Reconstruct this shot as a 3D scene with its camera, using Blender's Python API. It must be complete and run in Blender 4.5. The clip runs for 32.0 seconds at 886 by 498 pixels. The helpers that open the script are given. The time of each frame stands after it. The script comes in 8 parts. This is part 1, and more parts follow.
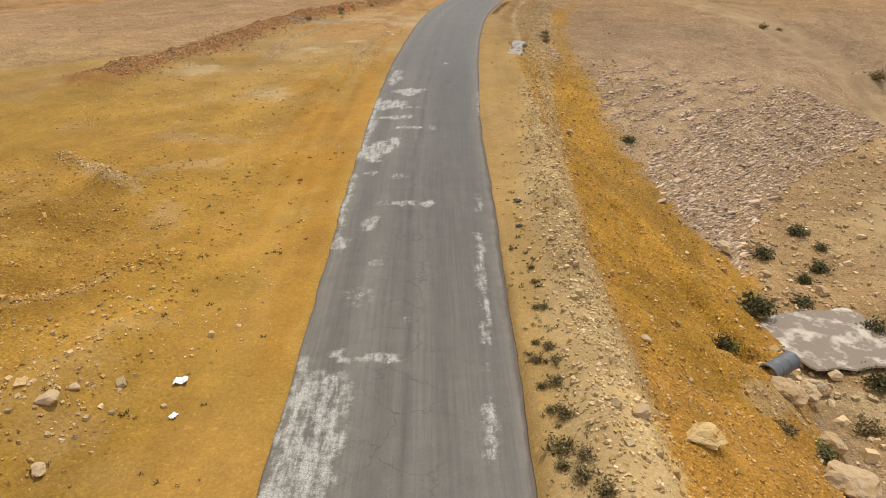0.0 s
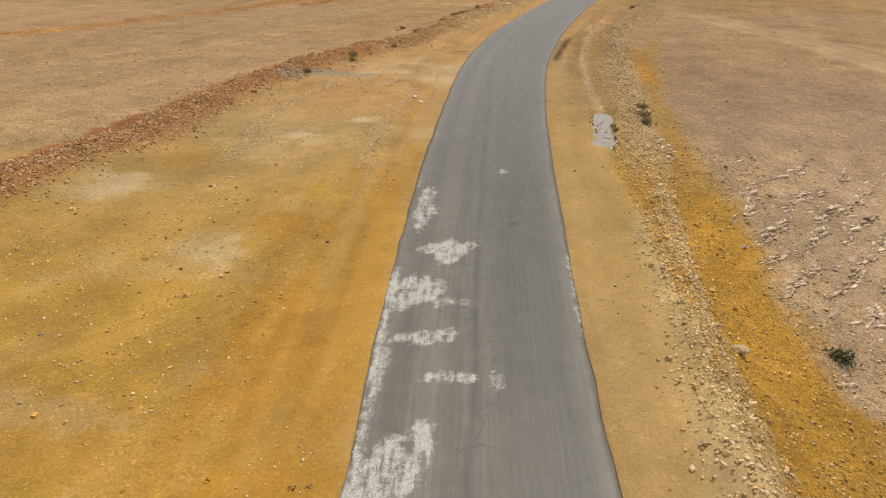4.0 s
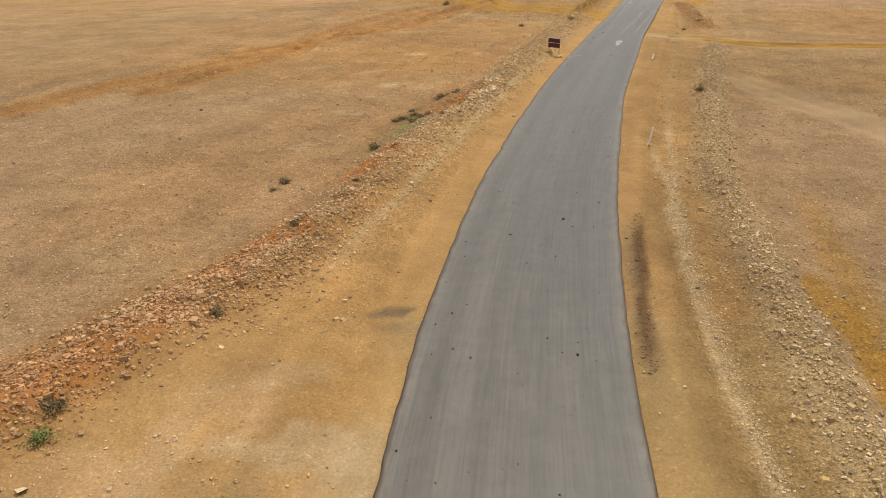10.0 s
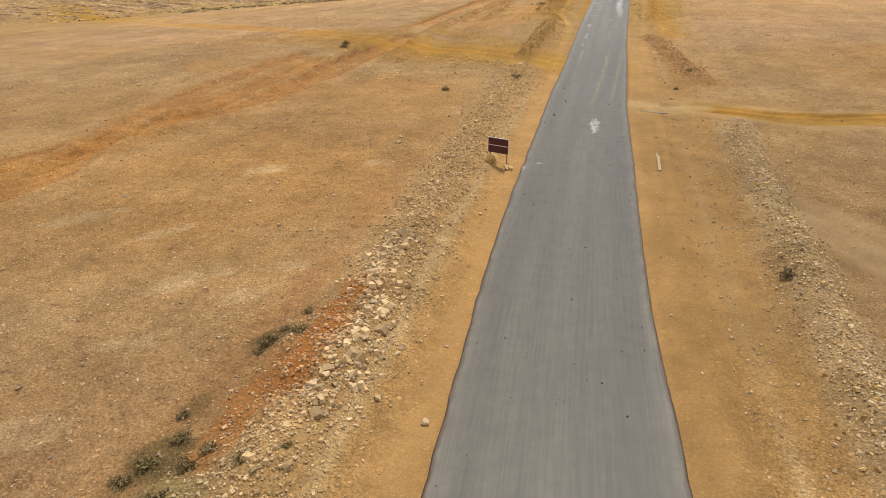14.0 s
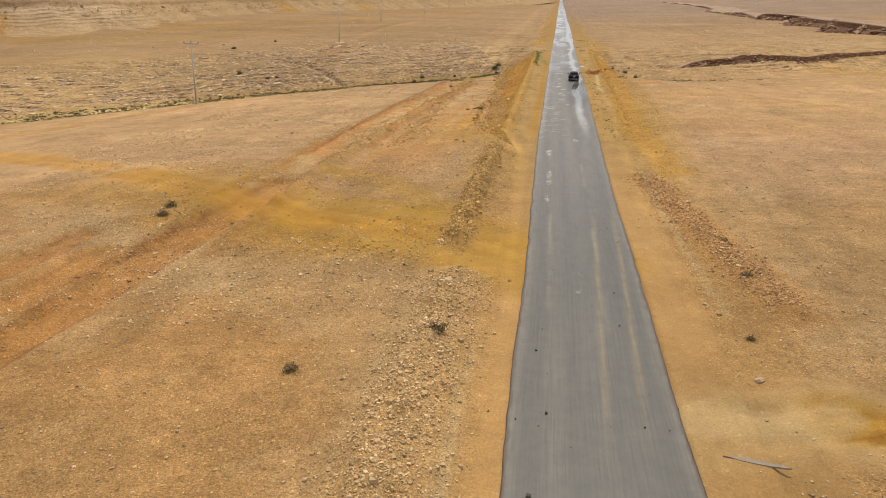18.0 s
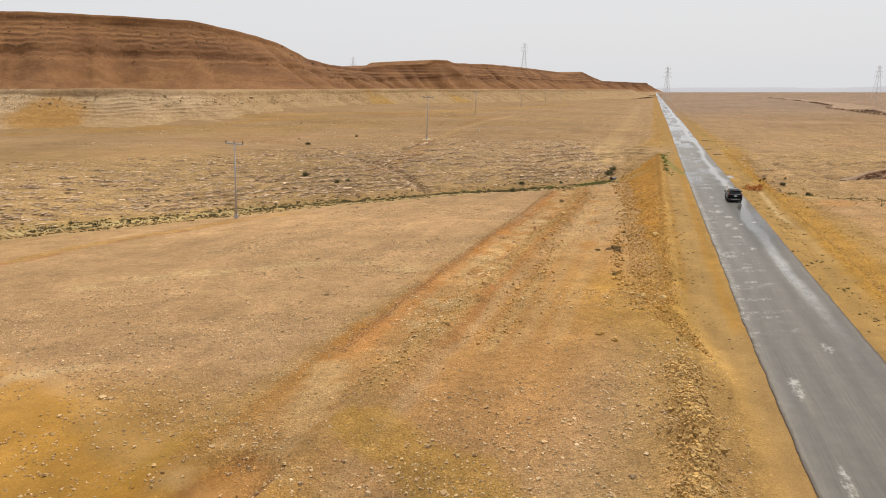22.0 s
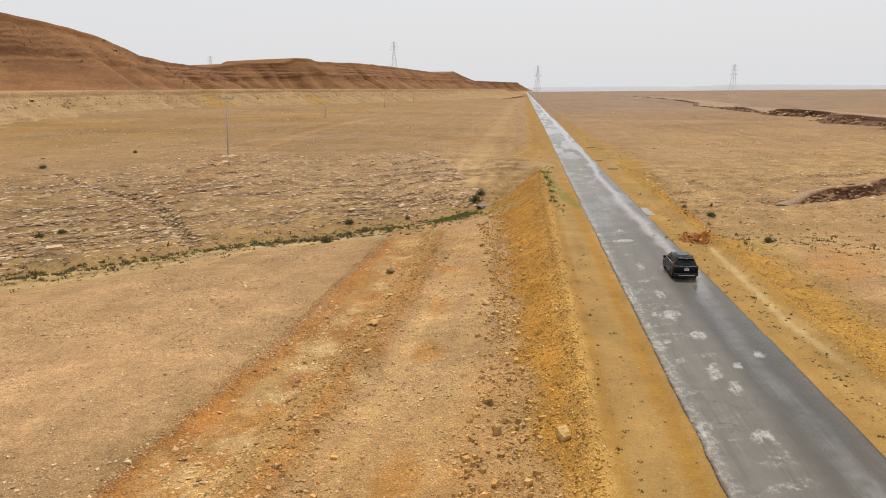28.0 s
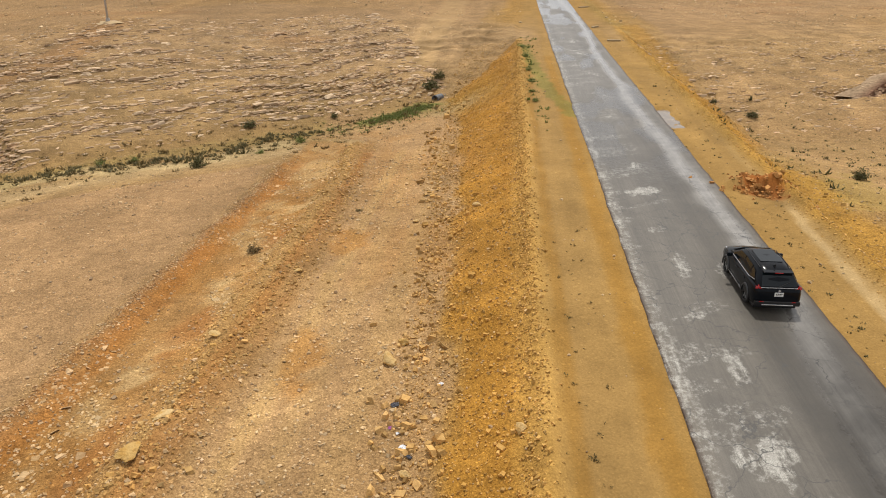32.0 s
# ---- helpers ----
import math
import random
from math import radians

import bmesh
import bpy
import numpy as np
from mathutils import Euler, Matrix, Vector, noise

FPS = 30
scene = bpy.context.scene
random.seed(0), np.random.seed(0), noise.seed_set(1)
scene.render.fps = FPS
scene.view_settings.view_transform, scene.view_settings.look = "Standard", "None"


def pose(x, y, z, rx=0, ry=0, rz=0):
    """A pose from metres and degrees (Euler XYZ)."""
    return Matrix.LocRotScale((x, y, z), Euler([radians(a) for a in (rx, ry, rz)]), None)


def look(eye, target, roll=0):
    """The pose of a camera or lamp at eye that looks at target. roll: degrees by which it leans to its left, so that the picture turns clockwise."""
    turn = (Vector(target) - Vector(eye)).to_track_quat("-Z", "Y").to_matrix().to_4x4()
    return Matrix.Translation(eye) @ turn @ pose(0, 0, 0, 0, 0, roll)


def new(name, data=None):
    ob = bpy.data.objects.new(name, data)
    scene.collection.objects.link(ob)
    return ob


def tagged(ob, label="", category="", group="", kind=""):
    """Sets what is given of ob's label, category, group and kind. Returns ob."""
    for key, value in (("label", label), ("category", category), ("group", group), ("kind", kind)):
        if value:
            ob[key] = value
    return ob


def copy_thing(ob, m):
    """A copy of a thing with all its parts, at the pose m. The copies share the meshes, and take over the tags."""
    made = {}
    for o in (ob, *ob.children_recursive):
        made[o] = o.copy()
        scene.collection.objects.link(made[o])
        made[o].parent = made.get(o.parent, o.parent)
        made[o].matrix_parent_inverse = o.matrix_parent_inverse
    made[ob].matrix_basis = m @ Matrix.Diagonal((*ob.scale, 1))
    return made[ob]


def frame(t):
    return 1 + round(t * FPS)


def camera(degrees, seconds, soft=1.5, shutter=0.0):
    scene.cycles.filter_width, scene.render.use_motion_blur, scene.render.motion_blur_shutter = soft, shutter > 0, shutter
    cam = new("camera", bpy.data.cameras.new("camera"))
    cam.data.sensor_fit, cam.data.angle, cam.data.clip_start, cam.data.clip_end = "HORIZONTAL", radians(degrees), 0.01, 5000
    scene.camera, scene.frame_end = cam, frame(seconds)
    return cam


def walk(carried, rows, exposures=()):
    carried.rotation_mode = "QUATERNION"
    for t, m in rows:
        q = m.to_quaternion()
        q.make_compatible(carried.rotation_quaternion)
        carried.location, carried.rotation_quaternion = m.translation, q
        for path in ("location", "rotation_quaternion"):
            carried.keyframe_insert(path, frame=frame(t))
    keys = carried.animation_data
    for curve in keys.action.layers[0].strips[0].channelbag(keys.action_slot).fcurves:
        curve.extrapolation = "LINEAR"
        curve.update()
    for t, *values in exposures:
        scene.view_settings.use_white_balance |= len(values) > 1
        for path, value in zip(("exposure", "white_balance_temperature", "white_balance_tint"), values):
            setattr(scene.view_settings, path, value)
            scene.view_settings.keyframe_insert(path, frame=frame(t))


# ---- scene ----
# camera and its flight
cam = camera(64.6, 32.0, soft=1.0)
METRES, EYE, TILT, LEAN, TURN = 245.0, 9.71, -25.27, 0.0, 0.0
ROWS = [
    (0.0, 0.0, 0.0, 0.0, -0.0, 0.0, 0.0),
    (0.5, -0.0004, 0.0081, 0.0044, 0.25, 0.0, -0.13),
    (1.0, -0.0012, 0.0174, 0.0093, 0.58, 0.0, -0.31),
    (1.5, -0.0022, 0.0278, 0.0148, 1.34, -0.01, -0.78),
    (2.0, -0.0033, 0.0387, 0.0206, 1.59, -0.01, -1.0),
    (2.5, -0.0043, 0.0492, 0.0262, 1.7, -0.05, -1.15),
    (4.5, -0.0069, 0.0917, 0.0493, 1.86, -0.03, -1.26),
    (5.0, -0.0072, 0.104, 0.0557, 1.88, -0.03, -1.24),
    (5.5, -0.0074, 0.1171, 0.0624, 1.85, -0.05, -1.25),
    (6.0, -0.0074, 0.1307, 0.0692, 1.86, -0.03, -1.21),
    (6.5, -0.0073, 0.1444, 0.076, 1.85, -0.02, -1.21),
    (7.0, -0.0072, 0.158, 0.0829, 1.81, -0.05, -1.18),
    (7.5, -0.0071, 0.1713, 0.09, 1.71, -0.07, -1.09),
    (8.0, -0.0067, 0.1843, 0.0967, 1.36, -0.06, -0.86),
    (8.5, -0.0061, 0.1976, 0.1041, 1.04, -0.09, -0.64),
    (9.0, -0.0053, 0.2116, 0.1115, 0.72, -0.07, -0.43),
    (9.5, -0.0043, 0.2257, 0.119, 0.26, -0.07, -0.15),
    (10.0, -0.0029, 0.2402, 0.1266, -0.17, -0.05, 0.11),
    (10.5, -0.0014, 0.2546, 0.1342, -0.57, -0.05, 0.37),
    (11.0, 0.0003, 0.2692, 0.1417, -0.93, -0.04, 0.6),
    (11.5, 0.0022, 0.2837, 0.1491, -1.25, -0.03, 0.78),
    (12.0, 0.0041, 0.2982, 0.1565, -1.57, -0.01, 1.01),
    (12.5, 0.006, 0.3127, 0.1638, -2.26, 0.02, 1.38),
    (13.0, 0.0083, 0.3273, 0.1712, -3.57, -0.02, 2.01),
    (13.5, 0.011, 0.342, 0.1786, -4.33, -0.02, 2.42),
    (14.0, 0.0141, 0.357, 0.1861, -4.96, -0.06, 2.74),
    (14.5, 0.0174, 0.3723, 0.1936, -5.69, -0.11, 3.14),
    (16.5, 0.0333, 0.435, 0.2248, -8.44, -0.28, 4.63),
    (17.0, 0.0375, 0.45, 0.2325, -8.83, -0.31, 4.79),
    (17.5, 0.0419, 0.4665, 0.2412, -9.02, 1.11, 4.87),
    (18.0, 0.0461, 0.4827, 0.25, -9.26, 5.07, 4.95),
    (18.5, 0.0499, 0.4987, 0.2583, -9.22, 8.97, 4.89),
    (19.0, 0.0532, 0.5146, 0.2665, -9.11, 11.33, 4.75),
    (19.5, 0.056, 0.5305, 0.2745, -8.0, 12.26, 4.14),
    (20.0, 0.0582, 0.5457, 0.2815, -6.71, 12.35, 3.47),
    (20.5, 0.0597, 0.5611, 0.2884, -4.39, 12.44, 2.2),
    (21.0, 0.0602, 0.5768, 0.2951, -2.78, 12.45, 1.39),
    (21.5, 0.0598, 0.5926, 0.3018, -2.51, 12.44, 1.22),
    (22.0, 0.0597, 0.6091, 0.3088, -2.75, 12.44, 1.39),
    (22.5, 0.0605, 0.6254, 0.3163, -4.39, 12.39, 2.16),
    (23.0, 0.0627, 0.6416, 0.3235, -5.22, 12.37, 2.55),
    (23.5, 0.0659, 0.6569, 0.3308, -5.85, 12.33, 2.92),
    (24.0, 0.0693, 0.672, 0.3378, -6.21, 12.31, 3.14),
    (24.5, 0.0731, 0.6866, 0.3443, -9.18, 12.13, 4.63),
    (25.0, 0.0783, 0.7005, 0.3505, -9.63, 12.07, 4.82),
    (25.5, 0.0846, 0.714, 0.3565, -10.64, 12.01, 5.37),
    (27.5, 0.1149, 0.7658, 0.3795, -11.4, 11.94, 5.81),
    (28.0, 0.1219, 0.779, 0.3853, -11.56, 11.94, 5.92),
    (28.5, 0.1288, 0.7918, 0.391, -12.66, 11.86, 6.47),
    (29.0, 0.1353, 0.8039, 0.3962, -13.3, 11.49, 6.7),
    (29.5, 0.1418, 0.8156, 0.4012, -13.81, 8.54, 6.95),
    (30.0, 0.1483, 0.8269, 0.4063, -14.05, 4.4, 6.96),
    (30.5, 0.1541, 0.8382, 0.4116, -13.65, 1.63, 6.73),
    (31.0, 0.1585, 0.8496, 0.4168, -13.1, 0.39, 6.46),
    (31.5, 0.1618, 0.8612, 0.4222, -12.93, 0.3, 6.4),
    (32.0, 0.1648, 0.8725, 0.4274, -12.88, 0.32, 6.39),
]
walk(cam, [(t, pose(0, 0, EYE, TILT, LEAN, TURN) @ pose(METRES * x, METRES * y, METRES * z, 90 + pitch, roll, yaw)) for t, x, y, z, yaw, pitch, roll in ROWS])

# ---- light: high hazy sun under a white desert sky ----
SUN_EL, SUN_AZ = 58.0, 24.0
world = bpy.data.worlds.new("hazy_sky")
scene.world = world
world.use_nodes = True
wn = world.node_tree
wn.nodes.clear()
w_out = wn.nodes.new("ShaderNodeOutputWorld")
w_bg = wn.nodes.new("ShaderNodeBackground")
w_sky = wn.nodes.new("ShaderNodeTexSky")
w_sky.sky_type, w_sky.sun_disc = "NISHITA", False
w_sky.sun_elevation, w_sky.sun_rotation = radians(SUN_EL), radians(SUN_AZ)
w_sky.dust_density, w_sky.air_density, w_sky.ozone_density = 6.0, 1.0, 1.0
w_dim = wn.nodes.new("ShaderNodeVectorMath")
w_dim.operation = "SCALE"
w_dim.inputs["Scale"].default_value = 0.06
w_mix = wn.nodes.new("ShaderNodeMix")
w_mix.data_type = "RGBA"
w_mix.inputs["Factor"].default_value = 0.82
w_mix.inputs["B"].default_value = (0.875, 0.88, 0.90, 1)
wn.links.new(w_sky.outputs["Color"], w_dim.inputs[0])
wn.links.new(w_dim.outputs["Vector"], w_mix.inputs["A"])
wn.links.new(w_mix.outputs["Result"], w_bg.inputs["Color"])
w_bg.inputs["Strength"].default_value = 1.0
wn.links.new(w_bg.outputs["Background"], w_out.inputs["Surface"])
sun = new("sun", bpy.data.lights.new("sun", "SUN"))
sun.data.energy, sun.data.angle, sun.data.color = 3.1, radians(3), (1.0, 0.95, 0.87)
sun_dir = Vector((math.sin(radians(SUN_AZ)) * math.cos(radians(SUN_EL)), math.cos(radians(SUN_AZ)) * math.cos(radians(SUN_EL)), math.sin(radians(SUN_EL))))
sun.matrix_world = look(sun_dir * 300, (0, 0, 0))


# ---- materials ----
def nodes_of(name, rough=0.9, metal=0.0):
    m = bpy.data.materials.new(name)
    m.use_nodes = True
    b = m.node_tree.nodes["Principled BSDF"]
    b.inputs["Roughness"].default_value, b.inputs["Metallic"].default_value = rough, metal
    return m, m.node_tree, b


def add(nt, kind, **sets):
    n = nt.nodes.new(kind)
    for key, value in sets.items():
        n.inputs[key].default_value = value
    return n


def mixer(nt, fac, a, b, blend="MIX"):
    """a colour mix; a, b and fac are sockets or values"""
    n = nt.nodes.new("ShaderNodeMix")
    n.data_type, n.blend_type = "RGBA", blend
    for key, v in (("Factor", fac), ("A", a), ("B", b)):
        if isinstance(v, bpy.types.NodeSocket):
            nt.links.new(v, n.inputs[key])
        else:
            n.inputs[key].default_value = v if key == "Factor" else (*v[:3], 1)
    return n.outputs["Result"]


def ramp(nt, fac, lo, hi, a=0.0, b=1.0):
    n = nt.nodes.new("ShaderNodeMapRange")
    n.inputs["From Min"].default_value, n.inputs["From Max"].default_value = lo, hi
    n.inputs["To Min"].default_value, n.inputs["To Max"].default_value = a, b
    nt.links.new(fac, n.inputs["Value"])
    return n.outputs["Result"]


def noise_tex(nt, scale, detail=4.0, rough=0.55, coord=None, kind="ShaderNodeTexNoise"):
    n = nt.nodes.new(kind)
    n.inputs["Scale"].default_value = scale
    if kind == "ShaderNodeTexNoise":
        n.inputs["Detail"].default_value, n.inputs["Roughness"].default_value = detail, rough
    c = coord
    if c is None:
        tc = nt.nodes.new("ShaderNodeTexCoord")
        c = tc.outputs["Object"]
    nt.links.new(c, n.inputs["Vector"])
    return n


def bump(nt, b, height, strength=0.5, dist=0.05):
    n = nt.nodes.new("ShaderNodeBump")
    n.inputs["Strength"].default_value, n.inputs["Distance"].default_value = strength, dist
    nt.links.new(height, n.inputs["Height"])
    nt.links.new(n.outputs["Normal"], b.inputs["Normal"])


def plain(name, col, rough=0.6, metal=0.0, vary=0.15, scale=6.0):
    """paint, metal or plastic with a little dust and wear"""
    m, nt, b = nodes_of(name, rough, metal)
    n = noise_tex(nt, scale, 5.0)
    dark = tuple(c * (1 - vary) for c in col)
    light = tuple(min(1, c * (1 + vary)) for c in col)
    nt.links.new(mixer(nt, n.outputs["Fac"], dark, light), b.inputs["Base Color"])
    nt.links.new(ramp(nt, n.outputs["Fac"], 0.3, 0.7, max(0.02, rough - 0.08), min(1, rough + 0.08)), b.inputs["Roughness"])
    return m


def soil_material(name, grain=1.0, peb_gain=1.0):
    """earth: its colour comes with the mesh; pebbles, dust and dark grit come from noise at several scales"""
    m, nt, b = nodes_of(name, 0.95)
    at = nt.nodes.new("ShaderNodeAttribute")
    at.attribute_name = "soil"
    gr = nt.nodes.new("ShaderNodeAttribute")
    gr.attribute_name = "grit"

    def by_grit(v):
        n = nt.nodes.new("ShaderNodeMath")
        n.operation = "MULTIPLY"
        nt.links.new(gr.outputs["Fac"], n.inputs[0])
        n.inputs[1].default_value = v
        return n.outputs[0]

    big = noise_tex(nt, 0.30 * grain, 6.0, 0.62)
    mid = noise_tex(nt, 1.7 * grain, 7.0, 0.7)
    fine = noise_tex(nt, 11.0 * grain, 4.0, 0.75)
    c = mixer(nt, 0.35, at.outputs["Color"], mixer(nt, ramp(nt, big.outputs["Fac"], 0.32, 0.68), (0.68, 0.66, 0.63), (1.3, 1.3, 1.3)), "MULTIPLY")
    c = mixer(nt, by_grit(0.5), c, mixer(nt, ramp(nt, mid.outputs["Fac"], 0.33, 0.67), (0.62, 0.59, 0.55), (1.32, 1.33, 1.34)), "MULTIPLY")
    c = mixer(nt, by_grit(0.95), c, mixer(nt, ramp(nt, fine.outputs["Fac"], 0.36, 0.64), (0.62, 0.60, 0.57), (1.32, 1.32, 1.32)), "MULTIPLY")
    height = mid.outputs["Fac"]
    for scale, cut, tone in ((4.5, 0.80, 0.8), (9.5, 0.60, 0.9), (19.0, 0.50, 0.8)):
        peb = noise_tex(nt, scale * grain, kind="ShaderNodeTexVoronoi")
        sep = nt.nodes.new("ShaderNodeSeparateColor")
        nt.links.new(peb.outputs["Color"], sep.inputs["Color"])
        mul = nt.nodes.new("ShaderNodeMath")
        mul.operation = "MULTIPLY"
        nt.links.new(ramp(nt, sep.outputs["Red"], cut, cut + 0.1), mul.inputs[0])
        nt.links.new(ramp(nt, peb.outputs["Distance"], 0.46, 0.28), mul.inputs[1])
        light = mixer(nt, sep.outputs["Green"], (0.62, 0.58, 0.54), (1.75, 1.78, 1.82))
        c = mixer(nt, mul.outputs[0], c, mixer(nt, by_grit(tone * peb_gain), c, mixer(nt, 1.0, c, light, "MULTIPLY")))
        h = nt.nodes.new("ShaderNodeMath")
        h.operation = "MULTIPLY_ADD"
        nt.links.new(mul.outputs[0], h.inputs[0])
        h.inputs[1].default_value = 0.9 / scale
        nt.links.new(height, h.inputs[2])
        height = h.outputs[0]
    nt.links.new(c, b.inputs["Base Color"])
    bump(nt, b, height, 0.9, 0.22 / grain ** 0.5)
    nt.links.new(by_grit(0.9), b.inputs["Normal"].links[0].from_node.inputs["Strength"])
    b.inputs["Specular IOR Level"].default_value = 0.12
    return m


def pebble_material():
    """loose stones: the mesh carries the tint of each stone"""
    m, nt, b = nodes_of("dusty_stone", 0.94)
    at = nt.nodes.new("ShaderNodeAttribute")
    at.attribute_name = "soil"
    f = noise_tex(nt, 13.0, 4.0, 0.7)
    nt.links.new(mixer(nt, 0.6, at.outputs["Color"], mixer(nt, ramp(nt, f.outputs["Fac"], 0.3, 0.7), (0.65, 0.63, 0.6), (1.3, 1.3, 1.3)), "MULTIPLY"), b.inputs["Base Color"])
    bump(nt, b, f.outputs["Fac"], 0.5, 0.04)
    b.inputs["Specular IOR Level"].default_value = 0.15
    return m


def rock_material(name, a, b_, dirt):
    m, nt, b = nodes_of(name, 0.93)
    geo = nt.nodes.new("ShaderNodeNewGeometry")
    info = nt.nodes.new("ShaderNodeObjectInfo")
    rnd = nt.nodes.new("ShaderNodeMath")
    rnd.operation = "ADD"
    nt.links.new(geo.outputs["Random Per Island"], rnd.inputs[0])
    nt.links.new(info.outputs["Random"], rnd.inputs[1])
    fr = nt.nodes.new("ShaderNodeMath")
    fr.operation = "FRACT"
    nt.links.new(rnd.outputs[0], fr.inputs[0])
    n = noise_tex(nt, 3.0, 6.0, 0.65)
    f = noise_tex(nt, 14.0, 4.0, 0.7)
    c = mixer(nt, fr.outputs[0], a, b_)
    c = mixer(nt, ramp(nt, n.outputs["Fac"], 0.45, 0.7), c, dirt)
    c = mixer(nt, 0.5, c, mixer(nt, f.outputs["Fac"], (0.55, 0.55, 0.55), (1.4, 1.4, 1.4)), "MULTIPLY")
    nt.links.new(c, b.inputs["Base Color"])
    bump(nt, b, f.outputs["Fac"], 0.6, 0.06)
    b.inputs["Specular IOR Level"].default_value = 0.2
    return m


M_SOIL = soil_material("desert_soil")
M_PEBBLE = pebble_material()
M_STONE = rock_material("pale_limestone", (0.44, 0.31, 0.18), (0.56, 0.43, 0.28), (0.40, 0.25, 0.10))
M_STONE_OCHRE = rock_material("ochre_stone", (0.50, 0.31, 0.10), (0.60, 0.44, 0.22), (0.45, 0.24, 0.05))


def leaf_material(name, a, b_):
    m, nt, b = nodes_of(name, 0.8)
    geo = nt.nodes.new("ShaderNodeNewGeometry")
    nt.links.new(mixer(nt, geo.outputs["Random Per Island"], a, b_), b.inputs["Base Color"])
    b.inputs["Specular IOR Level"].default_value = 0.2
    return m


M_LEAF = leaf_material("olive_leaf", (0.075, 0.072, 0.028), (0.155, 0.14, 0.06))
M_LEAF_DRY = leaf_material("dry_twig", (0.15, 0.105, 0.045), (0.30, 0.215, 0.10))
M_LEAF_GREEN = leaf_material("fresh_leaf", (0.13, 0.16, 0.04), (0.25, 0.27, 0.09))
M_LEAF_SCRUB = leaf_material("olive_brown_scrub", (0.11, 0.083, 0.033), (0.25, 0.19, 0.08))
M_LEAF_PALE = leaf_material("pale_olive_scrub", (0.11, 0.095, 0.042), (0.22, 0.185, 0.09))
M_WOOD_DARK = plain("twig_bark", (0.09, 0.06, 0.04), 0.9)
# steel of the far towers, its colour lightened for distance haze
M_STEEL = plain("galvanised_steel", (0.52, 0.53, 0.54), 0.6, 0.2)
M_POLE = plain("weathered_pole_steel", (0.40, 0.38, 0.36), 0.6, 0.2)
M_PORCELAIN = plain("brown_porcelain", (0.10, 0.05, 0.035), 0.25)
M_WHITE = plain("white_paint", (0.72, 0.71, 0.67), 0.6, 0, 0.1)
M_SIGN = plain("dark_maroon_sign_paint", (0.075, 0.014, 0.011), 0.85, 0, 0.3, 3.0)
M_BLACK_PAINT = plain("black_car_paint", (0.006, 0.007, 0.009), 0.16, 0.0, 0.1)
M_BLACK_PAINT.node_tree.nodes["Principled BSDF"].inputs["Specular IOR Level"].default_value = 0.11
M_GLASS = plain("dark_tinted_glass", (0.006, 0.009, 0.011), 0.06, 0.0, 0.05)
M_GLASS.node_tree.nodes["Principled BSDF"].inputs["Specular IOR Level"].default_value = 0.3
M_RUBBER = plain("tyre_rubber", (0.018, 0.017, 0.016), 0.85)
M_TRIM = plain("black_plastic_trim", (0.010, 0.010, 0.011), 0.35)
M_CHROME = plain("chrome", (0.72, 0.72, 0.73), 0.16, 1.0, 0.04)
M_RIM = plain("alloy_rim", (0.30, 0.31, 0.32), 0.3, 0.9)
M_RED = plain("red_tail_lamp", (0.38, 0.012, 0.012), 0.12)
M_PLATE = plain("white_plate", (0.75, 0.75, 0.72), 0.4, 0, 0.03)
M_INK = plain("dark_ink", (0.03, 0.03, 0.035), 0.6)
M_PIPE = plain("grey_culvert_pipe", (0.115, 0.12, 0.13), 0.55, 0.15, 0.3, 4.0)
M_LITTER_W = plain("white_plastic_litter", (0.75, 0.75, 0.76), 0.5)
M_LITTER_B = plain("dark_litter", (0.03, 0.03, 0.04), 0.6)
M_LITTER_P = plain("purple_litter", (0.25, 0.06, 0.2), 0.6)


def water_material(name, a, b_, lo, hi, dull):
    m, nt, b = nodes_of(name, 0.05)
    n = noise_tex(nt, 0.9, 6.0, 0.65)
    nt.links.new(mixer(nt, ramp(nt, n.outputs["Fac"], lo, hi), a, b_), b.inputs["Base Color"])
    nt.links.new(ramp(nt, n.outputs["Fac"], 0.42, hi - 0.02, 0.03, dull), b.inputs["Roughness"])
    r = noise_tex(nt, 9.0, 2.0)
    bump(nt, b, r.outputs["Fac"], 0.06, 0.02)
    return m


M_WATER = water_material("muddy_water", (0.21, 0.16, 0.11), (0.46, 0.40, 0.31), 0.5, 0.62, 0.5)
M_WATER_PALE = water_material("milky_water", (0.20, 0.155, 0.11), (0.31, 0.245, 0.18), 0.42, 0.72, 0.35)


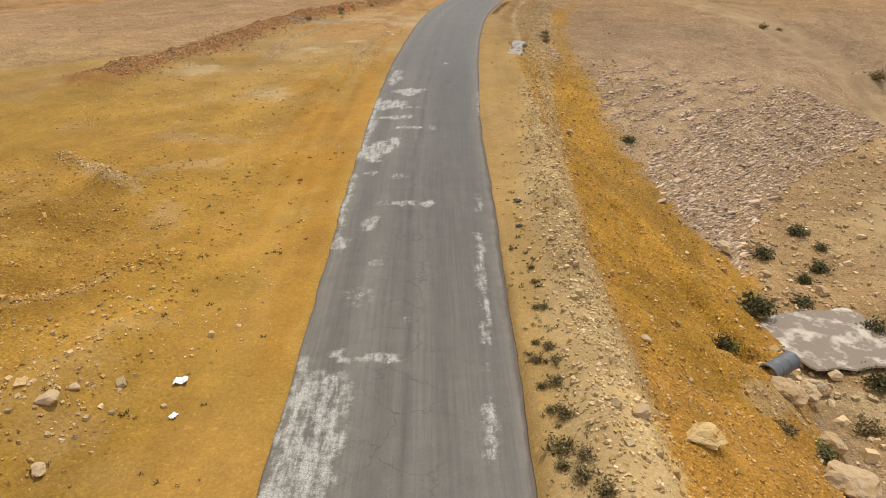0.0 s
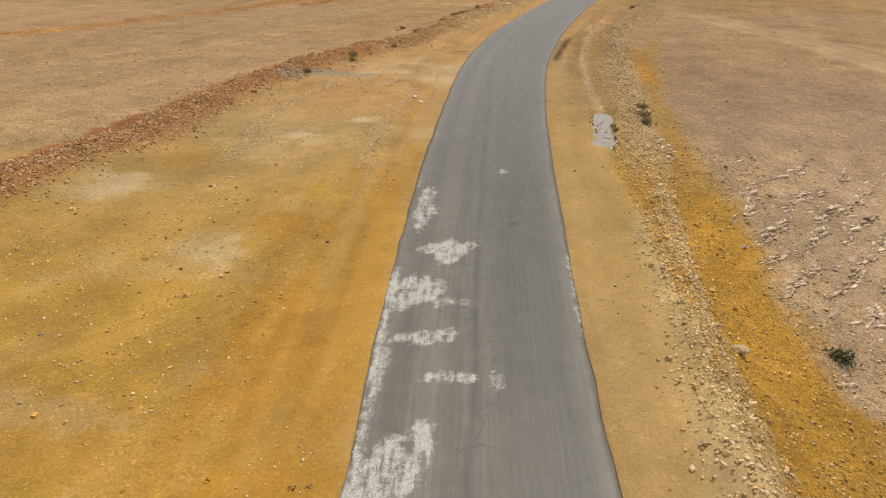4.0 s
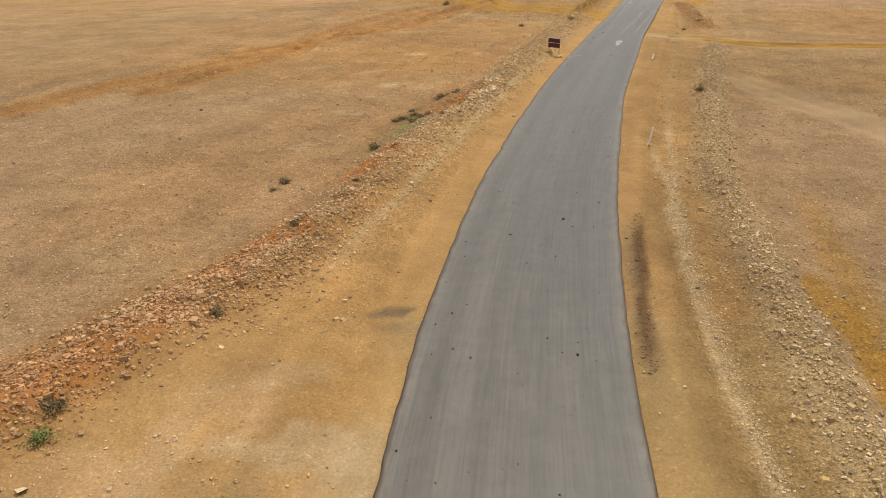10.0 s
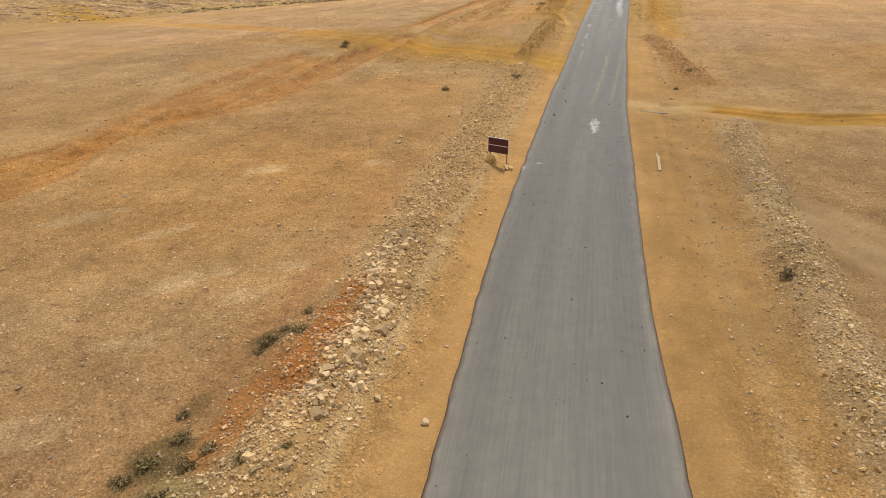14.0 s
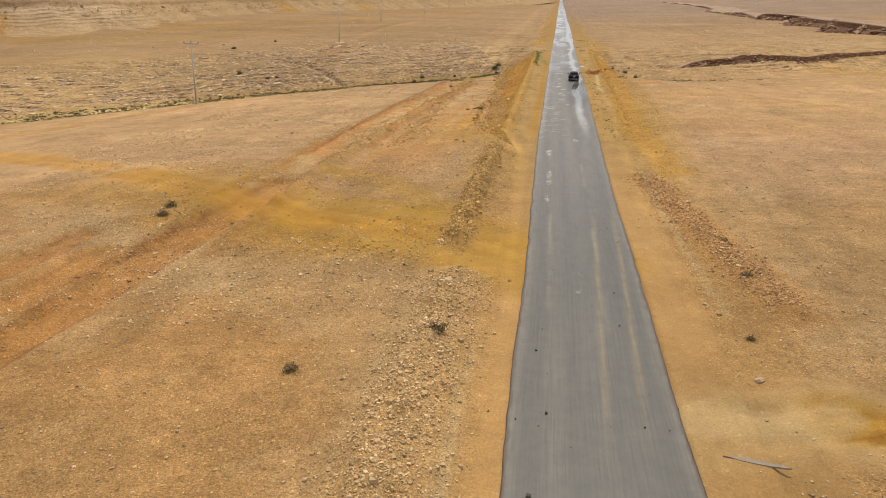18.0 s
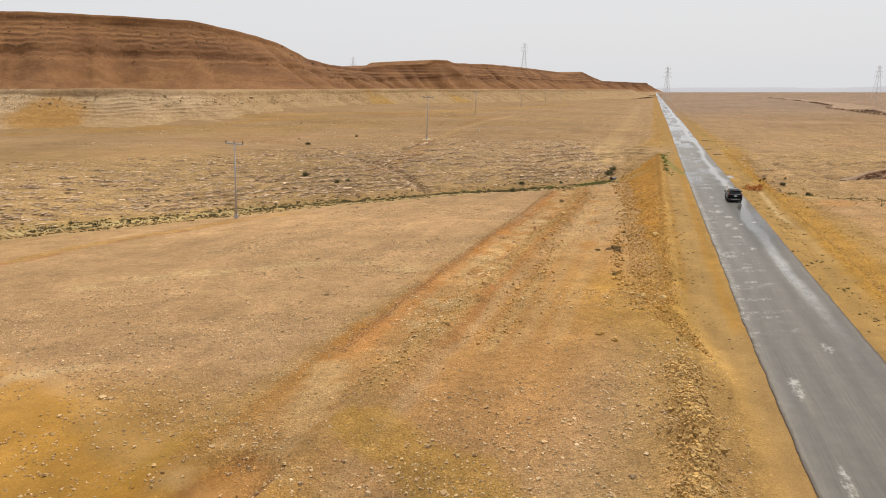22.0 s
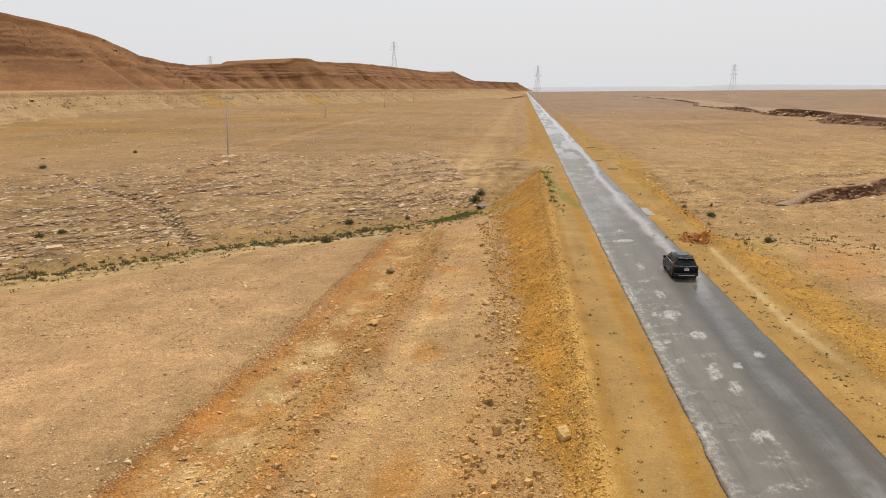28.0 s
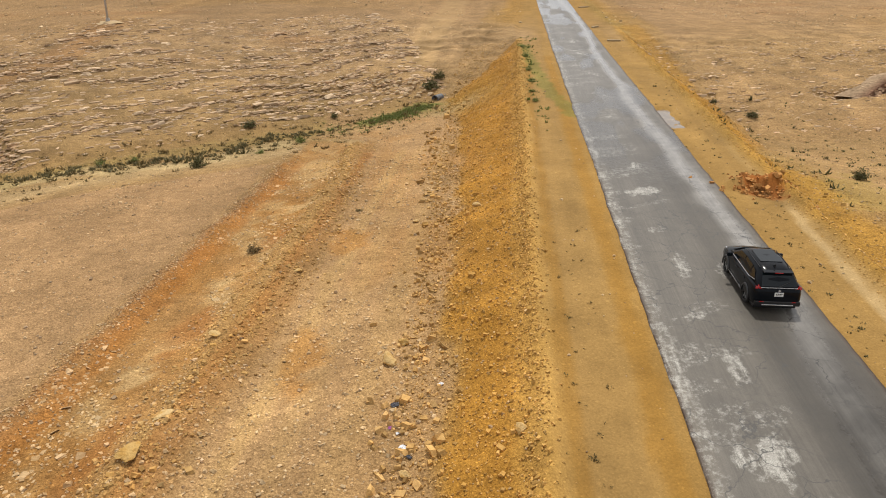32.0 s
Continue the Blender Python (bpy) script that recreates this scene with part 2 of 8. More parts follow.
def asphalt_material():
    m, nt, b = nodes_of("worn_asphalt", 0.75)
    at = nt.nodes.new("ShaderNodeAttribute")
    at.attribute_name = "soil"
    lime = nt.nodes.new("ShaderNodeAttribute")
    lime.attribute_name = "lime"
    wet = nt.nodes.new("ShaderNodeAttribute")
    wet.attribute_name = "wet"
    grit = noise_tex(nt, 30.0, 4.0, 0.75)
    mid = noise_tex(nt, 1.4, 6.0, 0.65)
    ragged = noise_tex(nt, 3.0, 8.0, 0.8)
    c = mixer(nt, 0.55, at.outputs["Color"], mixer(nt, ramp(nt, mid.outputs["Fac"], 0.3, 0.7), (0.78, 0.78, 0.78), (1.2, 1.2, 1.18)), "MULTIPLY")
    c = mixer(nt, 0.55, c, mixer(nt, ramp(nt, grit.outputs["Fac"], 0.3, 0.7), (0.66, 0.66, 0.66), (1.34, 1.34, 1.34)), "MULTIPLY")
    # lime crust with a ragged rim, broken by a net of cracks
    lane = nt.nodes.new("ShaderNodeAttribute")
    lane.attribute_name = "lane"
    turn = nt.nodes.new("ShaderNodeMapping")
    turn.inputs["Scale"].default_value = (5.0, 0.7, 1.0)
    nt.links.new(lane.outputs["Vector"], turn.inputs["Vector"])
    rub = nt.nodes.new("ShaderNodeMapping")
    rub.inputs["Scale"].default_value = (9.0, 0.22, 1.0)
    nt.links.new(lane.outputs["Vector"], rub.inputs["Vector"])
    worn = noise_tex(nt, 1.0, 6.0, 0.75, rub.outputs["Vector"])
    c = mixer(nt, 0.75, c, mixer(nt, ramp(nt, worn.outputs["Fac"], 0.32, 0.68), (0.74, 0.73, 0.71), (1.26, 1.26, 1.27)), "MULTIPLY")
    drag = noise_tex(nt, 1.0, 5.0, 0.7, turn.outputs["Vector"])
    add_ = nt.nodes.new("ShaderNodeMath")
    add_.operation = "MULTIPLY_ADD"
    nt.links.new(ramp(nt, drag.outputs["Fac"], 0.3, 0.7, 0.0, 1.1), add_.inputs[0])
    nt.links.new(lime.outputs["Fac"], add_.inputs[1])
    nt.links.new(ramp(nt, ragged.outputs["Fac"], 0.35, 0.65, -0.35, 0.35), add_.inputs[2])
    crust = nt.nodes.new("ShaderNodeMath")
    crust.operation = "MULTIPLY"
    nt.links.new(ramp(nt, add_.outputs[0], 0.12, 0.62), crust.inputs[0])
    nt.links.new(ramp(nt, lime.outputs["Fac"], 0.02, 0.25), crust.inputs[1])
    crust = crust.outputs[0]
    net = noise_tex(nt, 3.4, kind="ShaderNodeTexVoronoi")
    net.feature = "DISTANCE_TO_EDGE"
    gap = ramp(nt, net.outputs["Distance"], 0.004, 0.03, 0.35, 1.0)
    mul = nt.nodes.new("ShaderNodeMath")
    mul.operation = "MULTIPLY"
    nt.links.new(crust, mul.inputs[0])
    nt.links.new(gap, mul.inputs[1])
    soft = nt.nodes.new("ShaderNodeMath")
    soft.operation = "MULTIPLY"
    nt.links.new(mul.outputs[0], soft.inputs[0])
    nt.links.new(ramp(nt, grit.outputs["Fac"], 0.35, 0.6, 0.25, 0.95), soft.inputs[1])
    c = mixer(nt, soft.outputs[0], c, (0.46, 0.44, 0.39))
    # long thin cracks
    wide = noise_tex(nt, 0.55, kind="ShaderNodeTexVoronoi")
    wide.feature = "DISTANCE_TO_EDGE"
    bend = noise_tex(nt, 1.5, 3.0)
    tc = nt.nodes.new("ShaderNodeTexCoord")
    warp = mixer(nt, 0.9, tc.outputs["Object"], bend.outputs["Color"], "ADD")
    nt.links.new(warp, wide.inputs["Vector"])
    crack = nt.nodes.new("ShaderNodeAttribute")
    crack.attribute_name = "crack"
    line = nt.nodes.new("ShaderNodeMath")
    line.operation = "MULTIPLY"
    nt.links.new(ramp(nt, wide.outputs["Distance"], 0.014, 0.004, 0.0, 0.85), line.inputs[0])
    nt.links.new(crack.outputs["Fac"], line.inputs[1])
    c = mixer(nt, line.outputs[0], c, (0.05, 0.047, 0.043))
    nt.links.new(c, b.inputs["Base Color"])
    damp = nt.nodes.new("ShaderNodeMath")
    damp.operation = "ADD"
    nt.links.new(wet.outputs["Fac"], damp.inputs[0])
    nt.links.new(ramp(nt, ragged.outputs["Fac"], 0.3, 0.7, -0.25, 0.25), damp.inputs[1])
    nt.links.new(ramp(nt, damp.outputs[0], 0.25, 0.75, 0.51, 0.08), b.inputs["Roughness"])
    bump(nt, b, grit.outputs["Fac"], 0.22, 0.010)
    b.inputs["Specular IOR Level"].default_value = 0.3
    return m


M_ROAD = asphalt_material()


# ---- the lie of the land ----
RY = np.array([-60, 11.2, 17.5, 25.6, 42, 49, 55, 63.5, 72, 78, 87.5, 106, 111, 121, 129, 138.5, 145.6, 156, 166, 178, 201, 236, 261, 317, 473, 622])
RL = np.array([-3.6, -3.94, -4.1, -4.3, -4.4, -4.25, -3.95, -3.65, -3.15, -2.6, -1.65, 2.2, 3.8, 6.6, 8.9, 12.2, 14.5, 17.9, 21.6, 25.6, 33.4, 45.7, 54.5, 74.2, 129.7, 182.0])
HALF = 3.3
ys = np.arange(-60, 623, 1.0)
lx = np.interp(ys, RY, RL)
for _ in range(3):
    lx = np.convolve(np.pad(lx, 6, mode='reflect', reflect_type='odd'), np.ones(13)/13, mode='valid')
sl = np.gradient(lx, ys)
cx = lx + HALF*np.sqrt(1+sl**2)
def XC(y):
    y = np.asarray(y, float)
    return np.where(y > 600, np.interp(600, ys, cx)+(y-600)*0.353, np.interp(y, ys, cx))
def COS(y):
    return 1/np.sqrt(1+np.interp(y, ys, sl)**2)
def WIDE(y):
    return np.interp(y, [0, 12, 18, 26, 42, 58, 64, 82, 90, 107, 115, 121, 138, 150, 178, 203, 250, 300], [6.0, 6.02, 6.2, 6.43, 6.6, 6.75, 6.75, 7.0, 7.15, 7.15, 6.95, 6.75, 6.65, 6.35, 6.3, 6.6, 6.8, 6.75])
def ZR(y):
    return np.interp(y, [0, 22, 39, 52, 79, 114, 149, 214, 262, 350], [-1.5, -1.45, -1.05, -.65, -.2, -.05, 0, -.2, -.35, -.35])
def sstep(a, b, v):
    t = np.clip((v-a)/(b-a), 0, 1)
    return t*t*(3-2*t)
BX = [-400, -150, -60, -30, 1.5, 25, 45, 60, 72, 85, 120, 200, 400]
BY = [150, 228, 252, 270, 289, 302, 308, 317, 308, 288, 286, 296, 330]
QL = [-400, -100, -80, -62, -42, -28, -14, -8, -5, 2, 5, 14, 30, 52, 100, 200, 3000]
ZL = [0, 0, -.5, -1.2, -2.0, -2.6, -3.5, -4.25, -4.65, -5.1, -4.6, -2.6, -.8, 1.2, 2.0, 2.5, 2.5]
ZQ = [-.3, -.3, -.4, -.6, -1.1, -1.8, -3.0, -3.6, -4.0, -4.2, -3.8, -2.2, -.8, -.4, -.4, -.4, -.4]
W1 = [(26, -30), (21, 5), (17.5, 22), (16.6, 27), (21, 38), (27, 46), (40, 58), (70, 75), (140, 90)]
def polydist(x, y, pts):
    """distance to a polyline, side (+ left of its way), length along"""
    best = np.full(np.shape(x), 1e9); side = np.zeros(np.shape(x)); al = np.zeros(np.shape(x))
    acc = 0.0
    for (ax, ay), (bx, by) in zip(pts[:-1], pts[1:]):
        ux, uy = bx-ax, by-ay; L = (ux*ux+uy*uy)**.5
        t = np.clip(((x-ax)*ux+(y-ay)*uy)/L/L, 0, 1)
        px, py = x-ax-t*ux, y-ay-t*uy
        r = np.hypot(px, py); m = r < best
        best = np.where(m, r, best); side = np.where(m, np.sign(ux*py-uy*px), side); al = np.where(m, acc+t*L, al)
        acc += L
    return best, side, al
def NAT(x, y):
    q = y-np.interp(x, BX, BY)
    d = (x-XC(y))*COS(y)
    lf = sstep(6, -6, d)
    z = np.interp(q, QL, ZL)*lf+np.interp(q, QL, ZQ)*(1-lf)
    z = z-np.where(q > 30, sstep(-70, -10, d)*lf*(z+.4)*sstep(30, 60, q), 0)
    z = z+sstep(55, 260, q)*sstep(-40, -260, d-0.0*q)*6
    # first wadi, beside the start
    r, s, _ = polydist(x, y, W1)
    a = -7.6+np.interp(r, [2.5, 5, 9, 14, 20, 26, 60], [0, 1.6, 3.9, 5.0, 6.2, 6.9, 7.3])
    b = -7.6+np.interp(r, [2.5, 6, 12, 30, 80], [0, .3, .8, 3.0, 6.5])
    a = -7.6+(a+7.6)*sstep(22, 37, y-0.25*(x-12))
    w = np.where(s > 0, a, b)
    k = sstep(100, 70, y)*sstep(0, 3, d)
    z = z*(1-k)+k*w
    # filled ground left of the start
    k = sstep(70, 40, y)*sstep(0, -4, d)
    z = z*(1-k)+k*(ZR(y)-.05+sstep(-6, -16, d)*sstep(34, 14, y)*1.3)
    return z
def SL(y):
    return np.interp(y, [0, 40, 60, 120, 170, 200, 212, 330, 400], [7, 7, 6, 4.5, 4.6, 5, 7.4, 7.6, 6])
def SR(y):
    return np.interp(y, [0, 20, 40, 60, 100, 190, 220, 330, 400], [5.4, 5.6, 6.4, 6.5, 5.5, 5.5, 7.0, 7.5, 6])
def H(x, y):
    x = np.asarray(x, float); y = np.asarray(y, float)
    d = (x-XC(y))*COS(y)
    zr = ZR(y); n = NAT(x, y)
    S = np.where(d < 0, SL(y), SR(y)); e = np.abs(d)-S
    e = e+sstep(.6, 2.0, e)*2.2*(fbm(x, y, 3.5, 3, 480)-.5)
    hi = zr-.05+np.maximum(e, 0)*.5
    fall = np.where(d < 0, np.interp(y, [0, 150, 200, 236, 253, 279, 310], [.66, .5, .2, .22, .30, .42, .55]), .6)
    lo = zr-.05-np.maximum(e, 0)*fall
    return np.clip(n, lo, hi)


def vnoise(x, y, scale, seed=0):
    """smooth lattice noise, 0 to 1, with a cell of that many metres"""
    x, y = np.asarray(x, float) / scale, np.asarray(y, float) / scale
    i, j = np.floor(x), np.floor(y)
    u, v = (x - i).astype(np.float32), (y - j).astype(np.float32)
    u, v = u * u * (3 - 2 * u), v * v * (3 - 2 * v)
    i, j = i.astype(np.int64).astype(np.uint32), j.astype(np.int64).astype(np.uint32)
    A, B, K = np.uint32(374761393), np.uint32(668265263), np.uint32(1274126177)
    base = i * A + j * B + np.uint32(seed * 974634777 & 0xFFFFFFFF)

    def cell(h):
        h = (h ^ (h >> np.uint32(13))) * K
        return ((h ^ (h >> np.uint32(16))) & np.uint32(0xFFFF)).astype(np.float32) * np.float32(1 / 65535.0)

    return (cell(base) * (1 - u) + cell(base + A) * u) * (1 - v) + (cell(base + B) * (1 - u) + cell(base + A + B) * u) * v


def fbm(x, y, scale, octaves=4, seed=0):
    s, a, n = 0.0, 0.5, 0.0
    for k in range(octaves):
        s, n = s + a * vnoise(x, y, scale / 2 ** k, seed + k), n + a
        a *= 0.55
    return s / n


# windrows of bulldozed stones: line, height, half width
ROW_LEFT = [(-24, 49.7), (-19.0, 60.0), (-18.4, 65.3), (-17.4, 71.2), (-15.1, 77.7), (-11.2, 85.7), (-7.0, 92.4), (-3.2, 104.7), (-1.3, 110.7), (1.0, 117.2), (3.5, 123.7), (7.0, 135.3), (10.8, 146.1), (14.9, 158.7), (18.2, 167.7)]
ROW_LEFT_FAR = [(19.4, 173.5), (22.7, 183), (26, 192), (29, 201)]
ROW_RIGHT = [(3.9, 6), (3.9, 11.4), (4.3, 16.4), (4.4, 21.9), (4.9, 30.8), (6.2, 43.5), (7.4, 52), (8.4, 61), (9.7, 72), (11.5, 86.5), (14.6, 104), (16.2, 108), (18.6, 115), (22, 125), (27.9, 142), (30, 147)]
ROW_RIGHT_FAR = [(34.1, 161), (34.8, 166), (35.4, 170), (36.8, 178), (39, 188)]
STRIP_EDGE = [(0, 178), (7.5, 200.6), (11.1, 210), (19.4, 231), (25, 246), (30.8, 260), (38, 282), (43, 300)]
STRIP_MID = [(4.8, 176), (12.3, 198.7), (15.9, 208), (24.2, 229), (29.8, 244), (35.6, 258), (42.8, 280), (47.8, 298)]
YELLOW_BANK = [(9.2, 40), (9.2, 46.6), (9.8, 50), (10.3, 55), (10.3, 59), (10.6, 64.5), (11.4, 71.5), (12.6, 78), (14.6, 88), (18, 100)]
TRACK_HILL = [(8, 315), (16, 331), (20, 347), (27, 375), (34, 414), (52, 481), (89, 551), (162, 753)]
TRACK_BEYOND = [(60, 330), (68, 350), (84, 395), (150, 580), (240, 850)]
TRACK_YELLOW = [(-140, 380), (-50, 440), (30, 520), (90, 620), (150, 760)]
TRACK_LEFT = [(-60, 262), (-30.8, 223.6), (-5.9, 199.9), (8.3, 186.2), (18.8, 175.4), (24, 169.5)]
TRACK_RIGHT = [(22, 152.4), (30.2, 152.5), (36, 148), (60, 146), (110, 160)]
TRACK_ORANGE = [(-22, 140), (-6.6, 157.8), (-4, 162.4), (-1, 170.7), (1.8, 178), (5, 185), (8, 192)]
TRACK_ORANGE_TOP = [(-24, 122), (-20.4, 129.7), (-18.5, 134.3), (-15.8, 140), (-15, 151), (-11.9, 163.4), (-4.5, 181)]
TRACK_FAR_LEFT = [(-80, 60), (-43.7, 98.5), (-34, 112.8), (-13.4, 149.2), (-2, 176)]
TRACK_WADI = [(25, 130), (32, 100), (36.5, 76), (40.8, 62), (36, 47), (28, 40)]


def relief(x, y):
    """the finished ground: lie of the land, windrows, ruts, ledges and bumps"""
    x, y = np.asarray(x, float), np.asarray(y, float)
    d = (x - XC(y)) * COS(y)
    z = H(x, y)
    off = np.abs(d) - np.where(d < 0, SL(y), SR(y))
    near = sstep(3.2, 4.5, np.abs(d))
    wob, lump = fbm(x, y, 5.0, 3, 40), fbm(x, y, 0.9, 2, 46)
    for line, h, w in ((ROW_LEFT, 0.7, 1.7), (ROW_LEFT_FAR, 0.85, 0.9), (ROW_RIGHT, 0.65, 0.95), (ROW_RIGHT_FAR, 0.35, 0.9), (STRIP_MID, 0.5, 0.8), (STRIP_EDGE, 0.28, 0.6), ([(p + 1.4, q) for p, q in STRIP_MID], 0.28, 0.6)):
        r, s, a = polydist(x, y, line)
        z = z + h * np.exp(-(r / (w * (0.6 + 0.8 * wob))) ** 2) * (0.1 + 1.1 * fbm(x, y, 2.2, 2, 44) + 0.7 * lump) * near
    r, s, a = polydist(x, y, STRIP_EDGE)
    z = z - 0.22 * sstep(-1.0, 0.6, -s * r) * sstep(14, 9, r)
    for line, w in ((TRACK_LEFT, 2.4), (TRACK_RIGHT, 2.2), (TRACK_ORANGE, 1.8), (TRACK_ORANGE_TOP, 1.6), (TRACK_WADI, 2.2)):
        r, s, a = polydist(x, y, line)
        z = z - 0.16 * np.exp(-((r - w * 0.45) / 0.35) ** 2) * near - 0.05 * np.exp(-(r / w) ** 2) * near
    # ledges of layered limestone on the wadi sides
    q = y - np.interp(x, BX, BY) + 6 * (fbm(x, y, 16, 3, 5) - 0.5)
    k = sstep(3, 9, q) * sstep(62, 36, q) * sstep(8, 12, np.abs(d)) * sstep(360, 250, np.abs(x - 30))
    r, s, a = polydist(x, y, W1)
    k = np.maximum(k, sstep(2.5, 5, r) * sstep(24, 13, r) * (s > 0) * sstep(9, 12, d) * sstep(95, 60, y))
    k = k * sstep(0.3, 1.6, off) * (0.35 + 0.65 * sstep(0.36, 0.56, fbm(x, y, 11, 3, 62)))
    notch = np.minimum(np.minimum(polydist(x, y, [(10, 322), (14, 312), (18.5, 303)])[0], polydist(x, y, [(-22, 352), (-5, 335), (8, 321), (16, 309)])[0] + 0.4), polydist(x, y, [(98, 300), (112, 301), (126, 303)])[0] * 0.7)
    z = z - 1.1 * np.exp(-(notch / 0.9) ** 2) * (0.4 + 0.9 * fbm(x, y, 5, 3, 63))
    zz = z + 0.9 * (fbm(x, y, 9, 4, 61) - 0.5)
    step = np.where(s * (y < 95) * (d > 8) > 0, 0.34, 0.5)
    f = zz / step
    t = np.floor(f) + sstep(0.74, 0.98, f - np.floor(f))
    z = z + k * 0.85 * (t * step - zz) + k * 0.5 * (fbm(x, y, 1.3, 3, 64) - 0.5)
    z = z + 0.34 * np.exp(-((off - 0.05 + 0.5 * (lump - 0.5)) / 0.5) ** 2) * sstep(204, 216, y) * sstep(340, 320, y) * (d < 0) * (0.1 + 1.0 * fbm(x, y, 3, 3, 68) + 0.9 * lump)
    z = z + 0.36 * np.exp(-((off - 0.15) / 0.6) ** 2) * sstep(200, 212, y) * sstep(350, 325, y) * (d > 0) * (0.4 + 1.2 * fbm(x, y, 3, 3, 69))
    # loose earth on the embankment sides, swells on the plain
    bank = sstep(-0.4, 0.6, off) * sstep(9, 6, off) * (H(x, y) > NAT(x, y) + 0.25)
    z = z + bank * 0.42 * (fbm(x, y, 1.5, 3, 70) - 0.5)
    z = z + near * 0.07 * (fbm(x, y, 1.1, 3, 80) - 0.5) + sstep(7, 14, np.abs(d)) * (0.5 * (fbm(x, y, 22, 3, 81) - 0.5) + 0.12 * (fbm(x, y, 2.6, 2, 83) - 0.5))
    z = z - 0.45 * np.exp(-(((x - 67.6) / 0.8) ** 2 + ((y - 270.2) / 1.1) ** 2)) - 0.5 * np.exp(-(polydist(x, y, [(13.2, 24.5), (10.5, 28), (8.8, 33)])[0] / 0.55) ** 2)
    z = z + 1.1 * np.exp(-((x - 20.2) ** 2 + (y - 351) ** 2) / 90)
    isle = 0.26 * (fbm(x, y, 0.8, 3, 72) - 0.5)
    for line, w, level in (([(6.15, 61.2), (7.15, 67.6)], 0.62, -0.75), ([(70.8, 284.8), (72.6, 290)], 0.6, -0.64)):
        k = sstep(w * 1.5, w * 0.8, polydist(x, y, line)[0])
        z = z * (1 - k) + k * (level + isle)
    r = polydist(x, y, [(5.3, 24.3), (6.3, 24.6), (7.6, 24.2), (8.7, 23.2), (10.0, 22.7), (12.4, 24.2)])
    z = z - 0.7 * np.exp(-(r[0] / 0.6) ** 2) - 0.6 * sstep(0.0, 0.6, r[0] * r[1]) * sstep(3.6, 0.8, r[0]) * sstep(2.0, 4.0, r[2] + 2.2)
    for line, h, w in (([(-14.5, 17.0), (-12.6, 18.6), (-11.2, 20.6), (-9.6, 22.6)], 0.3, 0.8), ([(-19, 33.6), (-16.4, 31.2), (-14.0, 29.2)], 0.35, 0.7), ([(-10.4, 12.0), (-9.8, 15.0), (-9.0, 18.0)], 0.4, 1.0), ([(66.3, 271.4), (67.6, 272.0), (68.8, 271.2)], 0.5, 0.55)):
        z = z + h * np.exp(-(polydist(x, y, line)[0] / w) ** 2) * (0.3 + 1.4 * fbm(x, y, 1.0, 3, 92))
    z = z - 0.3 * np.exp(-(polydist(x, y, [(-20, 22), (-15, 25), (-12.6, 23), (-12.4, 19)])[0] / 1.5) ** 2)
    for line, w in ((TRACK_ORANGE, 2.1), (TRACK_ORANGE_TOP, 1.7), (TRACK_FAR_LEFT, 1.8)):
        r = polydist(x, y, line)[0]
        z = z + 0.16 * np.exp(-((r - w) / 0.4) ** 2) * (0.2 + 1.6 * fbm(x, y, 1.2, 3, 93)) - 0.10 * sstep(w, w - 0.8, r)
    rough = sstep(-8, -11, d) * sstep(40, 26, y) + sstep(8.5, 10, d) * sstep(50, 30, y) * 0.5
    z = z + np.clip(rough, 0, 1) * 0.8 * (fbm(x, y, 3.0, 4, 90) - 0.5)
    return z


TAN, OCHRE, PINK = np.array((0.375, 0.228, 0.098)), np.array((0.365, 0.206, 0.046)), np.array((0.35, 0.232, 0.145))
RED, PALE, DARKEARTH = np.array((0.275, 0.140, 0.060)), np.array((0.52, 0.41, 0.28)), np.array((0.17, 0.125, 0.08))
ORANGE, ROCKY, GREENISH = np.array((0.385, 0.198, 0.068)), np.array((0.37, 0.265, 0.165)), np.array((0.22, 0.20, 0.075))


def blot(c, x, y, colour, strength, bx, by, rx, ry, turn=0.0, seed=0, scale=0.9, ragged=1.5):
    """lays a ragged patch of another earth round one place; turn in degrees"""
    reach = 1.9 * max(rx, ry)
    m = (np.abs(x - bx) < reach) & (np.abs(y - by) < reach)
    if not m.any():
        return
    px, py, a = x[m] - bx, y[m] - by, math.radians(turn)
    r = np.hypot((px * math.cos(a) + py * math.sin(a)) / rx, (py * math.cos(a) - px * math.sin(a)) / ry)
    k = sstep(1.15, 0.7, r + ragged * (fbm(x[m], y[m], scale, 4, 500 + seed) - 0.5))
    c[m] += (np.asarray(colour) - c[m]) * (strength * k)[..., None]


def ribbon(c, x, y, colour, strength, line, w, seed=0, scale=0.9, ragged=1.5, gaps=0.0):
    """lays a ragged band of another earth along a line"""
    p = np.array(line, float)
    m = (x > p[:, 0].min() - 2 * w) & (x < p[:, 0].max() + 2 * w) & (y > p[:, 1].min() - 2 * w) & (y < p[:, 1].max() + 2 * w)
    if not m.any():
        return
    xm, ym = x[m], y[m]
    r = polydist(xm, ym, line)[0] / w
    k = sstep(1.2, 0.75, r + ragged * (fbm(xm, ym, scale, 4, 540 + seed) - 0.5))
    if gaps:
        k = k * sstep(gaps - 0.08, gaps + 0.08, fbm(xm, ym, 2.6, 3, 580 + seed))
    c[m] += (np.asarray(colour) - c[m]) * (strength * k)[..., None]


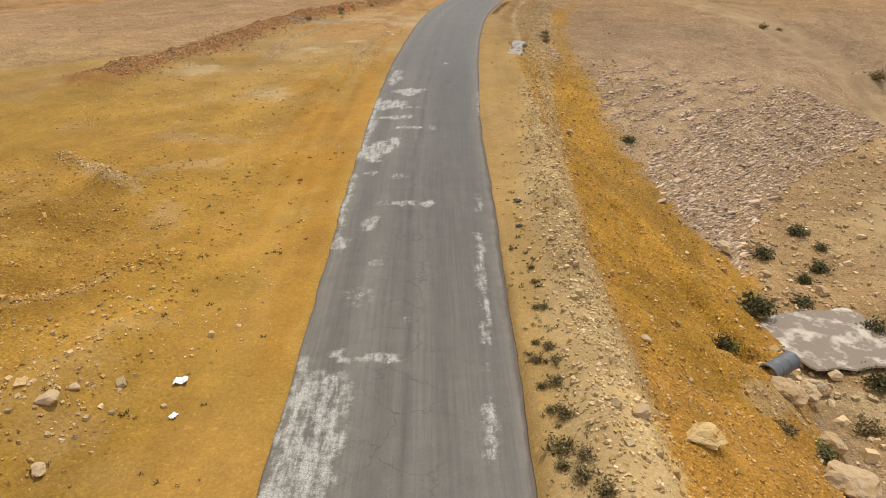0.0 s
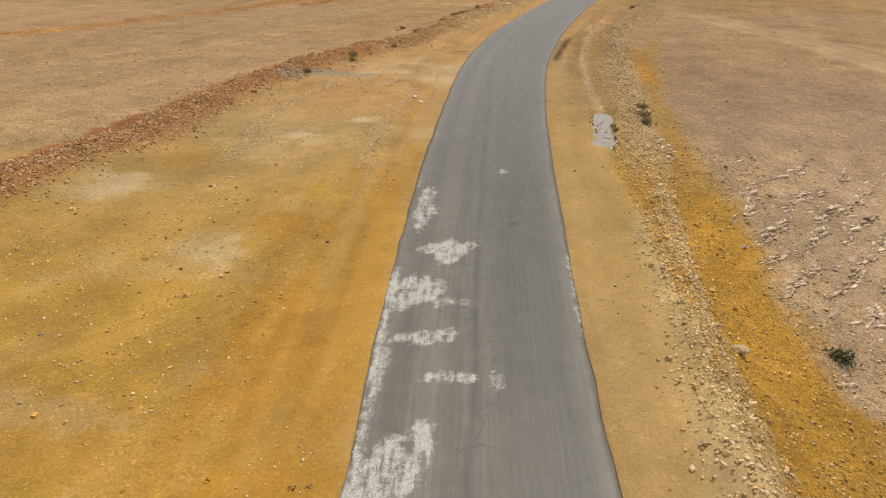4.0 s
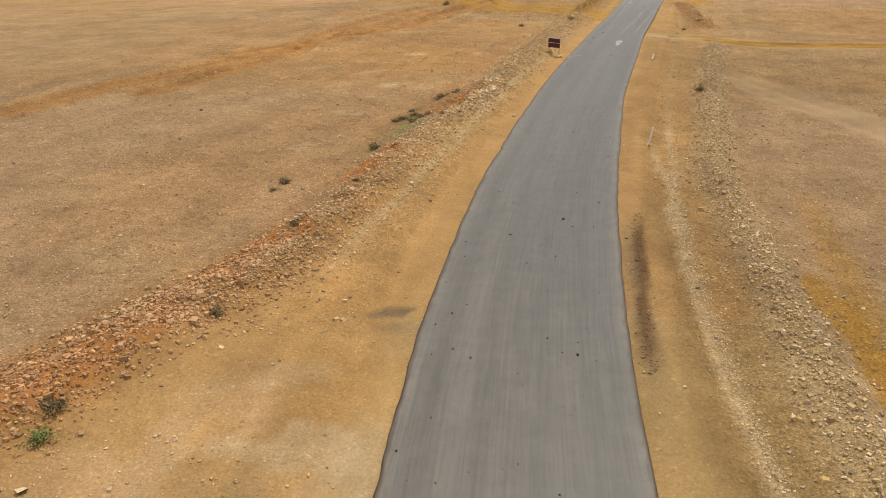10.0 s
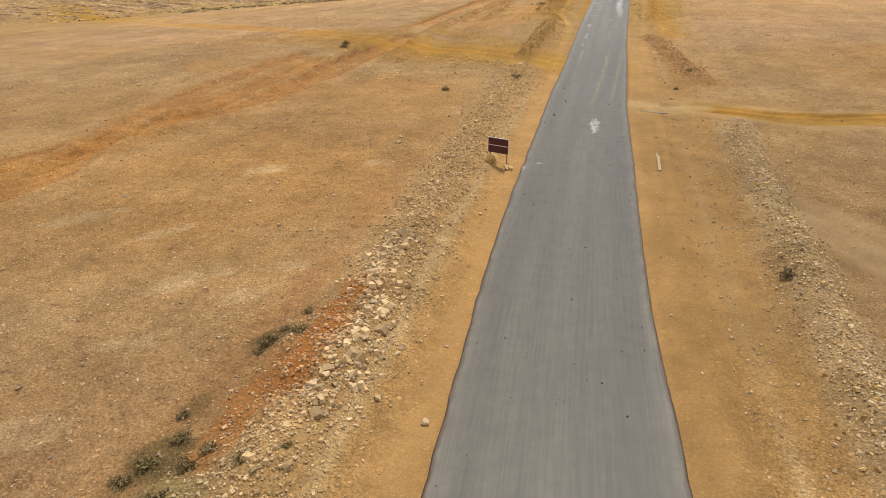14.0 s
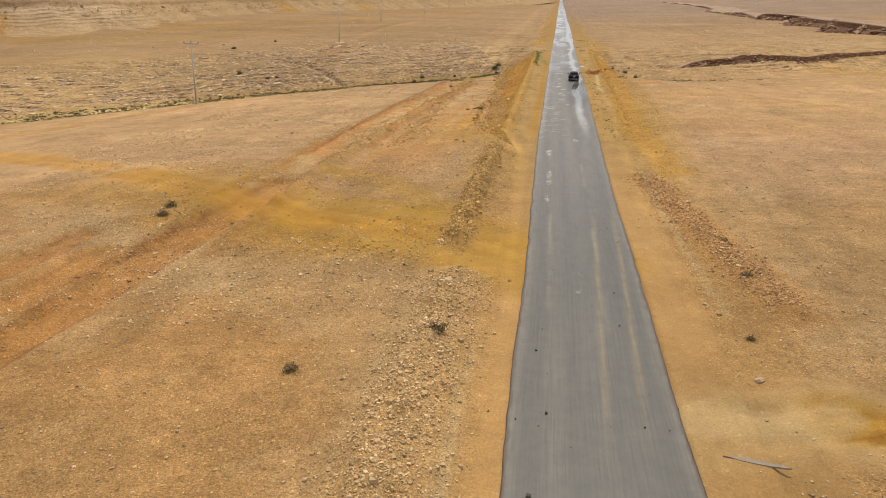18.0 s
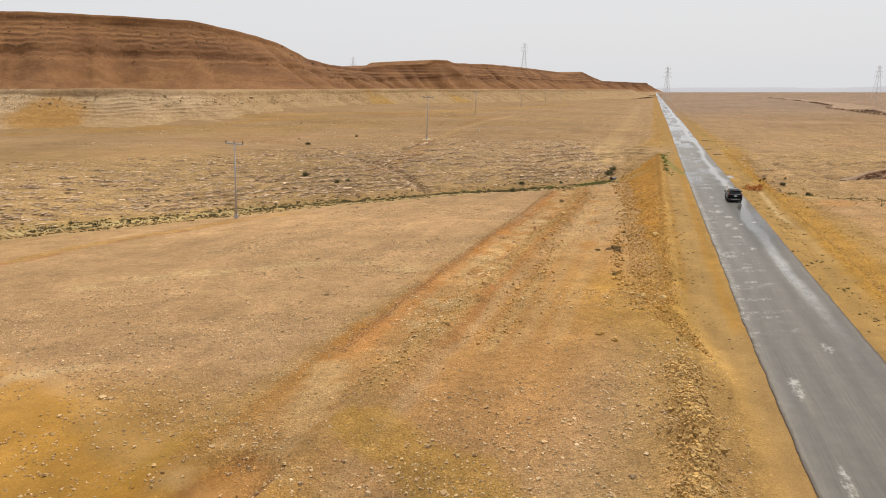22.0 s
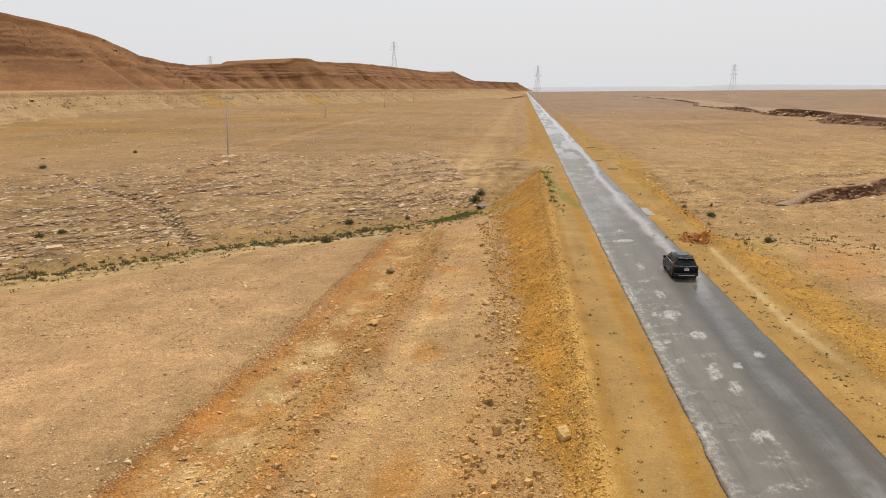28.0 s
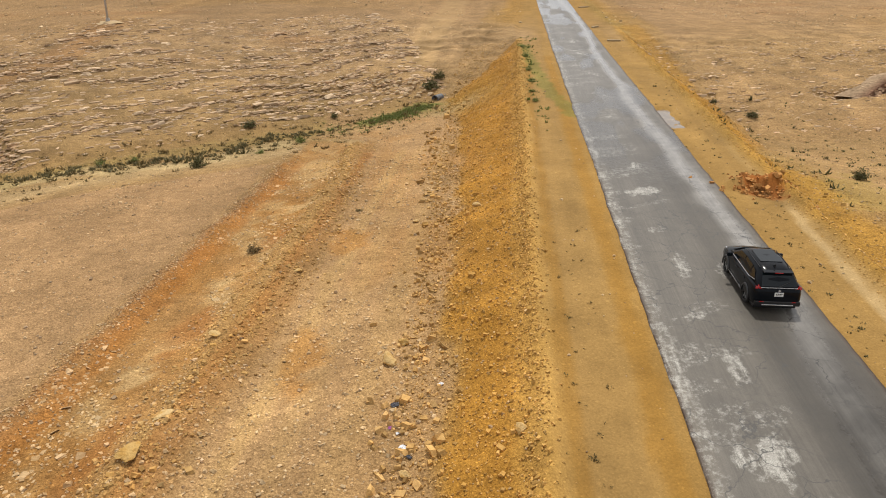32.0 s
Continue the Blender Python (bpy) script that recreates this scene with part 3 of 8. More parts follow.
def verge_line(c, x, y, d, colour, strength, keys, w, lo, hi, seed=0, scale=1.0):
    """a thin worn line that keeps its distance from the road's axis; keys: y, distance"""
    m = (y > lo) & (y < hi) & (np.abs(d) < 30)
    if not m.any():
        return
    ym = y[m]
    r = np.abs(d[m] - np.interp(ym, [k[0] for k in keys], [k[1] for k in keys]) + 0.35 * (fbm(x[m], ym, 3.0, 3, 600 + seed) - 0.5)) / w
    k = sstep(1.3, 0.5, r + 1.2 * (fbm(x[m], ym, scale, 4, 620 + seed) - 0.5)) * sstep(lo, lo + 3, ym) * sstep(hi, hi - 3, ym)
    c[m] += (np.asarray(colour) - c[m]) * (strength * k)[..., None]


SPILL_Y, SPILL_X = [20, 24, 26, 30, 32, 34.6, 35.5, 42, 52, 58], [11.0, 12.5, 13.5, 15.6, 16.5, 15.2, 12.9, 11.2, 11.2, 9.5]


def soil_detail(c, x, y, d):
    """stains, crusts, tyre marks, scraped bands and darkened hollows with edges of their own"""
    c = np.array(c)
    # packed tan fill beside the red bank, pinker dust on the open plain
    m = (y > 62) & (y < 98) & (d < -3.6) & (d > -17)
    c[m] += (TAN * (0.92, 0.83, 0.72) - c[m]) * (0.5 * sstep(62, 72, y[m]) * sstep(98, 88, y[m]) * sstep(-3.6, -5, d[m]) * sstep(-17, -12, d[m]))[..., None]
    m = (y > 172) & (y < 330) & (d > 9) & (d < 70)
    c[m] += (PINK * (1.14, 1.08, 1.06) - c[m]) * (0.55 * sstep(172, 190, y[m]) * sstep(330, 280, y[m]) * sstep(9, 14, d[m]) * sstep(70, 50, d[m]) * (0.5 + fbm(x[m], y[m], 9, 3, 694)))[..., None]
    # start: pale crusts and rough mound on the fill
    for k, (bx, by, rx, ry, turn, w) in enumerate(((-12.2, 32.5, 2.2, 1.0, 30, 0.5), (-11.0, 25.6, 0.8, 1.8, 20, 0.5), (-15.0, 30.0, 2.0, 0.6, 150, 0.7), (-16.6, 31.4, 1.2, 0.4, 140, 0.8), (-18.0, 52.8, 1.5, 1.1, 0, 0.6), (-18.4, 51.8, 1.0, 1.0, 0, 0.5), (-10.9, 46.0, 0.9, 1.3, 0, 0.55), (-11.3, 60.0, 1.6, 0.55, 10, 0.8), (-7.9, 63.3, 0.7, 0.45, 0, 0.9), (-8.1, 63.0, 0.9, 0.3, 10, 0.5), (-11.4, 60.5, 0.7, 0.3, 0, 0.6), (-13.3, 37.0, 2.6, 0.7, 170, 0.35))):
        blot(c, x, y, PALE * (0.92, 0.86, 0.80), w, bx, by, rx, ry, turn, k, 0.7, 1.9)
    ribbon(c, x, y, OCHRE * (0.92, 0.85, 0.75), 0.55, [(-13, 20), (-11.5, 22.0), (-9.4, 24.5)], 1.3, 1)
    ribbon(c, x, y, OCHRE * (0.80, 0.72, 0.62), 0.5, [(-20, 22), (-15, 26), (-12.5, 24), (-12.0, 19)], 1.8, 2)
    ribbon(c, x, y, PALE * (0.92, 0.82, 0.62), 0.6, [(-14.5, 17.0), (-12.6, 18.6), (-11.2, 20.6)], 0.45, 3, 0.5, 2.0)
    for k, (bx, by, r) in enumerate(((-9.4, 17.4, 0.8), (-9.9, 15.6, 1.0), (-8.4, 18.0, 0.5), (-9.0, 13.0, 0.9), (-10.6, 13.6, 0.7))):
        blot(c, x, y, PALE * (0.80, 0.68, 0.50), 0.5, bx, by, r, r * 0.7, 20, 20 + k, 0.5, 2.0)
    m = (y < 46) & (d < -4) & (d > -30)
    c[m] += (OCHRE * (0.98, 0.92, 0.72) - c[m]) * (0.42 * sstep(46, 30, y[m]) * sstep(-4, -7, d[m]))[..., None]
    # orange packed earth beside the asphalt, with tyre marks
    for k, (off, w, y0, y1, col, st) in enumerate(((-4.1, 0.55, 14, 62, (0.95, 0.86, 0.72), 0.7), (-5.0, 0.22, 20, 70, (0.90, 0.80, 0.62), 0.6), (-6.4, 0.25, 24, 58, (0.92, 0.84, 0.66), 0.6), (-7.7, 0.30, 26, 56, (0.94, 0.86, 0.66), 0.55), (-5.7, 0.18, 26, 66, (1.12, 1.16, 1.5), 0.5), (-8.9, 0.35, 30, 54, (1.1, 1.14, 1.4), 0.4), (-7.0, 0.16, 30, 60, (1.12, 1.16, 1.5), 0.4))):
        verge_line(c, x, y, d, OCHRE * col, st, ((0, off), (100, off)), w, y0, y1, 30 + k, 2.2)
    for k, (bx, by, rx, ry) in enumerate(((-7.4, 41.0, 1.6, 4.6), (-8.6, 49.0, 2.4, 1.6), (-6.6, 33.0, 1.4, 3.0), (-5.6, 52.0, 0.9, 3.0))):
        blot(c, x, y, OCHRE * (1.0, 0.86, 0.62), 0.55, bx, by, rx, ry, 0, 40 + k, 2.0, 1.6)
    for k, st in enumerate((0.0, 0.75, 1.5, 2.6)):
        ribbon(c, x, y, OCHRE * (1.15, 1.2, 1.55), 0.35, [(-5.0 - st, 60), (-5.6 - st, 52), (-6.8 - st * 1.1, 46), (-9.5 - st * 1.2, 41.5), (-16 - st, 38.5 - st)], 0.16, 44 + k, 0.8, 1.6)
    # fresh ochre fill face below the right verge
    ribbon(c, x, y, OCHRE * (1.02, 0.90, 0.55), 0.75, [(7.2, 46), (7.0, 40), (7.0, 34), (7.6, 30), (9.0, 27), (11.6, 25.6)], 1.25, 50, 1.4, 1.2)
    m = (y > 18) & (y < 60) & (d > 6.5) & (d < 20)
    k = sstep(0.6, -0.5, x[m] - np.interp(y[m], SPILL_Y, SPILL_X) + 2.6 * (fbm(x[m], y[m], 1.5, 4, 690) - 0.5)) * sstep(6.5, 7.5, d[m]) * sstep(60, 54, y[m])
    c[m] += (OCHRE * (1.05, 0.98, 0.72) * (0.82 + 0.36 * fbm(x[m], y[m], 1.2, 3, 692))[..., None] - c[m]) * (0.92 * k)[..., None]
    # gully crease: shade of the carved groove put into the colour
    ribbon(c, x, y, OCHRE * (0.62, 0.52, 0.42), 0.85, [(5.4, 24.3), (6.3, 24.6), (7.6, 24.2), (8.7, 23.2), (10.0, 22.7), (12.4, 24.2)], 0.42, 51, 0.5, 1.0)
    ribbon(c, x, y, PALE * (0.95, 0.88, 0.78), 0.5, [(5.0, 9), (5.05, 14), (5.0, 20), (5.2, 25), (5.6, 31), (6.9, 45), (7.7, 54)], 0.5, 52, 0.35, 2.4)
    ribbon(c, x, y, PALE * (0.95, 0.88, 0.78), 0.55, [(10.8, 19.6), (12.6, 20.8), (13.6, 22.6)], 0.7, 53, 0.5, 1.8)
    ribbon(c, x, y, PALE * (1.02, 0.96, 0.88), 0.65, [(14.6, 23.6), (16.0, 22.6), (17.4, 21.0)], 1.1, 54, 0.6, 1.8)
    blot(c, x, y, PALE * (0.85, 0.74, 0.58), 0.6, 24.5, 38.0, 4.0, 2.6, 30, 55, 2.0)
    # red windrow bank, its shadowed side darkened in the colour, and the grey crust beside it
    ribbon(c, x, y, RED * (1.0, 0.72, 0.55), 0.85, [(-24.2, 53), (-22.6, 58), (-21.0, 64), (-19.4, 69.5), (-16.2, 75.3)], 1.0, 60, 0.8, 1.7)
    ribbon(c, x, y, RED * (1.25, 1.0, 0.75), 0.6, [(-16.4, 75.5), (-13.5, 80.5), (-10.8, 85.5), (-8.8, 90.5)], 0.8, 61, 0.8, 1.8, 0.44)
    for k, (bx, by, rx, ry, w) in enumerate(((-4.5, 80.9, 2.2, 0.9, 0.7), (-7.4, 77.5, 2.2, 0.8, 0.65), (-9.8, 77.0, 1.5, 0.6, 0.6), (-4.0, 76.7, 1.2, 1.6, 0.6), (-7.8, 73.2, 0.9, 0.5, 0.55), (-5.5, 84.0, 1.6, 0.7, 0.35))):
        blot(c, x, y, PALE * (0.93, 0.90, 0.88), w * 0.6, bx, by, rx, ry, 10, 62 + k, 1.1, 2.3)
    ribbon(c, x, y, np.array((0.25, 0.215, 0.17)), 0.75, [(-15.2, 74.6), (-13.4, 76.4), (-11.2, 76.6), (-9.6, 76.0)], 0.75, 70, 0.6, 1.9)
    blot(c, x, y, DARKEARTH * 0.85, 0.85, -2.5, 88.3, 0.95, 0.30, 10, 71, 0.5, 1.5)
    blot(c, x, y, DARKEARTH * 1.3, 0.6, -7.9, 70.1, 0.9, 0.22, 5, 72, 0.5, 1.6)
    verge_line(c, x, y, d, DARKEARTH * (0.72, 0.50, 0.34), 0.8, ((84, 4.25), (91, 4.6), (97, 4.75)), 0.26, 84, 98, 73, 0.3)
    verge_line(c, x, y, d, PALE * (0.96, 0.88, 0.76), 0.75, ((66, 7.2), (80, 6.9), (84, 6.6), (97, 6.5), (101, 6.5), (107, 5.8)), 0.22, 66, 109, 74, 0.7)
    blot(c, x, y, PALE * (0.96, 0.88, 0.76), 0.7, 10.3, 97.2, 0.6, 1.9, -10, 75, 0.8)
    verge_line(c, x, y, d, TAN * (0.74, 0.74, 0.74), 0.45, ((66, 5.9), (110, 5.5)), 0.55, 64, 104, 76, 2.5)
    ribbon(c, x, y, OCHRE * (1.15, 1.06, 0.75), 0.75, [(12.2, 77), (12.9, 81.4), (13.4, 86.2), (14.0, 91)], 0.65, 77, 1.2, 1.6)
    # left windrow: red clay and scrub stains, pale stony blotches on the plain
    ribbon(c, x, y, RED * (1.28, 0.96, 0.62), 0.8, [(-9.4, 90.6), (-8.2, 92.4), (-6.9, 94.6)], 0.8, 80, 0.7, 2.0)
    ribbon(c, x, y, RED * (1.35, 1.02, 0.62), 0.8, [(-5.4, 101.6), (-4.6, 103.2), (-3.4, 105.6)], 0.65, 81, 0.7, 1.8)
    ribbon(c, x, y, RED * (1.35, 1.02, 0.60), 0.85, [(0.4, 117.6), (1.4, 120.4), (2.5, 123.6)], 0.6, 82, 0.7, 1.8)
    ribbon(c, x, y, RED * (1.3, 1.05, 0.70), 0.7, [(-1.6, 114.6), (-0.5, 117.0)], 0.8, 83, 0.7, 2.0)
    for k, (bx, by, rx, ry, t, w) in enumerate(((-3.1, 114.6, 1.6, 0.9, 60, 0.85), (-0.5, 120.2, 0.9, 0.6, 60, 0.7), (-2.6, 116.6, 1.0, 0.5, 50, 0.6), (-6.9, 94.6, 0.6, 0.4, 40, 0.7), (-4.9, 100.2, 0.8, 0.4, 40, 0.5), (-9.3, 100.6, 0.5, 0.35, 0, 0.6), (-9.4, 91.0, 0.7, 0.5, 0, 0.5))):
        blot(c, x, y, DARKEARTH * (0.85, 0.80, 0.55), w, bx, by, rx, ry, t, 84 + k, 0.7, 2.0)
    for k, (bx, by, rx, ry) in enumerate(((-4.7, 125.6, 1.5, 0.8), (-5.6, 120.6, 1.0, 0.7), (-2.0, 123.9, 0.8, 0.5), (-5.6, 124.6, 0.8, 0.5), (-7.1, 116.0, 1.0, 0.8), (-0.5, 126.4, 0.7, 0.5), (-3.3, 139.6, 1.4, 0.7), (-9.6, 108.0, 1.0, 0.6), (-7.2, 130.5, 1.4, 0.5), (-12.0, 121.0, 1.6, 0.8), (-11.5, 133.0, 1.8, 0.8), (3.4, 140.0, 1.0, 0.5))):
        blot(c, x, y, PALE * (0.92, 0.82, 0.70), 0.6, bx, by, rx, ry, 20, 92 + k, 0.6, 2.4)
    # scraped clay tracks: body and dark rims
    for k, (line, w, st) in enumerate(((TRACK_ORANGE, 1.5, 0.6), (TRACK_ORANGE_TOP, 1.1, 0.5), (TRACK_FAR_LEFT, 1.1, 0.45))):
        ribbon(c, x, y, ORANGE * (1.0, 0.92, 0.80), st, line, w, 110 + k, 2.0, 1.0)
        for side in (-1, 1):
            edge = [(p + side * w * 0.95, q - side * w * 0.25) for p, q in line]
            ribbon(c, x, y, RED * (0.82, 0.70, 0.58), st * 0.9, edge, 0.22, 114 + 2 * k + side, 0.7, 2.0, 0.45)
            edge = [(p + side * (w + 0.55), q - side * w * 0.3) for p, q in line]
            ribbon(c, x, y, PALE * (0.92, 0.76, 0.54), st * 0.55, edge, 0.4, 124 + 2 * k + side, 0.7, 2.2, 0.48)
    # side track on the right: ruts in ochre mud
    for k, (dy, col, w) in enumerate(((0.0, (1.18, 1.14, 0.95), 1.0), (0.7, (0.75, 0.64, 0.50), 0.34), (-0.7, (0.74, 0.62, 0.48), 0.34))):
        ribbon(c, x, y, OCHRE * col, 0.75, [(29.4, 152.2 + dy), (31.5, 151.7 + dy), (34, 150.2 + dy), (38, 148.6 + dy), (60, 147 + dy)], w, 130 + k, 0.9, 1.2)
    ribbon(c, x, y, PALE * (0.98, 0.88, 0.68), 0.55, [(23.0, 153.2), (26.5, 152.8), (29.8, 152.6)], 1.2, 136, 1.6, 1.4)
    verge_line(c, x, y, d, PALE * (0.92, 0.80, 0.60), 0.65, ((160, 6.9), (166, 6.6), (175, 6.2), (190, 6.0)), 0.26, 160, 192, 137)
    # left yellow crossing
    ribbon(c, x, y, OCHRE * (1.12, 1.0, 0.66), 0.55, [(-30, 222), (-14, 209), (-2.6, 197), (4, 189), (11, 181), (17.6, 177)], 2.2, 140, 3.0, 1.4)
    ribbon(c, x, y, OCHRE * (1.05, 1.08, 0.85), 0.5, [(13, 196), (17.5, 189), (20, 181)], 1.8, 141, 2.5, 1.6)
    # track and pale stony band on the plain left of the strip
    ribbon(c, x, y, OCHRE * (1.12, 1.12, 1.5), 0.6, [(-34, 226), (-24.5, 238), (-20, 248), (-14, 256), (-9.5, 262.5), (-2, 270)], 1.1, 142, 1.2, 1.2)
    ribbon(c, x, y, RED * (1.2, 1.0, 0.8), 0.6, [(-32.8, 225.5), (-23.3, 237.5), (-18.8, 247.6), (-12.8, 255.4), (-8.4, 262)], 0.32, 143, 0.8, 1.6)
    ribbon(c, x, y, PALE * (0.95, 0.86, 0.76), 0.65, [(-12, 224.5), (-5.5, 228.2), (1, 229.6), (5, 231.0), (9, 231.6), (15, 226.4)], 1.2, 144, 0.7, 2.2, 0.42)
    ribbon(c, x, y, PALE * (0.95, 0.86, 0.76), 0.5, [(-8.7, 200.3), (-6.5, 203), (-3, 204.5)], 0.6, 145, 0.7, 2.0)
    ribbon(c, x, y, OCHRE * (1.2, 1.16, 1.2), 0.5, [(-94, 357), (-55, 391), (-32, 436), (11, 477), (60, 540)], 3.2, 146, 6.0, 1.6)
    ribbon(c, x, y, PALE * (0.95, 0.80, 0.58), 0.45, [(22, 352), (31, 395), (40, 428), (66, 500)], 1.6, 147, 4.0, 1.4)
    # scraped strip towards the wadi
    for k, (bx, by, rx, ry) in enumerate(((41.6, 281.8, 1.1, 0.9), (32.0, 254.2, 0.9, 1.0), (30.6, 251.4, 0.7, 0.7), (34.4, 262.6, 1.0, 0.7), (22.6, 226.8, 1.0, 1.2), (20.2, 221.8, 0.9, 0.9), (18.0, 214.5, 1.0, 1.0), (27.4, 242.0, 1.0, 1.4), (37.4, 270.5, 0.7, 0.5), (33.4, 248.6, 0.6, 0.8), (29.0, 247.6, 0.7, 1.0))):
        blot(c, x, y, PALE * (1.0, 0.90, 0.78), 0.7, bx, by, rx, ry, 30, 150 + k, 0.6, 2.3)
    for k, (bx, by, rx, ry) in enumerate(((36.2, 266.0, 0.8, 2.4), (33.8, 258.0, 0.6, 2.0), (30.0, 249.5, 0.7, 1.8), (24.2, 232.0, 0.7, 2.4), (20.6, 217.5, 0.7, 2.0), (40.0, 276.0, 0.7, 1.8))):
        blot(c, x, y, RED * (1.35, 1.02, 0.70), 0.4, bx, by, rx, ry, -22, 170 + k, 0.9, 1.8)
    for k, (off, w, col, st) in enumerate(((-26.3, 0.30, RED * (1.3, 1.1, 0.85), 0.55), (-25.6, 0.5, RED * (1.5, 1.25, 0.95), 0.45), (-20.6, 0.35, RED * (1.3, 1.08, 0.82), 0.45), (-18.1, 0.45, PALE * (0.90, 0.76, 0.58), 0.55), (-16.6, 0.5, PALE * (0.86, 0.72, 0.56), 0.40), (-14.6, 0.6, PALE * (0.86, 0.72, 0.56), 0.40))):
        verge_line(c, x, y, d, col, st, ((200, off), (236, off + 0.3), (262, off + 0.9), (292, off + (0.2 if k < 2 else 0.6))), w, 204, 296, 180 + k, 1.0)
    for k, (bx, by, rx, ry) in enumerate(((40.5, 262.0, 1.0, 2.6), (37.8, 252.0, 0.9, 1.8), (33.0, 236.0, 1.0, 2.6), (44.0, 274.5, 1.2, 1.6))):
        blot(c, x, y, ORANGE * (1.02, 0.96, 0.80), 0.6, bx, by, rx, ry, -20, 190 + k, 1.5, 1.6)
    # crest, shoulder and right verge of the high fill
    verge_line(c, x, y, d, OCHRE * (0.92, 0.84, 0.72), 0.5, ((210, -6.6), (330, -6.8)), 0.30, 214, 330, 195, 1.6)
    verge_line(c, x, y, d, OCHRE * (1.30, 1.32, 1.7), 0.55, ((210, -7.9), (330, -8.1)), 0.45, 222, 326, 196, 0.8)
    verge_line(c, x, y, d, OCHRE * (0.98, 0.88, 0.66), 0.5, ((210, -4.0), (330, -4.2)), 0.45, 206, 320, 197, 2.0)
    verge_line(c, x, y, d, PALE * (1.0, 0.92, 0.82), 0.75, ((240, 6.2), (246, 5.6), (258, 5.9), (268, 6.3)), 0.30, 240, 269, 198, 0.8)
    blot(c, x, y, RED * (1.25, 0.85, 0.50), 0.9, 67.7, 270.6, 1.5, 1.5, 0, 199, 0.6, 1.3)
    # dark middle of the pit: shade of the hollow put into the colour
    blot(c, x, y, DARKEARTH * (0.8, 0.6, 0.45), 0.8, 67.6, 270.3, 0.6, 0.7, 0, 200, 0.4, 1.0)
    for k, (bx, by, rx, ry) in enumerate(((76.0, 262.0, 4.0, 2.4), (73.0, 258.0, 3.0, 1.6), (82, 268, 5, 3))):
        blot(c, x, y, ORANGE * (1.05, 0.98, 0.92), 0.5, bx, by, rx, ry, 30, 202 + k, 2.5, 1.6)
    # wadi bed: pale gravel, grass and scrub
    ribbon(c, x, y, PALE * (0.98, 0.98, 0.92), 0.6, [(-40, 266), (-10, 284), (8, 291.5), (16, 296.0), (25, 299.6), (34, 298.2), (41, 304)], 1.4, 210, 1.5, 1.8)
    ribbon(c, x, y, np.array((0.17, 0.19, 0.05)), 0.75, [(51.0, 310.2), (54, 312.0), (58.4, 316.6)], 1.5, 211, 0.9, 1.5)
    ribbon(c, x, y, GREENISH * (1.3, 1.2, 1.0), 0.2, [(-40, 268), (-5, 287), (14, 296), (25, 302.0), (38, 306), (48, 309)], 1.8, 212, 1.0, 2.2)
    ribbon(c, x, y, GREENISH * (0.85, 0.95, 0.7), 0.6, [(64.6, 290), (66.4, 300), (70, 313), (74, 328)], 0.7, 213, 1.0, 1.5)
    blot(c, x, y, GREENISH * (1.6, 1.35, 1.05), 0.4, 75.5, 271.0, 5.5, 3.0, 60, 214, 1.2, 1.8)
    verge_line(c, x, y, d, OCHRE * (1.10, 1.04, 0.82), 0.62, ((186, 9.4), (200, 8.2), (215, 7.8), (240, 8.8), (300, 9.8), (340, 10)), 1.7, 186, 345, 220, 2.4)
    verge_line(c, x, y, d, OCHRE * (1.32, 1.30, 1.35), 0.6, ((186, 9.0), (200, 7.4), (215, 6.9), (240, 7.3), (300, 7.7), (340, 7.6)), 0.45, 188, 345, 221, 0.8)
    verge_line(c, x, y, d, TAN * (0.86, 0.82, 0.74), 0.6, ((110, 6.0), (150, 5.8)), 2.2, 112, 152, 222, 3.0)
    # packed earth keeps faint marks of wheels along the road
    m = (np.abs(d) < 11) & (np.abs(d) > 3.0) & (y > 0) & (y < 340)
    mark = fbm(d[m] * 5.0, y[m] * 0.22, 3.0, 3, 640)
    c[m] *= (1 + 0.26 * (mark - 0.5) * sstep(11, 7, np.abs(d[m])))[..., None]
    # blotches of dust and dark gravel over the plain
    m = (y > -20) & (y < 420) & (np.abs(d) > 5) & (np.abs(d) < 90)
    g1, g2 = fbm(x[m], y[m], 2.4, 4, 650), fbm(x[m], y[m] * 1.3, 8.0, 4, 655)
    c[m] *= (1 + 0.32 * (g1 - 0.5) + 0.24 * (g2 - 0.5))[..., None]
    c *= 1 + sstep(70, 50, y)[..., None] * np.array((-0.015, 0.012, 0.0)) + (sstep(195, 215, y) * sstep(345, 320, y))[..., None] * np.array((0.0, -0.015, -0.06))
    return c


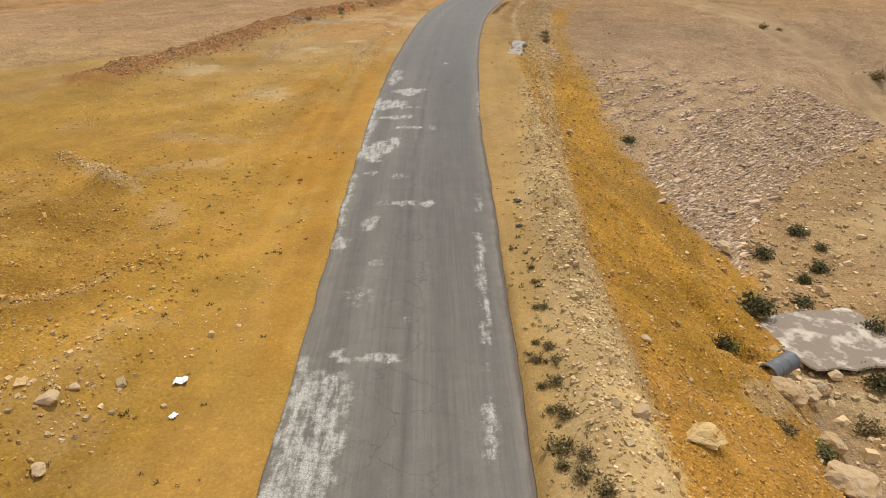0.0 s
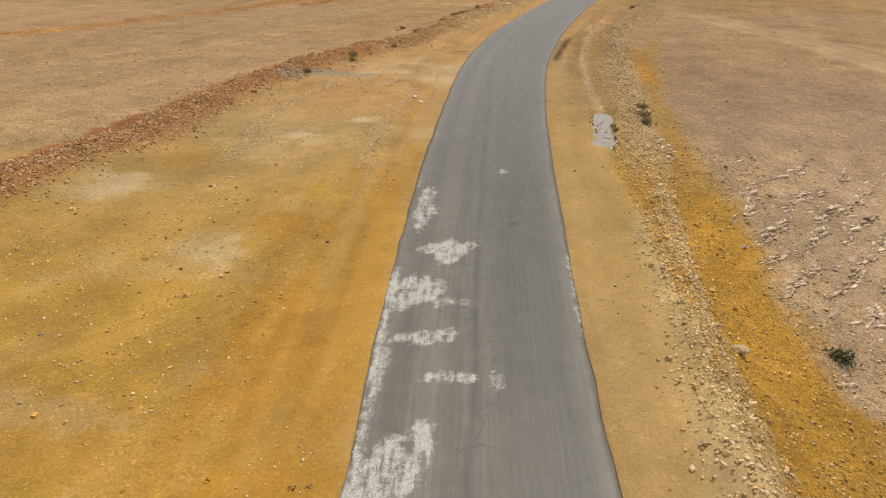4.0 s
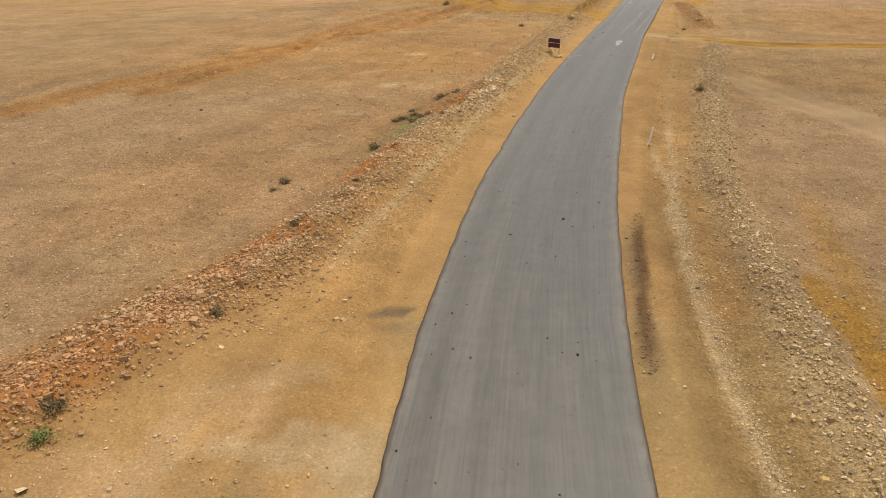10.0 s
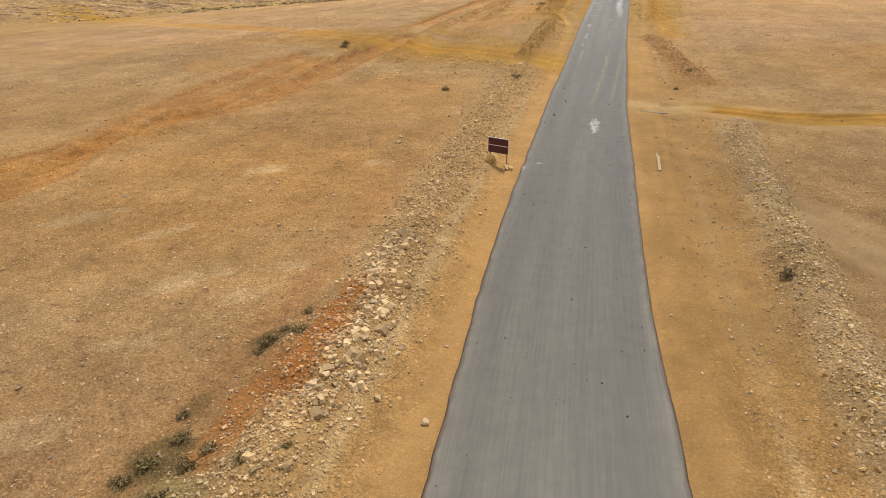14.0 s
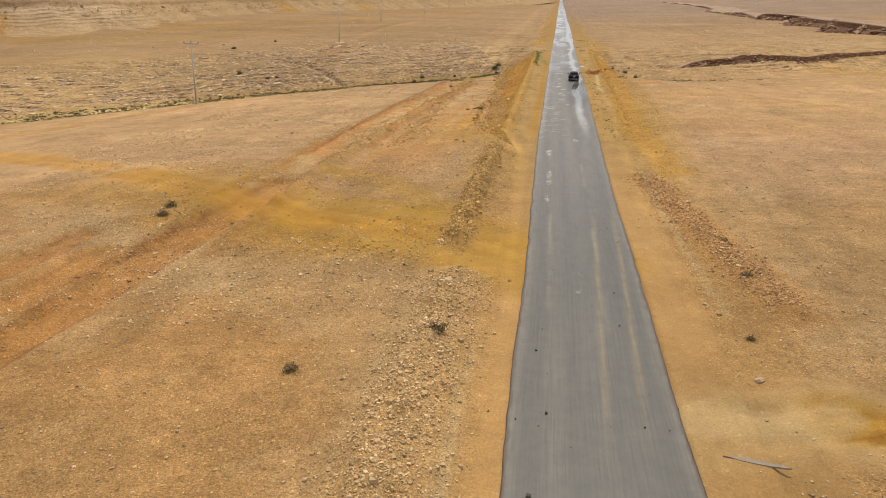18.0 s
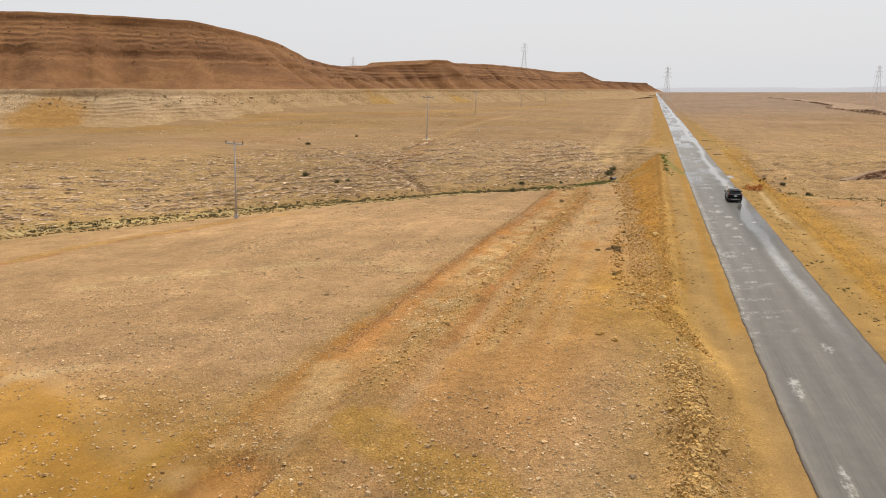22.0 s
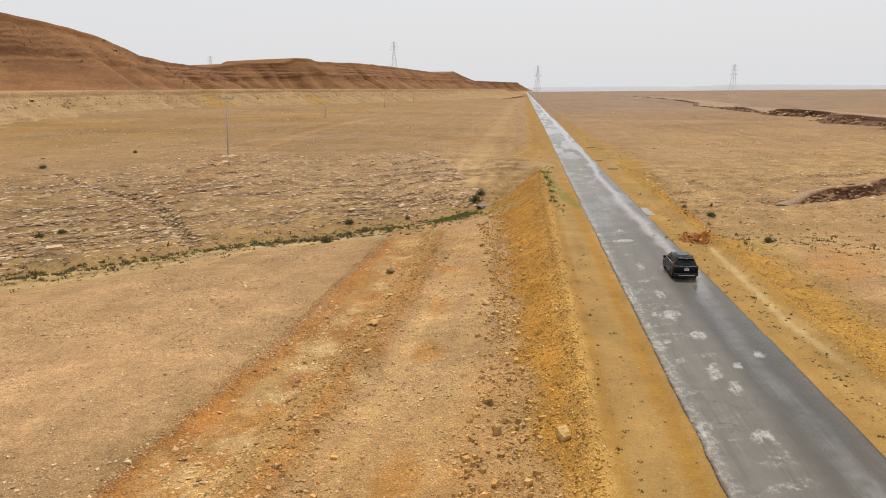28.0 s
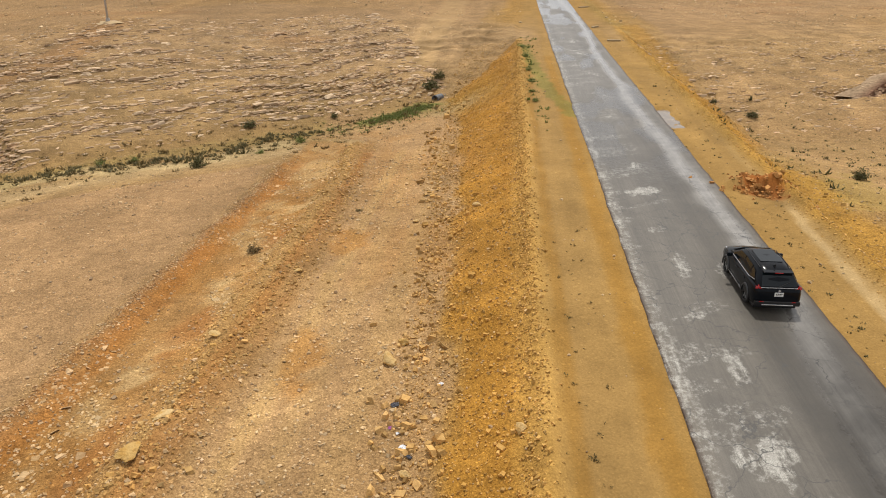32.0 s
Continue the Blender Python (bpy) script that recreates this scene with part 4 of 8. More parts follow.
def soil_colour(x, y):
    """which earth lies where: plain, fill, tracks, stains"""
    d = (x - XC(y)) * COS(y)
    ad = np.abs(d)
    n1, n2, n3 = fbm(x, y, 6, 4, 11), fbm(x, y, 28, 4, 17), fbm(x, y, 1.6, 3, 23)
    wob = (n1 - 0.5) * 3.0
    c = PINK + (TAN - PINK) * (0.25 + 0.5 * n2)[..., None]

    def lay(c, colour, m):
        return c + (colour - c) * np.clip(m, 0, 1)[..., None]

    # plain between the tracks is more tan, beyond the wadi paler
    c = lay(c, TAN, sstep(110, 135, y) * sstep(215, 190, y) * sstep(60, 20, ad) * 0.45)
    c = lay(c, PINK * (1.06, 1.02, 1.0), sstep(58, 74, y) * sstep(128, 112, y) * sstep(9, 13, ad) * 0.6)
    c = lay(c, ORANGE, sstep(0.50, 0.64, fbm(x * 1.2 + y * 0.3, y * 0.8, 14, 4, 19)) * sstep(150, 165, y) * sstep(262, 235, y) * sstep(60, 40, ad) * 0.4)
    c = lay(c, PALE * (0.85, 0.74, 0.62), sstep(0.56, 0.68, fbm(x, y * 1.5, 5, 4, 20)) * sstep(5, 8, ad) * sstep(300, 260, y) * 0.35)
    c = lay(c, ORANGE, sstep(0.52, 0.66, n2) * sstep(70, 100, y) * sstep(260, 220, y) * sstep(90, 60, ad) * 0.25)
    # shoulders and embankments
    off = ad - np.where(d < 0, SL(y), SR(y))
    sh = sstep(7.5, 5.5, off + wob * 0.6)
    early, late = sstep(75, 55, y), sstep(176, 205, y)
    c = lay(c, TAN * np.where((y > 88)[..., None], np.array((1.04, 1.0, 0.95)), np.array((0.97, 1.03, 1.06))), sstep(4.5, 2.5, off + wob) * 0.9)
    c = lay(c, OCHRE * (1.0, 1.08, 1.35), sh * early * (d > 0))
    c = lay(c, OCHRE * (1.0, 1.08, 1.8), sh * late * sstep(420, 330, y))
    c = lay(c, TAN * (0.95, 0.98, 0.98), late * np.where(d < 0, 1.0, 0.45) * sstep(0.2, -0.6, off + wob * 0.3) * sstep(-3.6, -2.4, off) * 0.92)
    c = lay(c, OCHRE, sstep(330, 380, y) * sstep(5, 2, off + wob) * 0.6)
    bank = sstep(0.04, 0.35, H(x, y) - NAT(x, y)) * sstep(0, 1, off)
    c = lay(c, OCHRE * (1.10, 1.0, 0.98), bank * (early + late) * sstep(420, 340, y))
    c = lay(c, OCHRE * (1.36, 1.46, 2.3), np.exp(-((off - 0.0 + 0.4 * (n1 - 0.5)) / 0.7) ** 2) * late * (d < 0) * sstep(345, 320, y) * (0.6 + 0.6 * n3))
    c = lay(c, TAN * 0.8, np.exp(-((off + 1.0) / 0.5) ** 2) * late * (d < 0) * sstep(345, 320, y) * n1 * 0.5)
    c = lay(c, TAN * (0.97, 1.02, 1.1), early * (d > 0) * sstep(0.6, -0.4, off + wob * 0.4) * (0.45 + 0.5 * n1))
    # wide ochre fill on the left of the start
    edge = np.interp(y, [0, 40, 52, 60, 72, 80, 95], [-60, -60, -34, -19, -17, -15, -8])
    fill = sstep(-1.5, 1.5, x - edge + wob) * (d < 0) * sstep(98, 78, y + wob)
    c = lay(c, OCHRE * (1.03, 1.05, 1.1), fill * sstep(90, 55, y + wob * 2) * 0.85 + fill * 0.15)
    c = lay(c, TAN * (0.95, 1.03, 1.12), fill * sstep(40, 62, y + wob * 3) * 0.9)
    for bx, by, br in ((-11.4, 60.0, 1.2), (-8.0, 63.3, 0.7), (-10.5, 58.7, 0.6), (-18.1, 52.3, 1.6), (-11.0, 46.4, 1.3), (-9.5, 75.5, 1.2)):
        c = lay(c, PALE * (1.0, 0.95, 0.9), np.exp(-(((x - bx) / br / 1.5) ** 2 + ((y - by) / br) ** 2)) * sstep(0.48, 0.60, fbm(x * 0.7, y * 1.5, 1.1, 5, 33)) * 0.6)
    for bx, by, br in ((-8.3, 51.9, 1.5), (-9.9, 49.7, 1.4), (-9.4, 46.7, 1.6), (-15.5, 56.0, 2.0), (-13.8, 67.0, 0.8), (-13.2, 70.2, 0.7)):
        c = lay(c, OCHRE * (1.0, 1.0, 1.1), np.exp(-((x - bx) ** 2 + (y - by) ** 2) / br ** 2 + 0.8 * (n1 - 0.5)) * 0.8)
    c = lay(c, ORANGE, fill * sstep(0.5, 0.64, n1) * 0.3)
    c = lay(c, PALE * 0.93, fill * sstep(0.58, 0.74, fbm(x, y, 3, 5, 29)) * 0.15)
    c = lay(c, PALE * (0.88, 0.82, 0.8), np.exp(-(((x + 6.6) / 5.0) ** 2 + ((y - 78.5) / 5.5) ** 2) ** 1.5) * (0.15 + 0.9 * sstep(0.42, 0.62, fbm(x, y, 1.6, 5, 31))) * (d < -3.2) * 0.8)
    c = lay(c, DARKEARTH * 1.7, np.exp(-(((x + 14) / 4.5) ** 2 + ((y - 76.5 - 0.25 * (x + 14)) / 1.0) ** 2)) * (0.3 + 0.7 * n3))
    c = lay(c, DARKEARTH, np.exp(-(((x + 2.6) / 1.1) ** 2 + ((y - 87.3) / 0.5) ** 2)) * (0.4 + n3) * 0.9)
    c = lay(c, DARKEARTH, np.exp(-(((d - 4.35) / 0.4) ** 2) - (((y - 90) / 6.5) ** 2) ** 2) * (n3 + 0.25) * 1.1)
    c = lay(c, TAN * 0.72, np.exp(-(((d - 6.1) / 0.7) ** 2) - (((y - 86) / 9) ** 2) ** 2) * (n1 + 0.1) * 0.75)
    # natural rock sides
    q = y - np.interp(x, BX, BY)
    c = lay(c, ROCKY * (0.58 + 0.72 * n3)[..., None] * (1.04, 0.97, 0.88), sstep(2, 8, q) * sstep(64, 30, q + wob * 3) * sstep(0.3, 0.05, H(x, y) - NAT(x, y)) * sstep(4, 7, ad) * 0.9)
    r, s, a = polydist(x, y, W1)
    c = lay(c, ROCKY * (1.02, 0.98, 1.04), (s > 0) * sstep(2, 4, r) * sstep(40, 18, r + wob) * sstep(8, 10, d) * sstep(100, 70, y) * sstep(0.3, 0.05, H(x, y) - NAT(x, y)))
    c = lay(c, PALE * (0.9, 0.85, 0.8), (s < 0) * sstep(3, 6, r) * sstep(40, 10, r) * 0.6 * (y < 90) * (d > 8))
    c = lay(c, GREENISH, np.exp(-((q + 1) / 4.5) ** 2) * sstep(2, 6, off) * (0.1 + n3) * sstep(-90, -40, x) * sstep(130, 110, x) * 0.35)
    c = lay(c, GREENISH * (1.4, 1.3, 1.3), np.exp(-(((x - 55) / 9) ** 2 + ((y - 311) / 5) ** 2)) * (0.2 + 0.8 * n3) * 0.7)
    c = lay(c, GREENISH * (1.6, 1.4, 1.4), np.exp(-(((x - 84) / 9) ** 2 + ((y - 277) / 14) ** 2)) * (0.1 + n1) * 0.5 * sstep(1, 4, off))
    c = lay(c, PALE * 0.9, np.exp(-((q + 7) / 3) ** 2) * sstep(2, 6, off) * (d < 0) * 0.45)
    c = lay(c, DARKEARTH * (1.15, 1.2, 0.9), np.exp(-(((x + 2.9 - 0.42 * (y - 112.3)) / 1.3) ** 2 + ((y - 112.3) / 4.2) ** 2)) * (0.25 + n3) * 0.8)
    c = lay(c, DARKEARTH * (1.2, 1.25, 0.9), np.exp(-(((x + 4.9) / 1.0) ** 2 + ((y - 107.2) / 1.8) ** 2)) * (0.2 + n3) * 0.7)
    c = lay(c, RED * 0.75, np.exp(-(((x - 67.4) / 1.0) ** 2 + ((y - 270.4) / 1.3) ** 2)) * 0.95)
    blob = np.maximum(np.exp(-(((x - 11) / 13) ** 2 + ((y - 180 + 0.4 * (x - 11)) / 7) ** 2)), np.exp(-(((x + 10) / 16) ** 2 + ((y - 197 + 0.5 * (x + 10)) / 8) ** 2)))
    c = lay(c, OCHRE * (1.0, 0.95, 0.9), sstep(0.12, 0.7, blob + 0.9 * (n2 - 0.5)) * (ad > 5) * (0.45 + 0.6 * n1))
    # tracks and windrows
    for line, w, col, m in ((TRACK_BEYOND, 3.2, PALE * (0.85, 0.72, 0.5), 0.28), (TRACK_YELLOW, 6.0, OCHRE * 1.2, 0.55), (TRACK_HILL, 3.2, RED * 1.25, 0.45), (TRACK_LEFT, 6.8, OCHRE, 0.95), (TRACK_RIGHT[:3], 3.6, PALE * (0.85, 0.72, 0.5), 0.5), (TRACK_RIGHT[1:], 2.4, OCHRE * 1.05, 0.95), (TRACK_ORANGE, 2.4, RED * 1.3, 0.55), (TRACK_ORANGE_TOP, 2.0, RED * 1.4, 0.45), (TRACK_FAR_LEFT, 3.0, ORANGE, 0.75), (TRACK_WADI, 3.0, PALE * (0.92, 0.85, 0.75), 0.35), (ROW_LEFT_FAR, 1.6, TAN, 0.6), (ROW_RIGHT, 1.8, PALE * (0.9, 0.82, 0.7), 0.55), (ROW_RIGHT_FAR, 2.0, ORANGE, 0.4), (STRIP_MID, 1.4, ORANGE * 0.95, 0.5)):
        r, s, a = polydist(x, y, line)
        c = lay(c, col, sstep(w, w * 0.45, r + wob * 0.5) * m * (0.75 + 0.4 * n3))
    r, s, a = polydist(x, y, ROW_LEFT)
    c = lay(c, RED * (1.12, 1.08, 0.95), sstep(3.0, 1.2, r + wob * 0.5 - 0.4 * s) * sstep(112, 80, y) * (0.65 + 0.7 * n3))
    c = lay(c, PALE * (0.9, 0.82, 0.7), sstep(2.6, 1.2, r + wob * 0.4 - 0.3 * s) * sstep(96, 116, y) * 0.22)
    c = lay(c, RED * 1.2, np.exp(-((r - 3.0) / 1.2) ** 2) * (s > 0) * sstep(100, 112, y) * sstep(160, 140, y) * n1 * 0.8)
    r, s, a = polydist(x, y, STRIP_EDGE)
    c = lay(c, PINK * (1.16, 1.12, 1.12), (s > 0) * sstep(184, 205, y) * sstep(0.3, 1.5, r) * sstep(70, 40, r) * (q < -12) * 0.85)
    on = (s < 0) * sstep(182, 200, y)
    r = r + (n1 - 0.5) * 0.9
    c = lay(c, ORANGE * (1.0, 1.08, 1.35), on * sstep(0.0, 0.5, r) * sstep(5.2, 4.6, r) * 0.75)
    c = lay(c, ORANGE * (0.92, 0.90, 0.86), on * sstep(0.0, 0.4, r) * sstep(1.5, 0.8, r) * 0.55 + on * sstep(0.0, 0.5, r) * sstep(4.6, 4.0, r) * sstep(0.5, 0.66, fbm(x, y, 4, 3, 36)) * 0.6)
    c = lay(c, PALE * (0.95, 0.84, 0.7), on * sstep(0.3, 1.0, r) * sstep(5.0, 4.2, r) * sstep(0.52, 0.62, fbm(x * 1.3, y * 0.7, 1.8, 5, 37)) * 0.6)
    c = lay(c, PALE * (0.82, 0.70, 0.5), on * np.exp(-((r - 5.3) / 0.8) ** 2) * 0.3)
    c = lay(c, RED * 1.2, on * np.exp(-((r - 6.5) / 0.4) ** 2) * (0.2 + n3) * 0.8)
    c = lay(c, PINK * (1.16, 1.12, 1.08), on * sstep(6.8, 7.4, r) * sstep(20, 15, r) * (off > 0) * sstep(0.2, 0.05, H(x, y) - NAT(x, y)) * 0.8)
    c = lay(c, ORANGE * (1.0, 1.03, 1.1), on * sstep(7, 8, r) * sstep(18, 13, r) * np.maximum(sstep(0.5, 0.62, fbm(x, y, 8, 3, 38)) * 0.4, sstep(250, 226, y + wob * 3) * 0.8))
    c = lay(c, PALE * (0.9, 0.82, 0.68), np.exp(-(((d + np.interp(y, [90, 96, 100, 107, 140], [7.6, 7.3, 6.7, 6.2, 5.2]) + 0.5 * (n1 - 0.5)) / 0.3) ** 2)) * sstep(88, 94, y) * sstep(165, 150, y) * 0.65)
    for bx, by in ((-4.6, 102.0), (0.2, 118.1), (-5.5, 100.4), (1.2, 120.0)):
        c = lay(c, RED * (1.25, 1.1, 0.9), np.exp(-(((x - bx) / 0.8) ** 2 + ((y - by) / 1.6) ** 2)) * (0.5 + n3) * 0.9)
    c = lay(c, GREENISH, np.exp(-(((x + 2.8 - 0.4 * (y - 111.6)) / 1.0) ** 2 + ((y - 111.6) / 2.2) ** 2)) * (0.2 + n3) * 0.7)
    c = lay(c, ORANGE * (1.0, 0.97, 0.9), sstep(-9, -14, d) * sstep(118, 132, y) * sstep(172, 160, y) * sstep(60, 40, ad) * (0.08 + 0.32 * n1))
    # ochre earth spilling out where the embankment starts
    c = lay(c, OCHRE * (1.08, 1.08, 1.1), np.exp(-(((x - 30.5 - 0.25 * (y - 214)) / 4.2) ** 2 + ((y - 215) / 8.5) ** 2)) * sstep(-5.5, -7.5, d) * (0.4 + 0.9 * n1))
    c = lay(c, ORANGE * (0.95, 1.02, 0.7), np.exp(-(((x + 0.5) / 9) ** 2 + ((y - 197) / 6) ** 2)) * 0.7)
    c = lay(c, OCHRE * (1.15, 1.18, 1.35), np.exp(-((off - 0.15 + 0.5 * (n1 - 0.5)) / 0.6) ** 2) * (d > 0) * sstep(200, 214, y) * sstep(350, 325, y) * (0.4 + 0.6 * n3))
    r = polydist(x, y, YELLOW_BANK)[0] + 0.9 * (n1 - 0.5)
    c = lay(c, OCHRE * (1.08, 1.06, 0.85), sstep(1.2, 0.3, r / np.interp(y, [40, 56, 64, 90], [2.4, 2.0, 1.1, 1.0])) * np.interp(y, [56, 66, 90, 112], [0.9, 0.7, 0.6, 0.0]) * (0.7 + 0.5 * n3))
    # packed pale lines on the right verge
    c = lay(c, PALE * (0.95, 0.85, 0.72), np.exp(-(((d - 6.8 + 0.5 * (n1 - 0.5)) / 0.26) ** 2)) * sstep(68, 74, y) * sstep(160, 120, y) * 0.6)
    c = lay(c, PALE * (1.0, 0.9, 0.75), np.exp(-(((d - 6.3 + 1.2 * (n1 - 0.5)) / 0.3) ** 2)) * sstep(212, 225, y) * sstep(290, 275, y) * 0.3 * (0.4 + n3))
    # far country turns greyer brown: distance haze put into the soil colour
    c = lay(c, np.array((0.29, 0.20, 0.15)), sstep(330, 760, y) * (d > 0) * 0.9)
    c = lay(c, OCHRE * (0.92, 1.08, 1.5), np.exp(-((off - 0.8 + 1.6 * (n1 - 0.5)) / 1.1) ** 2) * (d > 0) * sstep(262, 285, y) * sstep(620, 420, y) * 0.7)
    c = lay(c, RED * 1.1, sstep(0.60, 0.68, fbm(x * 0.8 + y * 0.2, y * 1.7, 26, 4, 53)) * sstep(320, 350, y) * sstep(900, 500, y) * sstep(9, 14, ad) * 0.35)
    c = lay(c, OCHRE * 0.95, sstep(0.58, 0.66, fbm(x, y * 2.5, 60, 3, 51)) * sstep(340, 400, y) * sstep(-20, -60, d) * 0.3)
    c = soil_detail(c, x, y, d)
    u = (x * 0.94 - y * 0.33)
    w = (x * 0.33 + y * 0.94)
    streak = fbm(u * 6, w * 0.35, 9, 3, 95)
    swell = fbm(x, y * 1.6, 34, 4, 97)
    k = (0.80 + 0.22 * n3 + 0.24 * (streak - 0.5) * sstep(4, 9, ad) + 0.40 * (swell - 0.46) * sstep(6, 20, ad)) * (1 - 0.05 * sstep(8, 16, ad) * sstep(200, 170, y) + 0.07 * sstep(170, 200, y) * sstep(310, 290, y) * sstep(5, 9, ad) - 0.05 * sstep(170, 200, y) * sstep(9, 6, ad) - 0.14 * sstep(3, 4, d) * sstep(58, 70, y) * sstep(175, 150, y))
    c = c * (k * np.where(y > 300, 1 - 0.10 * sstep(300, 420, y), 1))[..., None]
    c = c * (1 - (sstep(195, 215, y) * sstep(340, 310, y))[..., None] * np.array((0.0, 0.0, 0.07)))
    c = c * (1 - 0.09 * sstep(285, 320, y) * sstep(-15, -40, d))[..., None]
    return np.clip(c * (0.955, 0.938, 0.826), 0.01, 0.9)


def grit_of(x, y):
    """how stony the ground is: packed shoulders, fill and tracks are smooth"""
    d = (x - XC(y)) * COS(y)
    off = np.abs(d) - np.where(d < 0, SL(y), SR(y))
    g = 0.38 + 0.62 * sstep(-0.9, 0.9, off + 1.2 * (fbm(x, y, 3, 3, 201) - 0.5))
    edge = np.interp(y, [0, 40, 52, 60, 72, 80, 95], [-60, -60, -34, -19, -17, -15, -8])
    fill = sstep(-1.5, 1.5, x - edge) * (d < 0) * sstep(98, 84, y) * (1 - 0.8 * sstep(-9, -13, d) * sstep(36, 24, y))
    g = np.minimum(g, 1 - 0.48 * fill)
    g = np.minimum(g, 1 - 0.6 * sstep(3, 4, d) * sstep(8.6, 7.4, d) * sstep(112, 122, y) * sstep(162, 150, y))
    for line, w in ((TRACK_LEFT, 4.5), (TRACK_RIGHT, 3.6), (TRACK_WADI, 3.0), (TRACK_BEYOND, 3.0)):
        g = np.minimum(g, 0.4 + 0.6 * sstep(w * 0.6, w, polydist(x, y, line)[0]))
    return g


# ---- helpers for meshes ----
def put_mesh(name, verts, faces, material, parent=None, smooth=False):
    """one mesh object from numpy arrays; faces is (n, 3) or (n, 4)"""
    me = bpy.data.meshes.new(name)
    verts, faces = np.asarray(verts, np.float32), np.asarray(faces, np.int32)
    k = faces.shape[1]
    me.vertices.add(len(verts))
    me.vertices.foreach_set("co", verts.ravel())
    me.loops.add(faces.size)
    me.loops.foreach_set("vertex_index", faces.ravel())
    me.polygons.add(len(faces))
    me.polygons.foreach_set("loop_start", np.arange(0, faces.size, k, dtype=np.int32))
    me.polygons.foreach_set("use_smooth", np.full(len(faces), smooth))
    me.update(calc_edges=True)
    me.materials.append(material)
    ob = new(name, me)
    ob.parent = parent
    return ob


def grid_faces(rows, cols):
    i = np.arange(rows * cols).reshape(rows, cols)
    return np.stack([i[:-1, :-1], i[:-1, 1:], i[1:, 1:], i[1:, :-1]], -1).reshape(-1, 4)


def colour_points(ob, name, rgb):
    at = ob.data.attributes.new(name, "FLOAT_COLOR", "POINT")
    at.data.foreach_set("color", np.concatenate([rgb, np.ones((len(rgb), 1))], 1).astype(np.float32).ravel())


def value_points(ob, name, v):
    at = ob.data.attributes.new(name, "FLOAT", "POINT")
    at.data.foreach_set("value", np.asarray(v, np.float32))


# ---- ground: one sheet to the horizon ----
g_y = np.concatenate([np.arange(-40, -4, 1.2), np.arange(-4, 335, 0.34), 335 + np.geomspace(0.4, 4200, 170)])
half = np.concatenate([np.arange(0, 15, 0.24), 15 + np.cumsum(np.geomspace(0.26, 1.0, 110)), 15 + np.cumsum(np.geomspace(0.26, 1.0, 110))[-1] + np.geomspace(1.2, 3300, 75)])
g_d = np.concatenate([-half[:0:-1], half])
gy, gd = np.meshgrid(g_y, g_d, indexing="ij")
gx = XC(gy) + gd / COS(gy)
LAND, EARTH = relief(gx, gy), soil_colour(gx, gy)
gz = LAND
under = np.abs(gd) < 3.1
gz = np.where(under, gz - 0.30, gz)
ground = put_mesh("ground", np.stack([gx, gy, gz], -1).reshape(-1, 3), grid_faces(len(g_y), len(g_d)), M_SOIL, smooth=True)
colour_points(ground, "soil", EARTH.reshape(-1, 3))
value_points(ground, "grit", grit_of(gx, gy).ravel())
tagged(ground, "ochre and tan desert ground with gravel and tracks", "ground", kind="structure")


def on_grid(field, x, y):
    """a field of the ground sheet at any place, between its grid points"""
    x, y = np.asarray(x, float), np.asarray(y, float)
    d = (x - XC(y)) * COS(y)
    i, j = np.clip(np.searchsorted(g_y, y) - 1, 0, len(g_y) - 2), np.clip(np.searchsorted(g_d, d) - 1, 0, len(g_d) - 2)
    u, v = np.clip((y - g_y[i]) / (g_y[i + 1] - g_y[i]), 0, 1), np.clip((d - g_d[j]) / (g_d[j + 1] - g_d[j]), 0, 1)
    if field.ndim == 3:
        u, v = u[..., None], v[..., None]
    return (field[i, j] * (1 - v) + field[i, j + 1] * v) * (1 - u) + (field[i + 1, j] * (1 - v) + field[i + 1, j + 1] * v) * u


def land(x, y):
    return on_grid(LAND, x, y)


def floor_z(x, y):
    return float(land(np.array([x]), np.array([y]))[0])


# ---- road ----
r_y = np.concatenate([np.arange(-14, 345, 0.22), 345 + np.geomspace(0.5, 3600, 160)])
r_d = np.concatenate([[-1.0, -0.999, -0.983, -0.965, -0.945], np.linspace(-0.92, 0.92, 33), [0.945, 0.965, 0.983, 0.999, 1.0]])
ry, rd = np.meshgrid(r_y, r_d, indexing="ij")
edge_l = HALF + 0.16 * (fbm(r_y, r_y * 0, 1.7, 4, 101) - 0.5) + 0.10 * (fbm(r_y, r_y * 0, 9, 2, 104) - 0.5)
edge_r = WIDE(r_y) - HALF + 0.16 * (fbm(r_y, r_y * 0 + 50, 1.7, 4, 102) - 0.5) + 0.10 * (fbm(r_y, r_y * 0 + 50, 9, 2, 105) - 0.5)
rdm = rd * np.where(rd < 0, edge_l[:, None], edge_r[:, None])
rx = XC(ry) + rdm / COS(ry)
rz = ZR(ry) + 0.03 - 0.02 * rd ** 2 + 0.012 * (fbm(rx, ry, 3, 3, 110) - 0.5)
rz[:, 0] -= 0.28
rz[:, -1] -= 0.28
road = put_mesh("road", np.stack([rx, ry, rz], -1).reshape(-1, 3), grid_faces(len(r_y), len(r_d)), M_ROAD, smooth=True)


